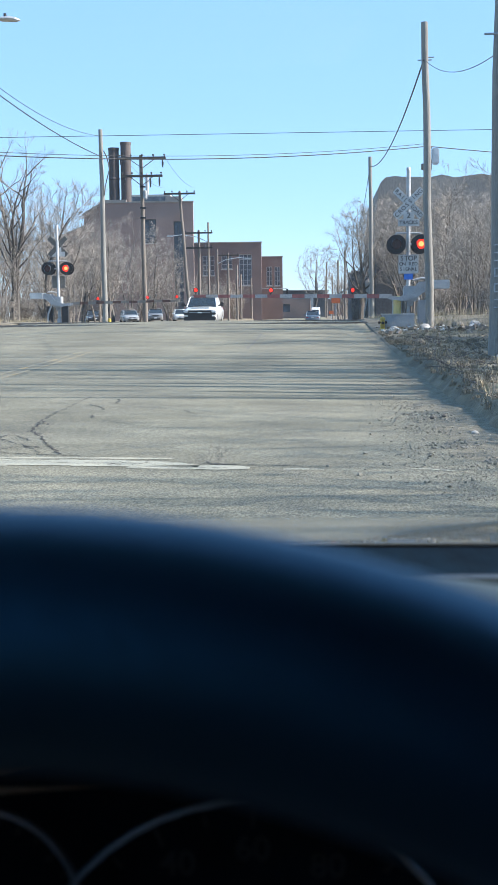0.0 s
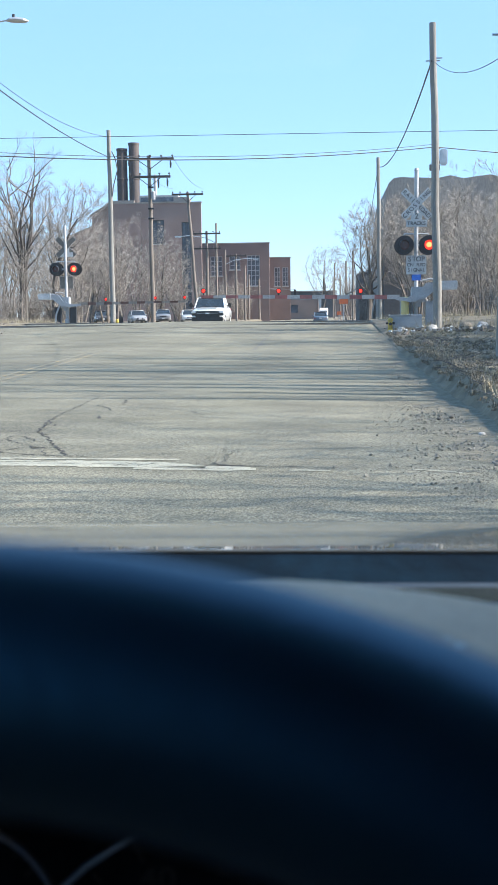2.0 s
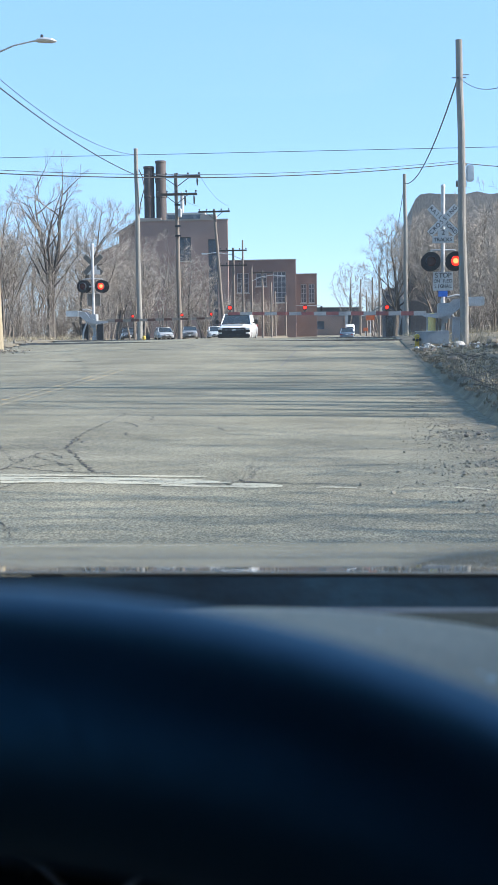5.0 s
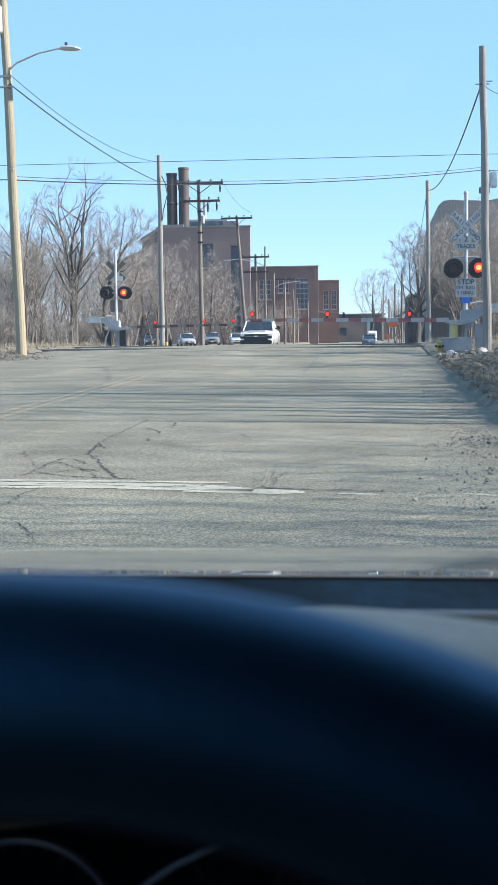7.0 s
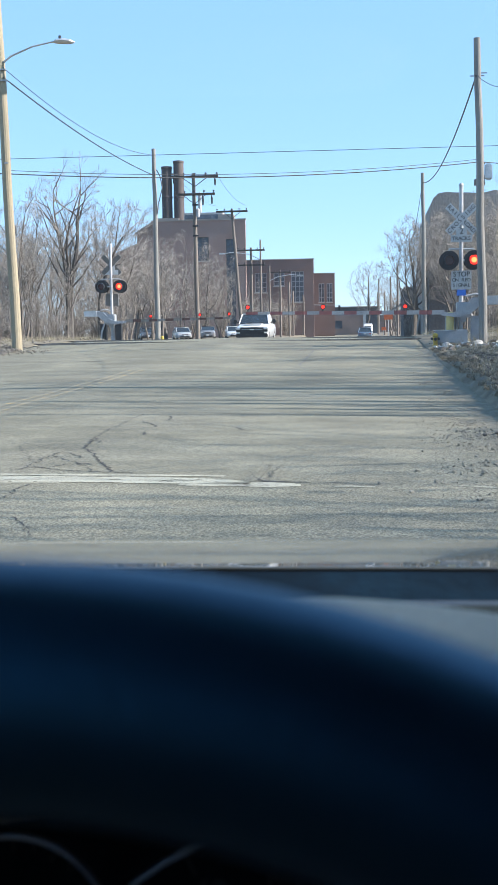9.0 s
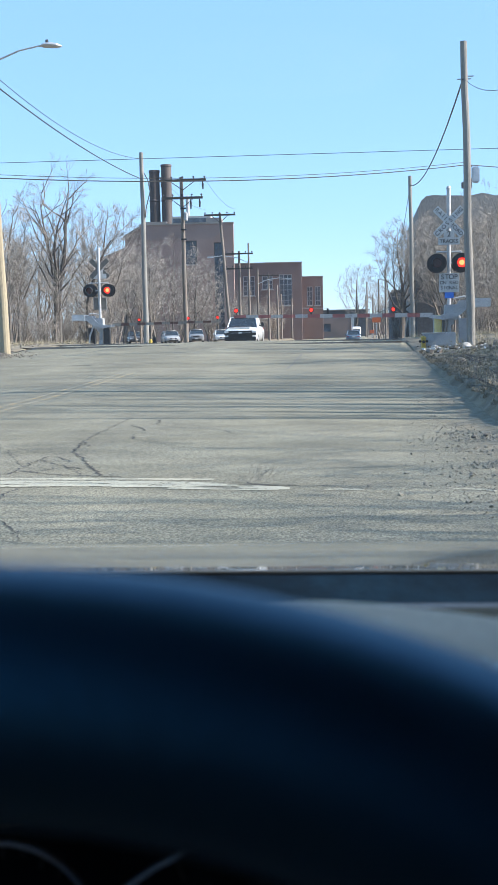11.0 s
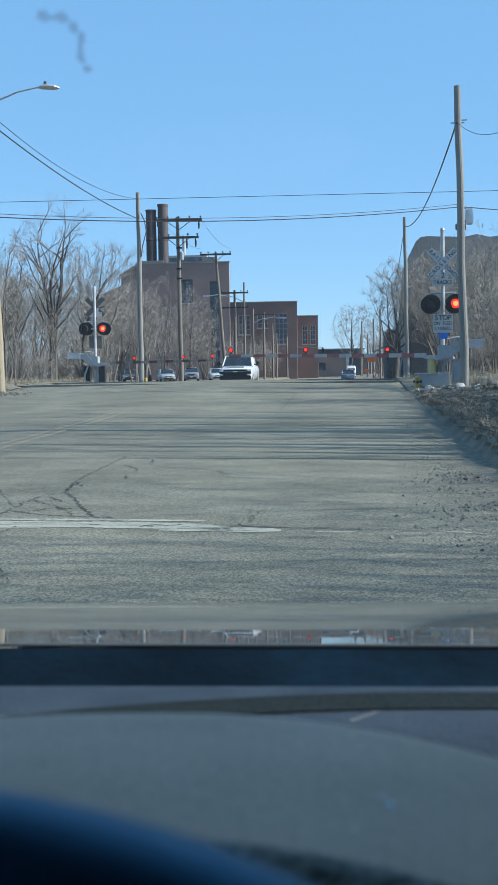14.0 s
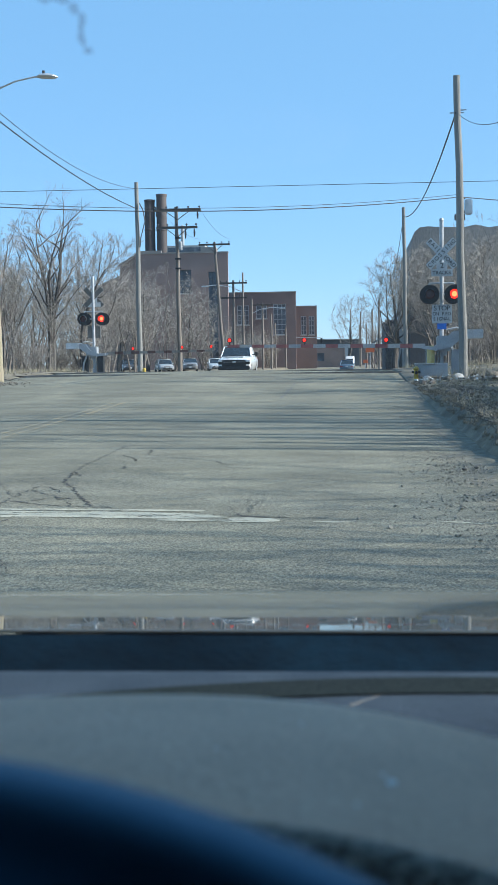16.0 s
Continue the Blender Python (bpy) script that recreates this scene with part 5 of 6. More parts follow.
# left of the road, beyond the railway
plant(big_a, -20.9, 80, 0, 1.0, True)
plant(big_b, -19.9, 88, 0, 1.04, True)
plant(leaning, -18.9, 81, 0, 1.0, True)
plant(slim, -23.0, 78, 80, 1.0, True)
plant(twin, -25.6, 84, 10, 1.05, True)
plant(scrub, -24.5, 76, 0, 0.9, True)
plant(thicket, -17.0, 78, 0, 1.0, True)
plant(sparse, 9.6, 19.7, 0, 1.0, True)
plant(sapling, 10.6, 5.1, 0, 0.8, True)
plant(grove, 12.0, 19.4, 0, 0.8, True)
rng = random.Random(5)
for src, x, y, s in [(big_a, -27.5, 90, 0.85), (slim, -21.8, 84, 0.95), (slim, -25.0, 80, 0.8), (twin, -30.5, 92, 1.0), (slim, -28.2, 86, 1.0), (big_b, -33, 104, 1.05), (twin, -22.8, 98, 0.85),
                     (slim, -19.6, 86, 0.75), (twin, -18.6, 100, 0.8), (slim, -17.3, 97, 0.8), (scrub, -21.5, 75, 0.8), (scrub, -18.8, 82, 1.0), (scrub, -27, 78, 0.9), (slim, -24.0, 88, 1.0), (twin, -21.0, 92, 0.95), (slim, -26.6, 88, 0.95), (twin, -28.5, 96, 1.0), (slim, -20.2, 77, 0.7),
                     (thicket, -23.2, 72, 0.9), (thicket, -19.8, 73, 0.8), (scrub, -29.5, 82, 1.0), (big_b, -37, 100, 1.0), (slim, -33, 88, 1.0),
                     # before the power plant
                     (big_b, -24.5, 122, 0.92), (big_b, -20.8, 118, 0.95), (twin, -23.0, 126, 1.0), (big_b, -18.2, 128, 0.86), (twin, -19.6, 124, 1.0), (twin, -16.6, 132, 0.85), (big_b, -27.5, 128, 0.85),
                     (scrub, -29.0, 146, 1.2), (scrub, -25.5, 144, 1.2), (scrub, -21.5, 146, 1.2), (scrub, -18.5, 148, 1.1), (big_b, -29.5, 132, 0.8), (twin, -31, 120, 0.9),
                     (twin, -17.5, 172, 0.75), (scrub, -16.5, 165, 1.1), (twin, -15.8, 185, 0.7), (scrub, -15.2, 178, 1.2), (scrub, -14.8, 205, 1.3), (scrub, -15.5, 220, 1.3), (twin, -14.6, 215, 0.7),
                     # right of the road
                     (slim, 3.4, 96, 1.25), (big_b, 4.4, 106, 0.95), (slim, 8.2, 76, 1.05), (twin, 9.6, 80, 0.95), (slim, 6.6, 72, 1.0), (slim, 7.4, 84, 1.1), (scrub, 6.4, 64, 0.9), (scrub, 7.8, 67, 1.1),
                     (scrub, 6.6, 56, 0.9), (scrub, 8.4, 60, 1.2), (thicket, 5.2, 54, 0.9), (twin, 9.6, 70, 0.66), (scrub, 6.4, 49, 0.9), (scrub, 7.6, 52, 1.1), (twin, 8.0, 46, 0.62), (big_b, 9.2, 48, 0.6), (twin, 7.0, 39.5, 0.6),
                     (scrub, 5.6, 31, 0.55), (scrub, 6.4, 35, 0.75), (thicket, 4.9, 28, 0.6), (thicket, 5.3, 33, 0.7), (thicket, 4.5, 25.2, 0.5), (scrub, 7.3, 42, 0.9), (thicket, 6.2, 38, 0.9),
                     (big_b, -1.37, 330, 1.9), (big_b, 3.5, 98.5, 0.98), (big_b, 6.5, 92, 0.95), (twin, 7.3, 95, 1.0), (twin, 8.9, 90, 0.9), (big_b, 10.2, 92, 0.95), (slim, 6.9, 90, 1.0), (twin, 4.2, 205, 0.9), (twin, 5.8, 240, 1.1), (scrub, 3.6, 118, 0.6),
                     # out of view to the right; they throw the branch shadows on the road
                     (sparse, 14.6, 20.8, 1.05), (slim, 14.6, 18.6, 1.1), (scrub, 7.9, 22.0, 0.9), (scrub, 8.3, 25.8, 1.0), (scrub, 8.6, 29.7, 1.0), (scrub, 7.6, 19.6, 0.8), (slim, 8.6, 32.2, 0.8), (scrub, 9.2, 33.9, 1.0), (slim, 9.4, 28.8, 0.85)]:
    k = 1.18 if 117 < y < 134 and x < -15 else 1.0
    plant(src, x * k, y * k, rng.uniform(0, 360), s * k)

for k in range(13):
    plant(scrub if k % 3 else twin, -46 + 1.9 * k + rng.uniform(-0.6, 0.6), rng.uniform(101, 110), rng.uniform(0, 360), rng.uniform(0.75, 1.05))
for k in range(10):
    plant(thicket, -34 + 1.5 * k + rng.uniform(-0.5, 0.5), rng.uniform(84, 94), rng.uniform(0, 360), rng.uniform(0.6, 0.9))
# woodland out of view to the right, whose trunks throw long streaks of shade over the road
for k in range(66):
    x = rng.uniform(8.2, 14.5)
    plant(grove, x, 15.8 + 11.6 * (k + rng.uniform(-0.5, 1.5)) / 66 - 0.04 * x, rng.uniform(0, 360), rng.uniform(0.5, 0.95) + (0.15 if k % 5 == 0 else 0))
for k in range(18):
    x = rng.uniform(10.6, 15)
    plant(grove, x, 26.2 + 10.0 * (k + rng.random()) / 18 - 0.04 * x, rng.uniform(0, 360), rng.uniform(0.5, 0.75))
# thickets just out of view, added to cast shade on the bank
for k in range(26):
    plant(thicket, rng.uniform(4.9, 6.2), 11 + 0.75 * k + rng.uniform(-0.3, 0.3), rng.uniform(0, 360), rng.uniform(0.5, 0.8))
for k in range(66):
    x = rng.uniform(8, 14)
    plant(sapling, x, (rng.uniform(5.2, 8.8) if k < 52 else rng.uniform(9.6, 13.4)) - 0.04 * x, rng.uniform(0, 360), rng.uniform(0.6, 0.9) + 0.015 * x)

# far line of woods along the horizon
segs = []
for k in range(900):
    x = rng.uniform(-420, 300)
    if -16 < x < 12:
        continue
    y = 420 + rng.uniform(0, 120)
    h = rng.uniform(5, 11)
    p = Vector((x, y, -0.2))
    for j in range(7):
        a, e = rng.uniform(0, 6.28), rng.uniform(0.1, 0.6)
        q = p + Vector((math.cos(a) * h * e * 0.7, math.sin(a) * h * e * 0.7, h * rng.uniform(0.6, 1)))
        segs.append((tuple(p), tuple(q), 0.16, 0.04))
        p = Vector((x, y, -0.2)).lerp(q, rng.uniform(0.2, 0.6))
tagged(new("far_woods", tubes_mesh("far_woods", segs, TWIG, 3)), "far line of bare woods on the horizon", "woods", kind="stuff")

# ---- buildings ----


def facade(bm, x0, x1, z0, z1, y, thick, holes):
    """A wall that faces -y, with rectangular openings (xa, xb, za, zb) right through it."""
    xs = sorted({x0, x1, *[h[0] for h in holes], *[h[1] for h in holes]})
    zs = sorted({z0, z1, *[h[2] for h in holes], *[h[3] for h in holes]})
    for xa, xb in zip(xs, xs[1:]):
        run = None
        for za, zb in zip(zs, zs[1:]):
            cx, cz = (xa + xb) / 2, (za + zb) / 2
            if any(h[0] < cx < h[1] and h[2] < cz < h[3] for h in holes):
                continue
            box(bm, cx, y + thick / 2, cz, xb - xa, thick, zb - za)
    bmesh.ops.remove_doubles(bm, verts=bm.verts, dist=0.001)


def window(ob, xa, xb, za, zb, y, nx, nz, frame_mat=FRAME_WHITE, glass=WINDOW_DARK, bar=0.12):
    w = empty("window")
    w.parent = ob
    rows = [((xa + xb) / 2, y + 0.2, za + bar / 2, xb - xa, 0.12, bar), ((xa + xb) / 2, y + 0.2, zb - bar / 2, xb - xa, 0.12, bar)]
    rows += [(xa + bar / 2 + (xb - xa - bar) * i / nx, y + 0.2, (za + zb) / 2, bar, 0.11, zb - za) for i in range(nx + 1)]
    rows += [((xa + xb) / 2, y + 0.2, za + (zb - za) * j / nz, xb - xa, 0.1, bar * 0.8) for j in range(1, nz)]
    part("window_frame", boxes(*rows), frame_mat, w)
    for i in range(nx):
        for j in range(nz):
            a, b = xa + (xb - xa) * i / nx, xa + (xb - xa) * (i + 1) / nx
            c, d = za + (zb - za) * j / nz, za + (zb - za) * (j + 1) / nz
            part("pane", boxes(((a + b) / 2, y + 0.24 + 0.01 * ((i * 3 + j * 5) % 4), (c + d) / 2, b - a - 0.04, 0.02, d - c - 0.04)), glass, w)
    part("window_sill", boxes(((xa + xb) / 2, y - 0.05, za - 0.1, xb - xa + 0.3, 0.3, 0.2)), CONCRETE_LIGHT, w)


plant_house = empty("power_plant", -20, 190, -0.2)
tagged(plant_house, "brown brick power plant with stepped blocks and two stacks", "power plant")


def block(name, x0, x1, y, depth, h, mat, holes, label=""):
    """A brick block in plan coordinates; its front faces -y."""
    ox, oy, oz = -20, 190, -0.2
    bm = bmesh.new()
    fh = [(a - ox, b - ox, c - oz, d - oz) for a, b, c, d in holes]
    facade(bm, x0 - ox, x1 - ox, 0, h - oz, y - oy, 0.6, fh)
    box(bm, x0 - ox + 0.3, y - oy + depth / 2 + 0.6, (h - oz) / 2, 0.6, depth, h - oz)
    # the flank runs a few degrees off square, as the plot does
    back = x1 * (y + depth) / y - 0.4
    a = [(x1 - ox - 0.6, y - oy + 0.6), (x1 - ox, y - oy + 0.6), (back - ox, y - oy + depth), (back - ox - 0.6, y - oy + depth)]
    lo = [bm.verts.new((*q, 0)) for q in a]
    hi = [bm.verts.new((*q, h - oz)) for q in a]
    bm.faces.new(lo[::-1])
    bm.faces.new(hi)
    for i in range(4):
        bm.faces.new((lo[i], lo[(i + 1) % 4], hi[(i + 1) % 4], hi[i]))
    box(bm, (x0 + back) / 2 - ox, y - oy + depth, (h - oz) / 2, back - x0 - 1.3, 0.6, h - oz)
    wall = part(name, bm, mat, plant_house, label)
    part("roof", boxes(((x0 + back) / 2 - ox, y - oy + depth / 2 + 0.3, h - oz - 0.4, back - x0 - 0.8, depth - 0.7, 0.2)), ROOFING, plant_house)
    part("coping", boxes(((x0 + x1) / 2 - ox, y - oy + 0.3, h - oz + 0.1, x1 - x0 + 0.2, 0.85, 0.2)), CONCRETE, plant_house)
    return wall


W1 = [(-28.2, -26.0, 12.6, 16.4), (-23.2, -21.7, 1.5, 16.0)]
block("boiler_house_wall", -35.2, -20.0, 190, 30, 19.0, BRICK, W1)
W2 = [(-22.5, -20.2, 8.6, 12.4), (-18.8, -16.7, 9.8, 12.4), (-15.4, -12.9, 6.6, 12.6)]
block("turbine_hall_wall", -32.0, -11.0, 230, 25, 14.8, BRICK_DULL, W2)
W3 = [(-11.0, -9.8, 7.0, 11.0), (-9.3, -8.1, 7.0, 11.0)]
block("annex_wall", -22.0, -7.6, 252, 20, 13.0, BRICK_DULL, W3)
for (a, b, c, d), y, nx, nz in [(W1[0], 190, 2, 4), (W1[1], 190, 2, 12), (W2[0], 230, 3, 4), (W2[1], 230, 2, 3), (W2[2], 230, 3, 6), (W3[0], 252, 2, 4), (W3[1], 252, 2, 4)]:
    window(plant_house, a + 20, b + 20, c + 0.2, d + 0.2, y - 190, nx, nz, FRAME_WHITE if y > 200 else DARK_WALL)
part("penthouse", boxes((-7.2, 6, 20.0, 6.4, 6, 1.6), bevel=0.05), CONCRETE_LIGHT, plant_house)
part("penthouse_band", boxes((-7.2, 2.9, 20.1, 6.0, 0.2, 0.7)), WINDOW_DARK, plant_house)
part("parapet", boxes((-12.9, 0.2, 19.5, 4.2, 0.6, 0.5)), CONCRETE, plant_house)
part("roof_housing", boxes((-3.5, 4, 19.8, 2.5, 3, 1.2), bevel=0.03), CONCRETE, plant_house)
for x, top in ((-34.35, 29.3), (-32.3, 30.2)):
    bm = bmesh.new()
    tube(bm, [(x + 20, 10, 18.5), (x + 20, 10, 19.0), (x + 20, 10, 24.0), (x + 20, 10, 24.1), (x + 20, 10, 24.3), (x + 20, 10, 24.4), (x + 20, 10, top - 0.4), (x + 20, 10, top - 0.35), (x + 20, 10, top)],
         [0.95, 0.9, 0.88, 0.94, 0.94, 0.88, 0.87, 0.94, 0.94], 24)
    st = part("chimney", bm, STACK, plant_house, "dark round smoke stack")
bm = bmesh.new()
tube(bm, [(-7.9, 4, 19), (-7.9, 4, 23.6), (-7.9, 4, 23.7), (-7.9, 4, 24.3)], [0.28, 0.28, 0.4, 0.1], 12)
part("vent_pipe", bm, FRAME_WHITE, plant_house)
# stepped coal wing at its side
bm = bmesh.new()
slab(bm, [(-24.0, 0), (-15.2, 0), (-15.2, 18.9), (-17.8, 17.4), (-17.8, 15.6), (-24.0, 13.0)], 0.3, 28)
part("coal_wing_wall", bm, BRICK_PALE, plant_house)
bm = bmesh.new()
slab(bm, [(-18.0, 17.3), (-15.2, 18.9), (-15.2, 19.2), (-18.0, 17.6)], 0.0, 28.2)
part("coal_wing_roof", bm, ROOFING, plant_house)
bm = bmesh.new()
slab(bm, [(-24.3, 12.9), (-17.8, 15.5), (-17.8, 15.8), (-24.3, 13.2)], 0.0, 28.2)
part("coal_wing_roof", bm, ROOFING, plant_house)

store = empty("concrete_warehouse", 15, 100, 0)
tagged(store, "tall weathered concrete warehouse with a ragged roofline", "warehouse")
rng = random.Random(9)
top = [(-9.99, 11.4), (-9.75, 11.95), (-9.33, 12.33), (-8.6, 12.4)] + [(-8 + 1.1 * k, 12.35 + rng.uniform(-0.15, 0.15)) for k in range(24)] + [(18.5, 12.4)]
bm = bmesh.new()
slab(bm, [(18.5, -0.3), (-10.6, -0.3), (-10.6, 4.9), (-10.35, 5.3), (-10.3, 6.1)] + top, 0, 22)
part("wall", bm, CONCRETE, store)
part("side_bay", boxes((-9.5, -0.7, 2.9, 1.5, 1.4, 6.2), (-9.5, -0.7, 6.05, 1.6, 1.5, 0.12)), DARK_WALL, store, "dark block bay against the wall")
for k, (xa, w) in enumerate(((-8.6, 1.4), (-6.2, 1.5), (-3.6, 1.5))):
    part("door", boxes((xa + w / 2, -0.06, 1.6, w, 0.1, 3.2)), DARK_WALL, store, "dark boarded doorway")
shed = empty("low_block_building", 7.2, 125, -0.1)
tagged(shed, "low dark flat-roofed block building by the street", "building")
bm = bmesh.new()
facade(bm, -3.7, 12, 0, 5.6, 0, 0.4, [(-2.0, -1.2, 0, 2.4), (0.2, 1.4, 1.0, 2.6)])
box(bm, -3.5, 8, 2.8, 0.4, 15, 5.6)
box(bm, 11.8, 8, 2.8, 0.4, 15, 5.6)
box(bm, 4.2, 15.6, 2.8, 15.2, 0.4, 5.6)
part("wall", bm, DARK_WALL, shed)
part("roof", boxes((4.2, 8, 5.5, 15, 15, 0.2)), ROOFING, shed)
part("door", boxes((-1.6, 0.25, 1.2, 0.8, 0.08, 2.4)), DULL_GREY, shed)
part("window", boxes((0.8, 0.25, 1.8, 1.2, 0.06, 1.6)), WINDOW_DARK, shed)
bm = bmesh.new()
for k in range(3):
    tube(bm, [(-0.6 + k * 0.7, 5, 5.5), (-0.6 + k * 0.7, 5, 7.4)], 0.16, 8)
part("vent_pipes", bm, DULL_GREY, shed)
lean = part("canopy", boxes((-4.4, 2, 3.6, 1.6, 3, 0.15, Matrix.Rotation(-0.5, 4, "Y"))), ROOFING, shed)

yard = empty("low_brick_building", -4, 300, -0.2)
tagged(yard, "long low brick building at the end of the street", "building")
bm = bmesh.new()
facade(bm, -14, 2.0, 0, 4.9, 0, 0.5, [(-12 + 3.5 * k, -10.2 + 3.5 * k, 1.6, 3.6) for k in range(3)])
box(bm, -13.7, 8, 2.4, 0.5, 14, 4.9)
box(bm, 1.7, 8, 2.4, 0.5, 14, 4.9)
part("wall", bm, BRICK_PALE, yard)
for k in range(3):
    part("window", boxes((-11.1 + 3.5 * k, 0.3, 2.6, 1.8, 0.06, 2.0)), WINDOW_DARK, yard)
part("roof", boxes((-6, 8, 5.0, 16.6, 15.5, 0.2)), ROOFING, yard)
part("door_post", boxes((2.4, -0.4, 2.6, 0.7, 0.5, 5.2)), FRAME_WHITE, yard)
hall = empty("far_hall", -4, 380, -0.2)
tagged(hall, "distant dark flat-roofed hall", "building")
part("wall", boxes((-4, 6, 4.2, 22, 12, 8.4)), DARK_WALL, hall)
part("roof", boxes((-4, 6, 8.5, 23, 13, 0.3)), ROOFING, hall)
far_block = empty("far_house", 5, 430, -0.2)
tagged(far_block, "distant brick block closing the street", "building")
part("wall", boxes((0, 6, 3, 16, 12, 6)), BRICK_PALE, far_block)
part("roof", boxes((0, 6, 6.2, 16.6, 12.6, 0.4)), ROOFING, far_block)
# orange work signs down the street
for x, y, z, s in ((2.2, 150, 2.9, 1.1), (2.0, 185, 1.4, 0.7)):
    ob = empty("work_sign", x, y, level(y) - 0.05)
    tagged(ob, "orange road work sign on a post", "road sign", "road work signs")
    bm = bmesh.new()
    tube(bm, [(0, 0, 0), (0, 0, z)], 0.05, 8)
    part("post", bm, DULL_GREY, ob)
    part("panel", boxes((0, -0.08, z, s, 0.03, s * 0.75), bevel=0.01), ORANGE, ob)
for x in (-9.5, -6.2):
    ob = empty("traffic_light", x, 236, level(236) + 0.0)
    tagged(ob, "distant traffic light on a post", "traffic light", "distant traffic lights")
    bm = bmesh.new()
    tube(bm, [(-3.3 if x < -8 else -6.6, 0, 0.0), (-3.3 if x < -8 else -6.6, 0, 6.4), (0, 0, 6.2)], 0.07, 6)
    part("mast", bm, DULL_GREY, ob)
    part("housing", boxes((0, -0.1, 5.6, 0.4, 0.3, 1.1), bevel=0.03), BLACK_STEEL, ob)

# ---- vehicles ----


def wheel(ob, x, y, r, w=0.24):
    bm = bmesh.new()
    s = 1 if x > 0 else -1
    tube(bm, [(x - s * w, y, r), (x - s * (w - 0.03), y, r), (x - s * 0.03, y, r), (x, y, r)], [r - 0.03, r, r, r - 0.03], 24)
    t = part("tyre", bm, RUBBER, ob)
    bm = bmesh.new()
    tube(bm, [(x - s * 0.02, y, r), (x + s * 0.008, y, r), (x + s * 0.012, y, r)], [r * 0.64, r * 0.62, r * 0.2], 16)
    part("rim", bm, GALV, t)


def loft(bm, rows):
    """A skin over rows of points, each row closed left to right; rows run from front to back."""
    made = [[bm.verts.new(p) for p in r] for r in rows]
    for a, b in zip(made, made[1:]):
        for i in range(len(a) - 1):
            bm.faces.new((a[i], a[i + 1], b[i + 1], b[i]))
    bm.faces.new(made[0][::-1])
    bm.faces.new(made[-1])
    bmesh.ops.recalc_face_normals(bm, faces=bm.faces[:])
    return bm


def hull(bm, stations, bevel=0.06):
    """stations: (y, half width, z low, z high). A rounded box body through them."""
    rows = []
    for y, w, lo, hi in stations:
        m = (hi - lo)
        rows.append([(-w * 0.94, y, lo), (-w, y, lo + m * 0.25), (-w, y, lo + m * 0.62), (-w * 0.93, y, hi - m * 0.08), (-w * 0.8, y, hi), (0, y, hi + 0.015),
                     (w * 0.8, y, hi), (w * 0.93, y, hi - m * 0.08), (w, y, lo + m * 0.62), (w, y, lo + m * 0.25), (w * 0.94, y, lo), (-w * 0.94, y, lo)])
    return loft(bm, rows)


def cabin(ob, ys, ws, zs, paint_mat):
    """ys: front base, front top, back top, back base; ws: half widths low and high; zs: sill and roof."""
    y0, y1, y2, y3 = ys
    wl, wh = ws
    zl, zh = zs
    g = 0.04
    bm = bmesh.new()
    loft(bm, [[(-wl, y0, zl), (wl, y0, zl), (wl, y3, zl), (-wl, y3, zl), (-wl, y0, zl)],
              [(-wh - g, y1 - 0.02, zh - 0.07), (wh + g, y1 - 0.02, zh - 0.07), (wh + g, y2 + 0.02, zh - 0.07), (-wh - g, y2 + 0.02, zh - 0.07), (-wh - g, y1 - 0.02, zh - 0.07)]])
    part("glasshouse", bm, GLASS_CAR, ob)
    bm = boxes((0, (y1 + y2) / 2, zh - 0.03, wh * 2 + 0.06, y2 - y1 + 0.1, 0.09), bevel=0.03)
    part("roof_panel", bm, paint_mat, ob, smooth=True)
    for s in (-1, 1):
        ym, yn = (y0 + y3) / 2 + 0.1, (y1 + y2) / 2 + 0.05
        for a, b, r in (((s * wl, y0 - 0.01, zl), (s * (wh + g), y1 - 0.02, zh - 0.05), 0.04), ((s * wl, y3 + 0.01, zl), (s * (wh + g), y2 + 0.02, zh - 0.05), 0.07),
                        ((s * (wl + 0.005), ym, zl), (s * (wh + g + 0.01), yn, zh - 0.05), 0.04)):
            bm = bmesh.new()
            tube(bm, [a, b], r, 6)
            part("pillar", bm, paint_mat, ob)


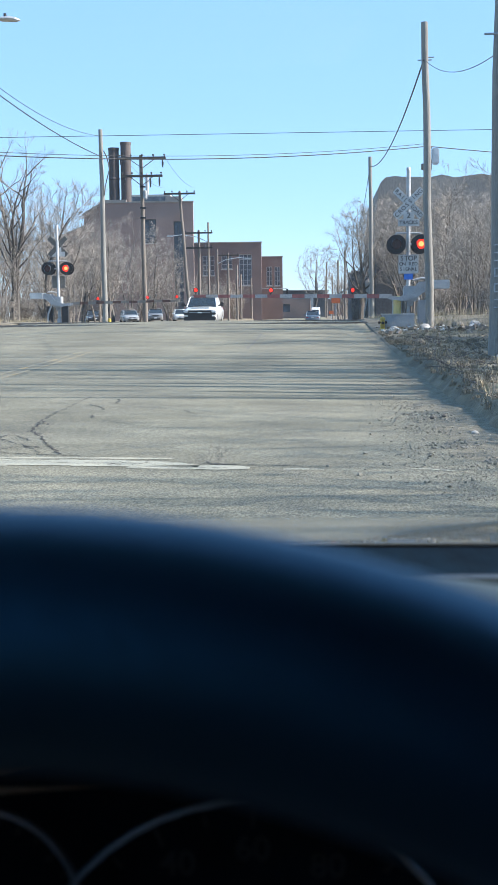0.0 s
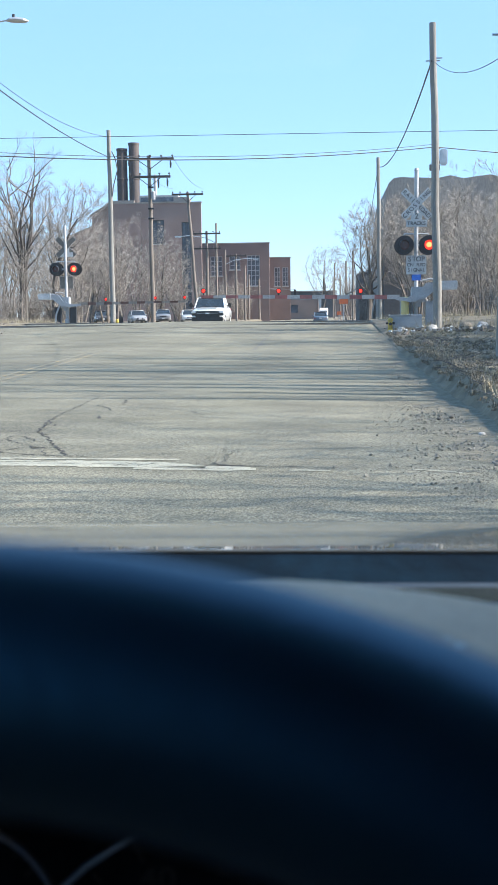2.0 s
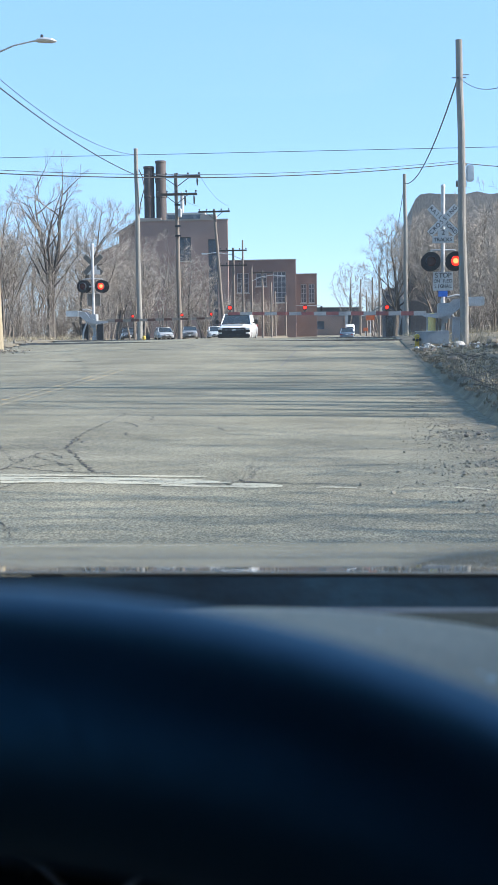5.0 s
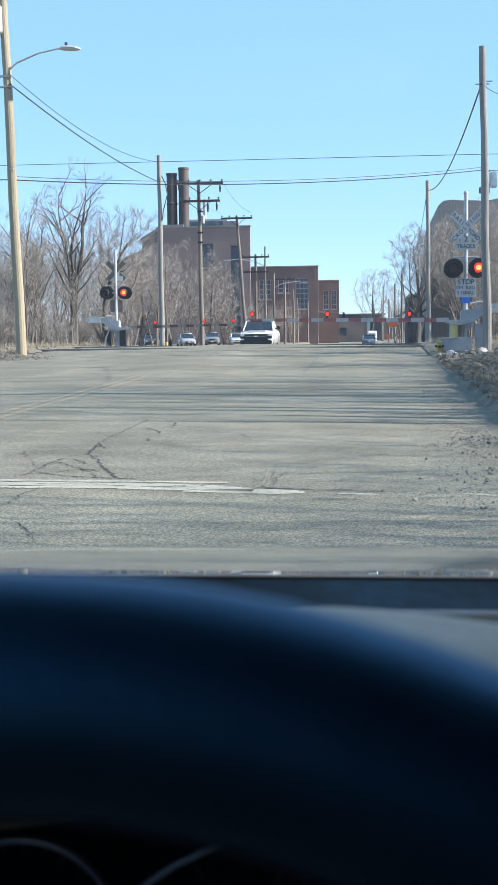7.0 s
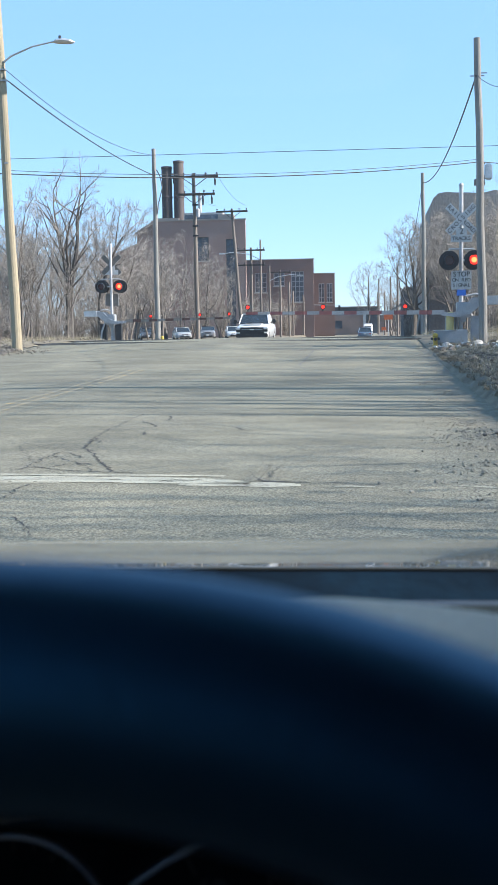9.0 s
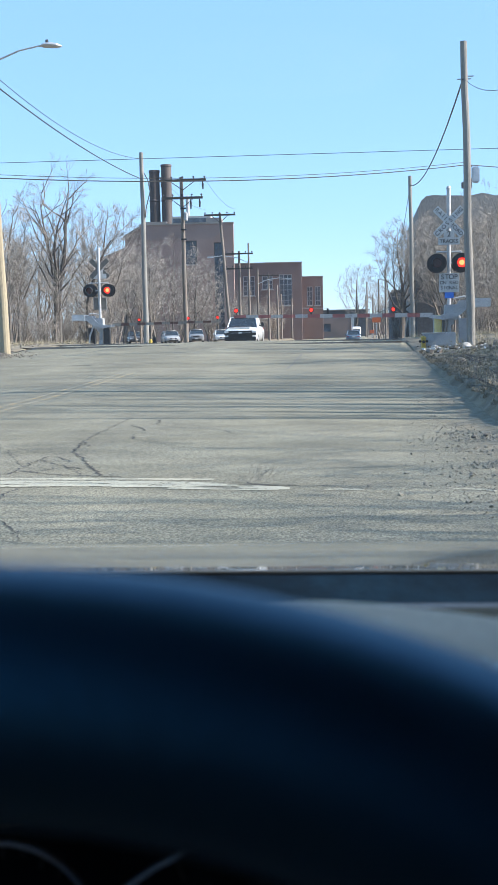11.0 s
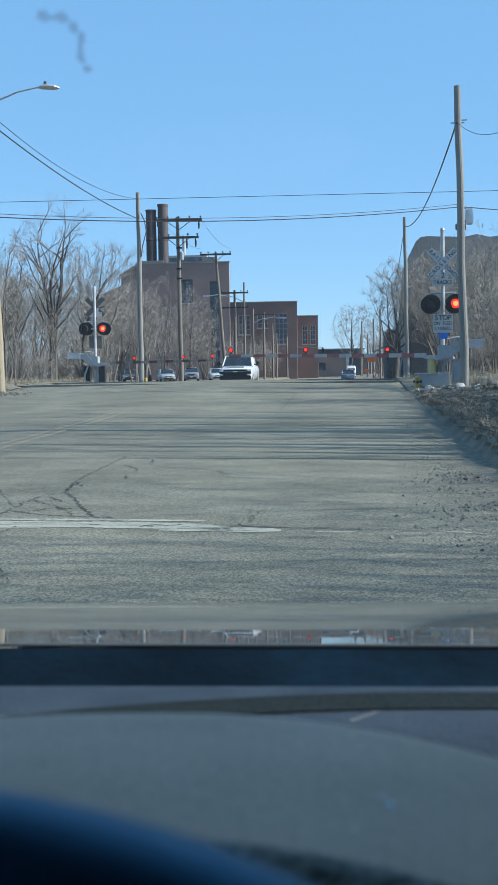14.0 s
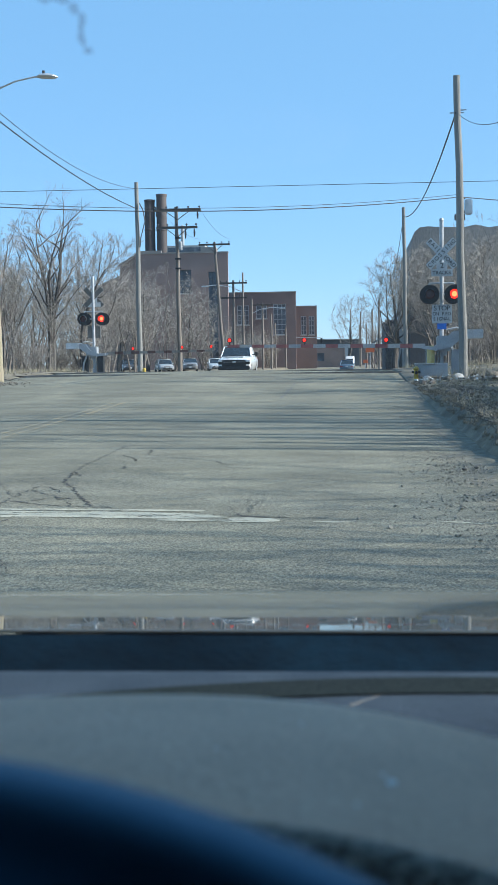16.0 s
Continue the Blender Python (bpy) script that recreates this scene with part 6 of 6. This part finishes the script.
def car(name, x, y, turn, paint_mat, label, L=4.6, W=1.8, H=1.48, suv=False, z=None):
    ob = empty(name, x, y, level(y) if z is None else z, turn)
    tagged(ob, label, "car", "parked cars" if name == "parked_car" else "")
    w = W / 2
    belt = 0.92 if not suv else 1.05
    nose = 0.72 if not suv else 0.9
    bm = bmesh.new()
    hull(bm, [(-L / 2, w * 0.78, 0.3, nose - 0.1), (-L / 2 + 0.12, w * 0.92, 0.22, nose), (-L / 2 + 0.7, w, 0.2, nose + 0.1), (-L / 2 + 1.2, w, 0.2, belt), (L / 2 - 0.8, w, 0.2, belt + 0.02), (L / 2 - 0.1, w * 0.94, 0.24, belt), (L / 2, w * 0.86, 0.34, belt - 0.12)])
    part("body", bm, paint_mat, ob, smooth=True)
    cabin(ob, (-L / 2 + 1.15, -L / 2 + 1.9, L / 2 - (0.5 if suv else 1.2), L / 2 - (0.15 if suv else 0.5)), (w * 0.93, w * 0.72), (belt - 0.03, H), paint_mat)
    for s in (-1, 1):
        for yy in (-L / 2 + 0.85, L / 2 - 0.85):
            wheel(ob, s * (w + 0.005), yy, 0.33)
        part("headlight", boxes((s * w * 0.68, -L / 2 + 0.07, nose - 0.12, w * 0.42, 0.14, 0.13), bevel=0.03), HEADLIGHT, ob)
        part("tail_light", boxes((s * w * 0.72, L / 2 - 0.03, belt - 0.22, w * 0.36, 0.1, 0.14), bevel=0.03), TAIL_RED, ob)
        part("mirror", boxes((s * (w + 0.08), -L / 2 + 1.55, belt + 0.08, 0.2, 0.12, 0.14), bevel=0.03), paint_mat, ob)
    part("grille", boxes((0, -L / 2 - 0.0, nose - 0.15, W * 0.42, 0.06, 0.12), (0, -L / 2 - 0.0, 0.36, W * 0.6, 0.06, 0.16), bevel=0.02), TRIM_BLACK, ob)
    part("number_plate", boxes((0, -L / 2 - 0.04, 0.5, 0.32, 0.02, 0.15)), SIGN_WHITE, ob)
    part("number_plate", boxes((0, L / 2 + 0.02, 0.7, 0.32, 0.02, 0.15)), SIGN_WHITE, ob)
    return ob


def pickup(x, y):
    ob = empty("pickup_truck", x, y, level(y))
    tagged(ob, "white full-size pickup truck waiting behind the crossing", "pickup truck")
    w, L = 1.03, 5.85
    f = -L / 2
    bm = bmesh.new()
    hull(bm, [(f + 0.05, w * 0.88, 0.42, 1.02), (f + 0.14, w * 0.96, 0.4, 1.12), (f + 0.5, w, 0.38, 1.18), (f + 1.35, w, 0.38, 1.25), (f + 1.5, w, 0.38, 1.28), (f + 3.75, w, 0.38, 1.28), (f + 3.8, w, 0.38, 1.3), (L / 2 - 0.05, w, 0.45, 1.3), (L / 2, w * 0.97, 0.5, 1.28)])
    part("body", bm, PAINT_WHITE, ob, smooth=True)
    part("hood_bulge", boxes((0, f + 0.85, 1.22, 1.15, 1.3, 0.07, Matrix.Rotation(0.06, 4, "X")), bevel=0.03), PAINT_WHITE, ob)
    cabin(ob, (f + 1.4, f + 2.1, f + 3.55, f + 3.75), (w * 0.92, w * 0.74), (1.26, 1.92), PAINT_WHITE)
    part("bed_floor", boxes((0, L / 2 - 1.0, 1.31, 1.7, 1.7, 0.02)), TRIM_BLACK, ob)
    g = part("grille", boxes((0, f + 0.03, 0.83, 1.5, 0.1, 0.44), bevel=0.03), TRIM_BLACK, ob, "black front grille")
    for k in range(4):
        part("grille_bar", boxes((0, f - 0.03, 0.74 + k * 0.085, 1.3, 0.03, 0.025)), DULL_GREY if k == 2 else TRIM_BLACK, g)
    part("badge", boxes((0, f - 0.045, 0.91, 0.26, 0.02, 0.09), bevel=0.01), CHROME, g)
    b = part("bumper", boxes((0, f + 0.02, 0.54, 1.98, 0.22, 0.26), bevel=0.05), TRIM_BLACK, ob, "black front bumper")
    for s in (-1, 1):
        part("headlight", boxes((s * 0.84, f + 0.07, 0.98, 0.32, 0.16, 0.13), bevel=0.03), HEADLIGHT, ob)
        part("lamp_surround", boxes((s * 0.84, f + 0.08, 0.84, 0.32, 0.14, 0.16), bevel=0.03), TRIM_BLACK, ob)
        m = part("mirror", boxes((s * (w + 0.2), f + 1.85, 1.42, 0.22, 0.14, 0.26), bevel=0.04), TRIM_BLACK, ob)
        part("mirror_arm", boxes((s * (w + 0.05), f + 1.88, 1.36, 0.2, 0.08, 0.08)), TRIM_BLACK, m)
        part("door_handle", boxes((s * (w + 0.01), f + 2.9, 1.08, 0.04, 0.22, 0.05)), CHROME, ob)
        part("tail_light", boxes((s * 0.92, L / 2 - 0.02, 1.05, 0.16, 0.08, 0.36)), TAIL_RED, ob)
        for yy in (f + 0.95, L / 2 - 1.2):
            wheel(ob, s * (w + 0.005), yy, 0.41, 0.28)
    for s in (-0.35, 0.35):
        bm = bmesh.new()
        tube(bm, [(s - 0.2, f + 1.42, 1.3), (s + 0.25, f + 1.5, 1.36)], 0.015, 5)
        part("wiper", bm, TRIM_BLACK, ob)
    return ob


pickup(-7.35, 75.5)
car("parked_car", -26.5, 138, 15, PAINT_DARK, "dark saloon parked on the lot behind the trees", z=land(-26.5, 138) - 0.02)
car("parked_car", -22.3, 138, 18, PAINT_SILVER, "silver saloon parked on the lot", z=land(-22.3, 138) - 0.02)
car("parked_car", -19.2, 138, 8, PAINT_GREY, "grey car parked on the lot", suv=True, H=1.55, z=land(-19.2, 138) - 0.02)
car("parked_car", -16.4, 140, 10, PAINT_WHITE, "white saloon parked at the street's edge", z=land(-16.4, 140) - 0.02)
car("street_car", -0.75, 150, 180, PAINT_BLUE, "grey-blue hatchback driving away down the street", z=-0.12)
van = empty("delivery_van", -0.6, 262, level(262))
tagged(van, "distant white delivery van in the street", "van")
bm = bmesh.new()
hull(bm, [(-2.6, 0.9, 0.3, 1.1), (-2.4, 0.98, 0.25, 1.3), (-1.6, 1.0, 0.25, 2.5), (2.6, 1.0, 0.25, 2.6)])
part("body", bm, PAINT_WHITE, van)
part("windscreen", boxes((0, -2.15, 1.7, 1.6, 0.1, 0.6, Matrix.Rotation(-0.6, 4, "X"))), GLASS_CAR, van)
for s in (-1, 1):
    for yy in (-1.7, 1.7):
        wheel(van, s * 1.0, yy, 0.36)

# ---- the car with the camera in it ----
own = empty("own_car", 0.37, 0, 0)
tagged(own, "grey car seen from its driver's seat", "car")
EYE = 1.2
OX = -0.37


def sheet(fn, us, vs):
    bm = bmesh.new()
    rows = [[bm.verts.new(fn(u, v)) for u in us] for v in vs]
    for a, b in zip(rows, rows[1:]):
        for i in range(len(us) - 1):
            bm.faces.new((a[i], a[i + 1], b[i + 1], b[i]))
    bmesh.ops.recalc_face_normals(bm, faces=bm.faces[:])
    return bm


HY = [0.878, 0.885, 0.92, 0.97, 1.03, 1.1, 1.17, 1.24, 1.31, 1.38, 1.46, 1.56, 1.68, 1.8, 1.92, 2.02, 2.08, 2.11]


def hood_pt(u, v):
    d = v - 0.88
    z = -0.2066 - 0.095 * d - 0.083 * d * d - max(0, v - 1.9) ** 2 * 3.0
    return (u, v, EYE + z + 0.002 - 0.005 * u * u - 2.0 * max(0, abs(u) - 0.8) ** 2)


hood = part("hood", sheet(hood_pt, np.linspace(-0.95, 0.95, 47), HY), HOOD_PAINT, own, "grey metallic hood", smooth=True)
sol = hood.modifiers.new("thickness", "SOLIDIFY")
sol.thickness, sol.offset = 0.002, -1
part("cowl", sheet(lambda u, v: (u, 0.8 + 0.0785 * v, (EYE - 0.305) * (1 - v) + (hood_pt(u, 0.878)[2] - 0.003) * v), np.linspace(-0.8, 0.8, 24), [0, 0.25, 0.5, 0.75, 1]), COWL, own, "dusty black windscreen cowl")
# dashboard top: a lip at the windscreen, a grained strip, then the swell over the dials
DY = [0.45, 0.455, 0.46, 0.48, 0.55, 0.6, 0.66, 0.7, 0.709, 0.7132, 0.716]
DZ = [-0.215, -0.207, -0.203, -0.199, -0.194, -0.192, -0.191, -0.1898, -0.1894, -0.191, -0.21]
part("dashboard", sheet(lambda u, v: (u, v - 0.03 * (u - 0.1) ** 2, EYE + np.interp(v, DY, DZ)), np.linspace(-0.78, 0.78, 40), DY), DASH_LIP, own, "grey vinyl dashboard top", smooth=True)
part("dash_groove", sheet(lambda u, v: (u + OX, v + 0.005 - 0.75 * (u - 0.09) ** 2, EYE - 0.1898), np.linspace(-0.32, 0.4, 40), [0.656, 0.668, 0.68, 0.69]), GROOVE, own, "coarse grained vinyl strip")


def binnacle_pt(u, v):
    """Hood over the dials: u across from the driver's eye, v from the near edge to the far one."""
    k = (3.4 if u > -0.055 else 0.8) * (u + 0.055) ** 2
    if v <= 1:
        return (u + OX, 0.262 - k + 0.14 * v, EYE - 0.1065 - 0.0115 * v ** 1.3 - 0.25 * (u + 0.055) ** 2 * (1 if v else 1.2))
    return (u + OX, 0.402 - k + 0.05 * (v - 1), EYE - 0.118 - 0.25 * (u + 0.055) ** 2 - 0.1 * (v - 1) ** 1.5)


binnacle = part("binnacle", sheet(binnacle_pt, np.linspace(-0.3, 0.19, 45), [0, 0.15, 0.3, 0.45, 0.6, 0.75, 0.9, 1.0, 1.08, 1.2, 1.4, 1.7, 2.0]), DASH, own, "smooth grey swell over the dials", smooth=True)
bm = bmesh.new()
tube(bm, [(u + OX, 0.262 - (3.4 if u > -0.055 else 0.8) * (u + 0.055) ** 2, EYE - 0.1145 - 0.25 * (u + 0.055) ** 2) for u in np.linspace(-0.3, 0.19, 31)], 0.0085, 12)
part("binnacle_lip", bm, DASH_GRAIN, own, "coarse grained edge over the dials", smooth=True)
bm = bmesh.new()
bmesh.ops.create_icosphere(bm, subdivisions=2, radius=0.0014, matrix=Matrix.Translation(Vector(binnacle_pt(0.012, 0.36)) + Vector((0, 0, 0.0002))) @ Matrix.Diagonal((1, 1.6, 0.2, 1)))
part("dust_speck", bm, LINT, binnacle, "white fleck of dust")
rng = random.Random(19)
for k in range(22):
    u, v = rng.uniform(-0.1, 0.12), rng.uniform(0.08, 0.97)
    r = rng.uniform(0.0002, 0.0006)
    bm = bmesh.new()
    bmesh.ops.create_icosphere(bm, subdivisions=1, radius=r, matrix=Matrix.Translation(binnacle_pt(u, v)) @ Matrix.Diagonal((rng.uniform(0.7, 2.2), 1.8, 0.4, 1)))
    part("dust_speck", bm, LINT, binnacle)
part("scratch", boxes((OX + 0.008, 0.647, EYE - 0.1911, 0.026, 0.0011, 0.0006, Matrix.Rotation(0.87, 4, "Z"))), SIGN_BACK, own, "pale scratch in the vinyl")
# cheeks added beside the dials to block direct sun on their rings
for x in (-0.27, 0.135):
    part("binnacle_cheek", boxes((OX + x, 0.33, EYE - 0.28, 0.012, 0.25, 0.3), bevel=0.004), CABIN_BLACK, own)

cluster = part("dial_panel", boxes((OX - 0.06, 0.45, EYE - 0.31, 0.5, 0.012, 0.24, Matrix.Rotation(-0.2, 4, "X"))), CABIN_BLACK, own, "dark instrument panel")


def dial(cx, cz, r, words):
    n = 48
    bm = bmesh.new()

    def depth(z):
        return 0.42 + 0.2 * (z - (EYE - 0.304))

    ring = [(cx + r * math.cos(2 * math.pi * k / n), depth(cz + r * math.sin(2 * math.pi * k / n)), cz + r * math.sin(2 * math.pi * k / n)) for k in range(n + 1)]
    tube(bm, ring, 0.0015, 8, cap=False)
    d = part("dial_ring", bm, DIAL_CHROME, cluster, "thin chrome dial ring", smooth=True)
    for k in range(21):
        bm = bmesh.new()
        a = math.radians(215 - 250 * k / 20)
        c = Vector((cx + r * 0.93 * math.cos(a), 0, cz + r * 0.93 * math.sin(a)))
        box(bm, c.x, depth(c.z) + 0.002, c.z, 0.008 if k % 2 == 0 else 0.005, 0.0006, 0.0016, Matrix.Rotation(-a, 4, "Y"))
        part("tick_mark", bm, DIAL_GREY, d)
    for text, ang in words:
        a = math.radians(ang)
        z = cz + r * 0.8 * math.sin(a)
        lettering("dial_number", text, 0.014, DIAL_GREY, d, Matrix.Translation((cx + r * 0.8 * math.cos(a), depth(z) + 0.002, z)), 0.0006)


dial(OX - 0.057, EYE - 0.312, 0.093, [("20", 138), ("40", 113), ("60", 90), ("80", 67), ("100", 42)])
dial(OX - 0.165, EYE - 0.266, 0.0425, [])

# steering wheel: rim, spokes and hub, leaning away at the top
sw = empty("steering_wheel")
sw.parent = own
sw.matrix_basis = Matrix.Translation((-0.0776 + OX, 0.0852, EYE - 0.2409)) @ Matrix.Rotation(radians(-25), 4, "X")
sw["label"] = "black leather steering wheel"
bm = bmesh.new()
n = 120
R, ra, rb = 0.1815, 0.0185, 0.019
rings = []
for k in range(n):
    a = 2 * math.pi * k / n
    rings.append([bm.verts.new(((R + ra * math.cos(b)) * math.cos(a), rb * math.sin(b), (R + ra * math.cos(b)) * math.sin(a))) for b in np.linspace(0, 2 * math.pi, 20, endpoint=False)])
for k in range(n):
    a, b = rings[k], rings[(k + 1) % n]
    for j in range(20):
        bm.faces.new((a[j], b[j], b[(j + 1) % 20], a[(j + 1) % 20]))
bmesh.ops.recalc_face_normals(bm, faces=bm.faces[:])
part("rim", bm, LEATHER, sw, smooth=True)
bm = bmesh.new()
for a in (-15, 195, 270):
    c, s = math.cos(radians(a)), math.sin(radians(a))
    tube(bm, [(0.05 * c, 0.02, 0.05 * s), (0.18 * c, 0.005, 0.18 * s)], [0.022, 0.016], 10)
part("spokes", bm, CABIN_BLACK, sw)
part("hub", boxes((0, 0.02, 0, 0.16, 0.06, 0.13), bevel=0.03), CABIN_BLACK, sw)

SMEARS = ((-0.1222, 1.3502, 0.003, 0.0022), (-0.1155, 1.3498, 0.0042, 0.0018), (-0.1107, 1.3465, 0.0026, 0.002), (-0.1082, 1.3428, 0.0018, 0.0026), (-0.1096, 1.3368, 0.0018, 0.0042), (-0.1078, 1.3325, 0.0022, 0.0014))
# windscreen, with a smear of dried dirt high on it


def screen_pt(u, v, lift=0.0):
    return (u, 0.84 - 0.45 * v - 0.04 * u * u + lift, 0.95 + 0.51 * v)


screen = part("windscreen", sheet(lambda u, v: screen_pt(u * (1 - 0.17 * v), v), np.linspace(-0.76, 0.76, 13), np.linspace(0, 1, 9)), WINDSCREEN, own, "clear dusty windscreen", smooth=True)
screen.visible_shadow = False
rng = random.Random(77)
for cx, z, w, h in SMEARS:
    bm = bmesh.new()
    v = (z - 0.95) / 0.51
    ring = []
    for k in range(18):
        a, q = 2 * math.pi * k / 18, rng.uniform(0.65, 1.2)
        ring.append(bm.verts.new(screen_pt(cx + OX + w * q * math.cos(a), v + h * q * math.sin(a) / 0.51, -0.002)))
    bm.faces.new(ring)
    part("dirt_smear", bm, SMEAR, screen, "dried dirt smear")

# rest of the body, which closes the cabin round the camera
part("roof_panel", sheet(lambda u, v: (u, v, 1.5 - 0.05 * u * u - 0.03 * (v + 0.7) ** 2), np.linspace(-0.62, 0.62, 12), np.linspace(-2.0, 0.38, 12)), HEADLINER, own)
part("roof_skin", sheet(lambda u, v: (u, v, 1.52 - 0.05 * u * u - 0.03 * (v + 0.7) ** 2), np.linspace(-0.63, 0.63, 12), np.linspace(-2.02, 0.4, 12)), HOOD_PAINT, own)
for s in (-1, 1):
    for a, b, r in (((s * 0.78, 0.84, 0.95), (s * 0.62, 0.39, 1.44), 0.03), ((s * 0.78, -0.55, 0.92), (s * 0.62, -0.5, 1.49), 0.05), ((s * 0.76, -2.5, 0.95), (s * 0.62, -2.0, 1.46), 0.06), ((s * 0.62, 0.39, 1.445), (s * 0.62, -0.7, 1.485), 0.03), ((s * 0.62, -0.7, 1.485), (s * 0.62, -2.0, 1.44), 0.03)):
        bm = bmesh.new()
        tube(bm, [a, b], r, 8)
        part("pillar", bm, HOOD_PAINT, own)
    part("side", boxes((s * 0.85, -0.85, 0.58, 0.1, 3.3, 0.72), (s * 0.92, 1.42, 0.5, 0.06, 1.25, 0.5), bevel=0.03), HOOD_PAINT, own)
    for yy in (1.45, -1.35):
        wheel(own, s * 0.955, yy, 0.33)
part("rear", boxes((0, -2.45, 0.62, 1.6, 0.12, 0.7), (0, -2.2, 0.95, 1.5, 0.5, 0.05), bevel=0.03), HOOD_PAINT, own)
part("floor_pan", boxes((0, -0.3, 0.27, 1.66, 4.3, 0.06)), CABIN_BLACK, own)
part("bulkhead", boxes((0, 0.86, 0.58, 1.6, 0.05, 0.6)), CABIN_BLACK, own)
part("nose", boxes((0, 2.06, 0.46, 1.66, 0.14, 0.42), bevel=0.05), HOOD_PAINT, own)
part("rear_seat", boxes((0, -1.7, 0.5, 1.3, 0.6, 0.3), (0, -2.0, 0.85, 1.3, 0.18, 0.6), bevel=0.06), CABIN_BLACK, own)
for s in (-0.37, 0.37):
    part("front_seat", boxes((s, -0.7, 0.5, 0.5, 0.5, 0.2), (s, -0.95, 0.9, 0.5, 0.16, 0.75, Matrix.Rotation(-0.2, 4, "X")), (s, -1.04, 1.36, 0.28, 0.1, 0.2), bevel=0.05), CABIN_BLACK, own)
# tinted panes behind the front seats
part("rear_window", sheet(lambda u, v: (u * (0.74 - 0.12 * v), -2.46 + 0.44 * v, 0.97 + 0.47 * v), np.linspace(-1, 1, 9), np.linspace(0, 1, 5)), TINTED, own, "dark tinted rear window")
for s in (-1, 1):
    part("rear_side_window", sheet(lambda u, v: (s * (0.785 - 0.155 * v), -2.4 + 1.82 * u + 0.3 * v * (1 - u), 0.93 + 0.53 * v), np.linspace(0, 1, 7), np.linspace(0, 1, 4)), TINTED, own, "dark tinted side window")
# unseen left pane only, its tint added to dim glow on the steering wheel
part("front_side_window", sheet(lambda u, v: (-0.785 + 0.155 * v, -0.5 + 1.3 * u - 0.4 * u * v, 0.93 + 0.53 * v), np.linspace(0, 1, 7), np.linspace(0, 1, 4)), DIMMED_FRONT, own, "unseen front side window, tinted to dim the wheel")
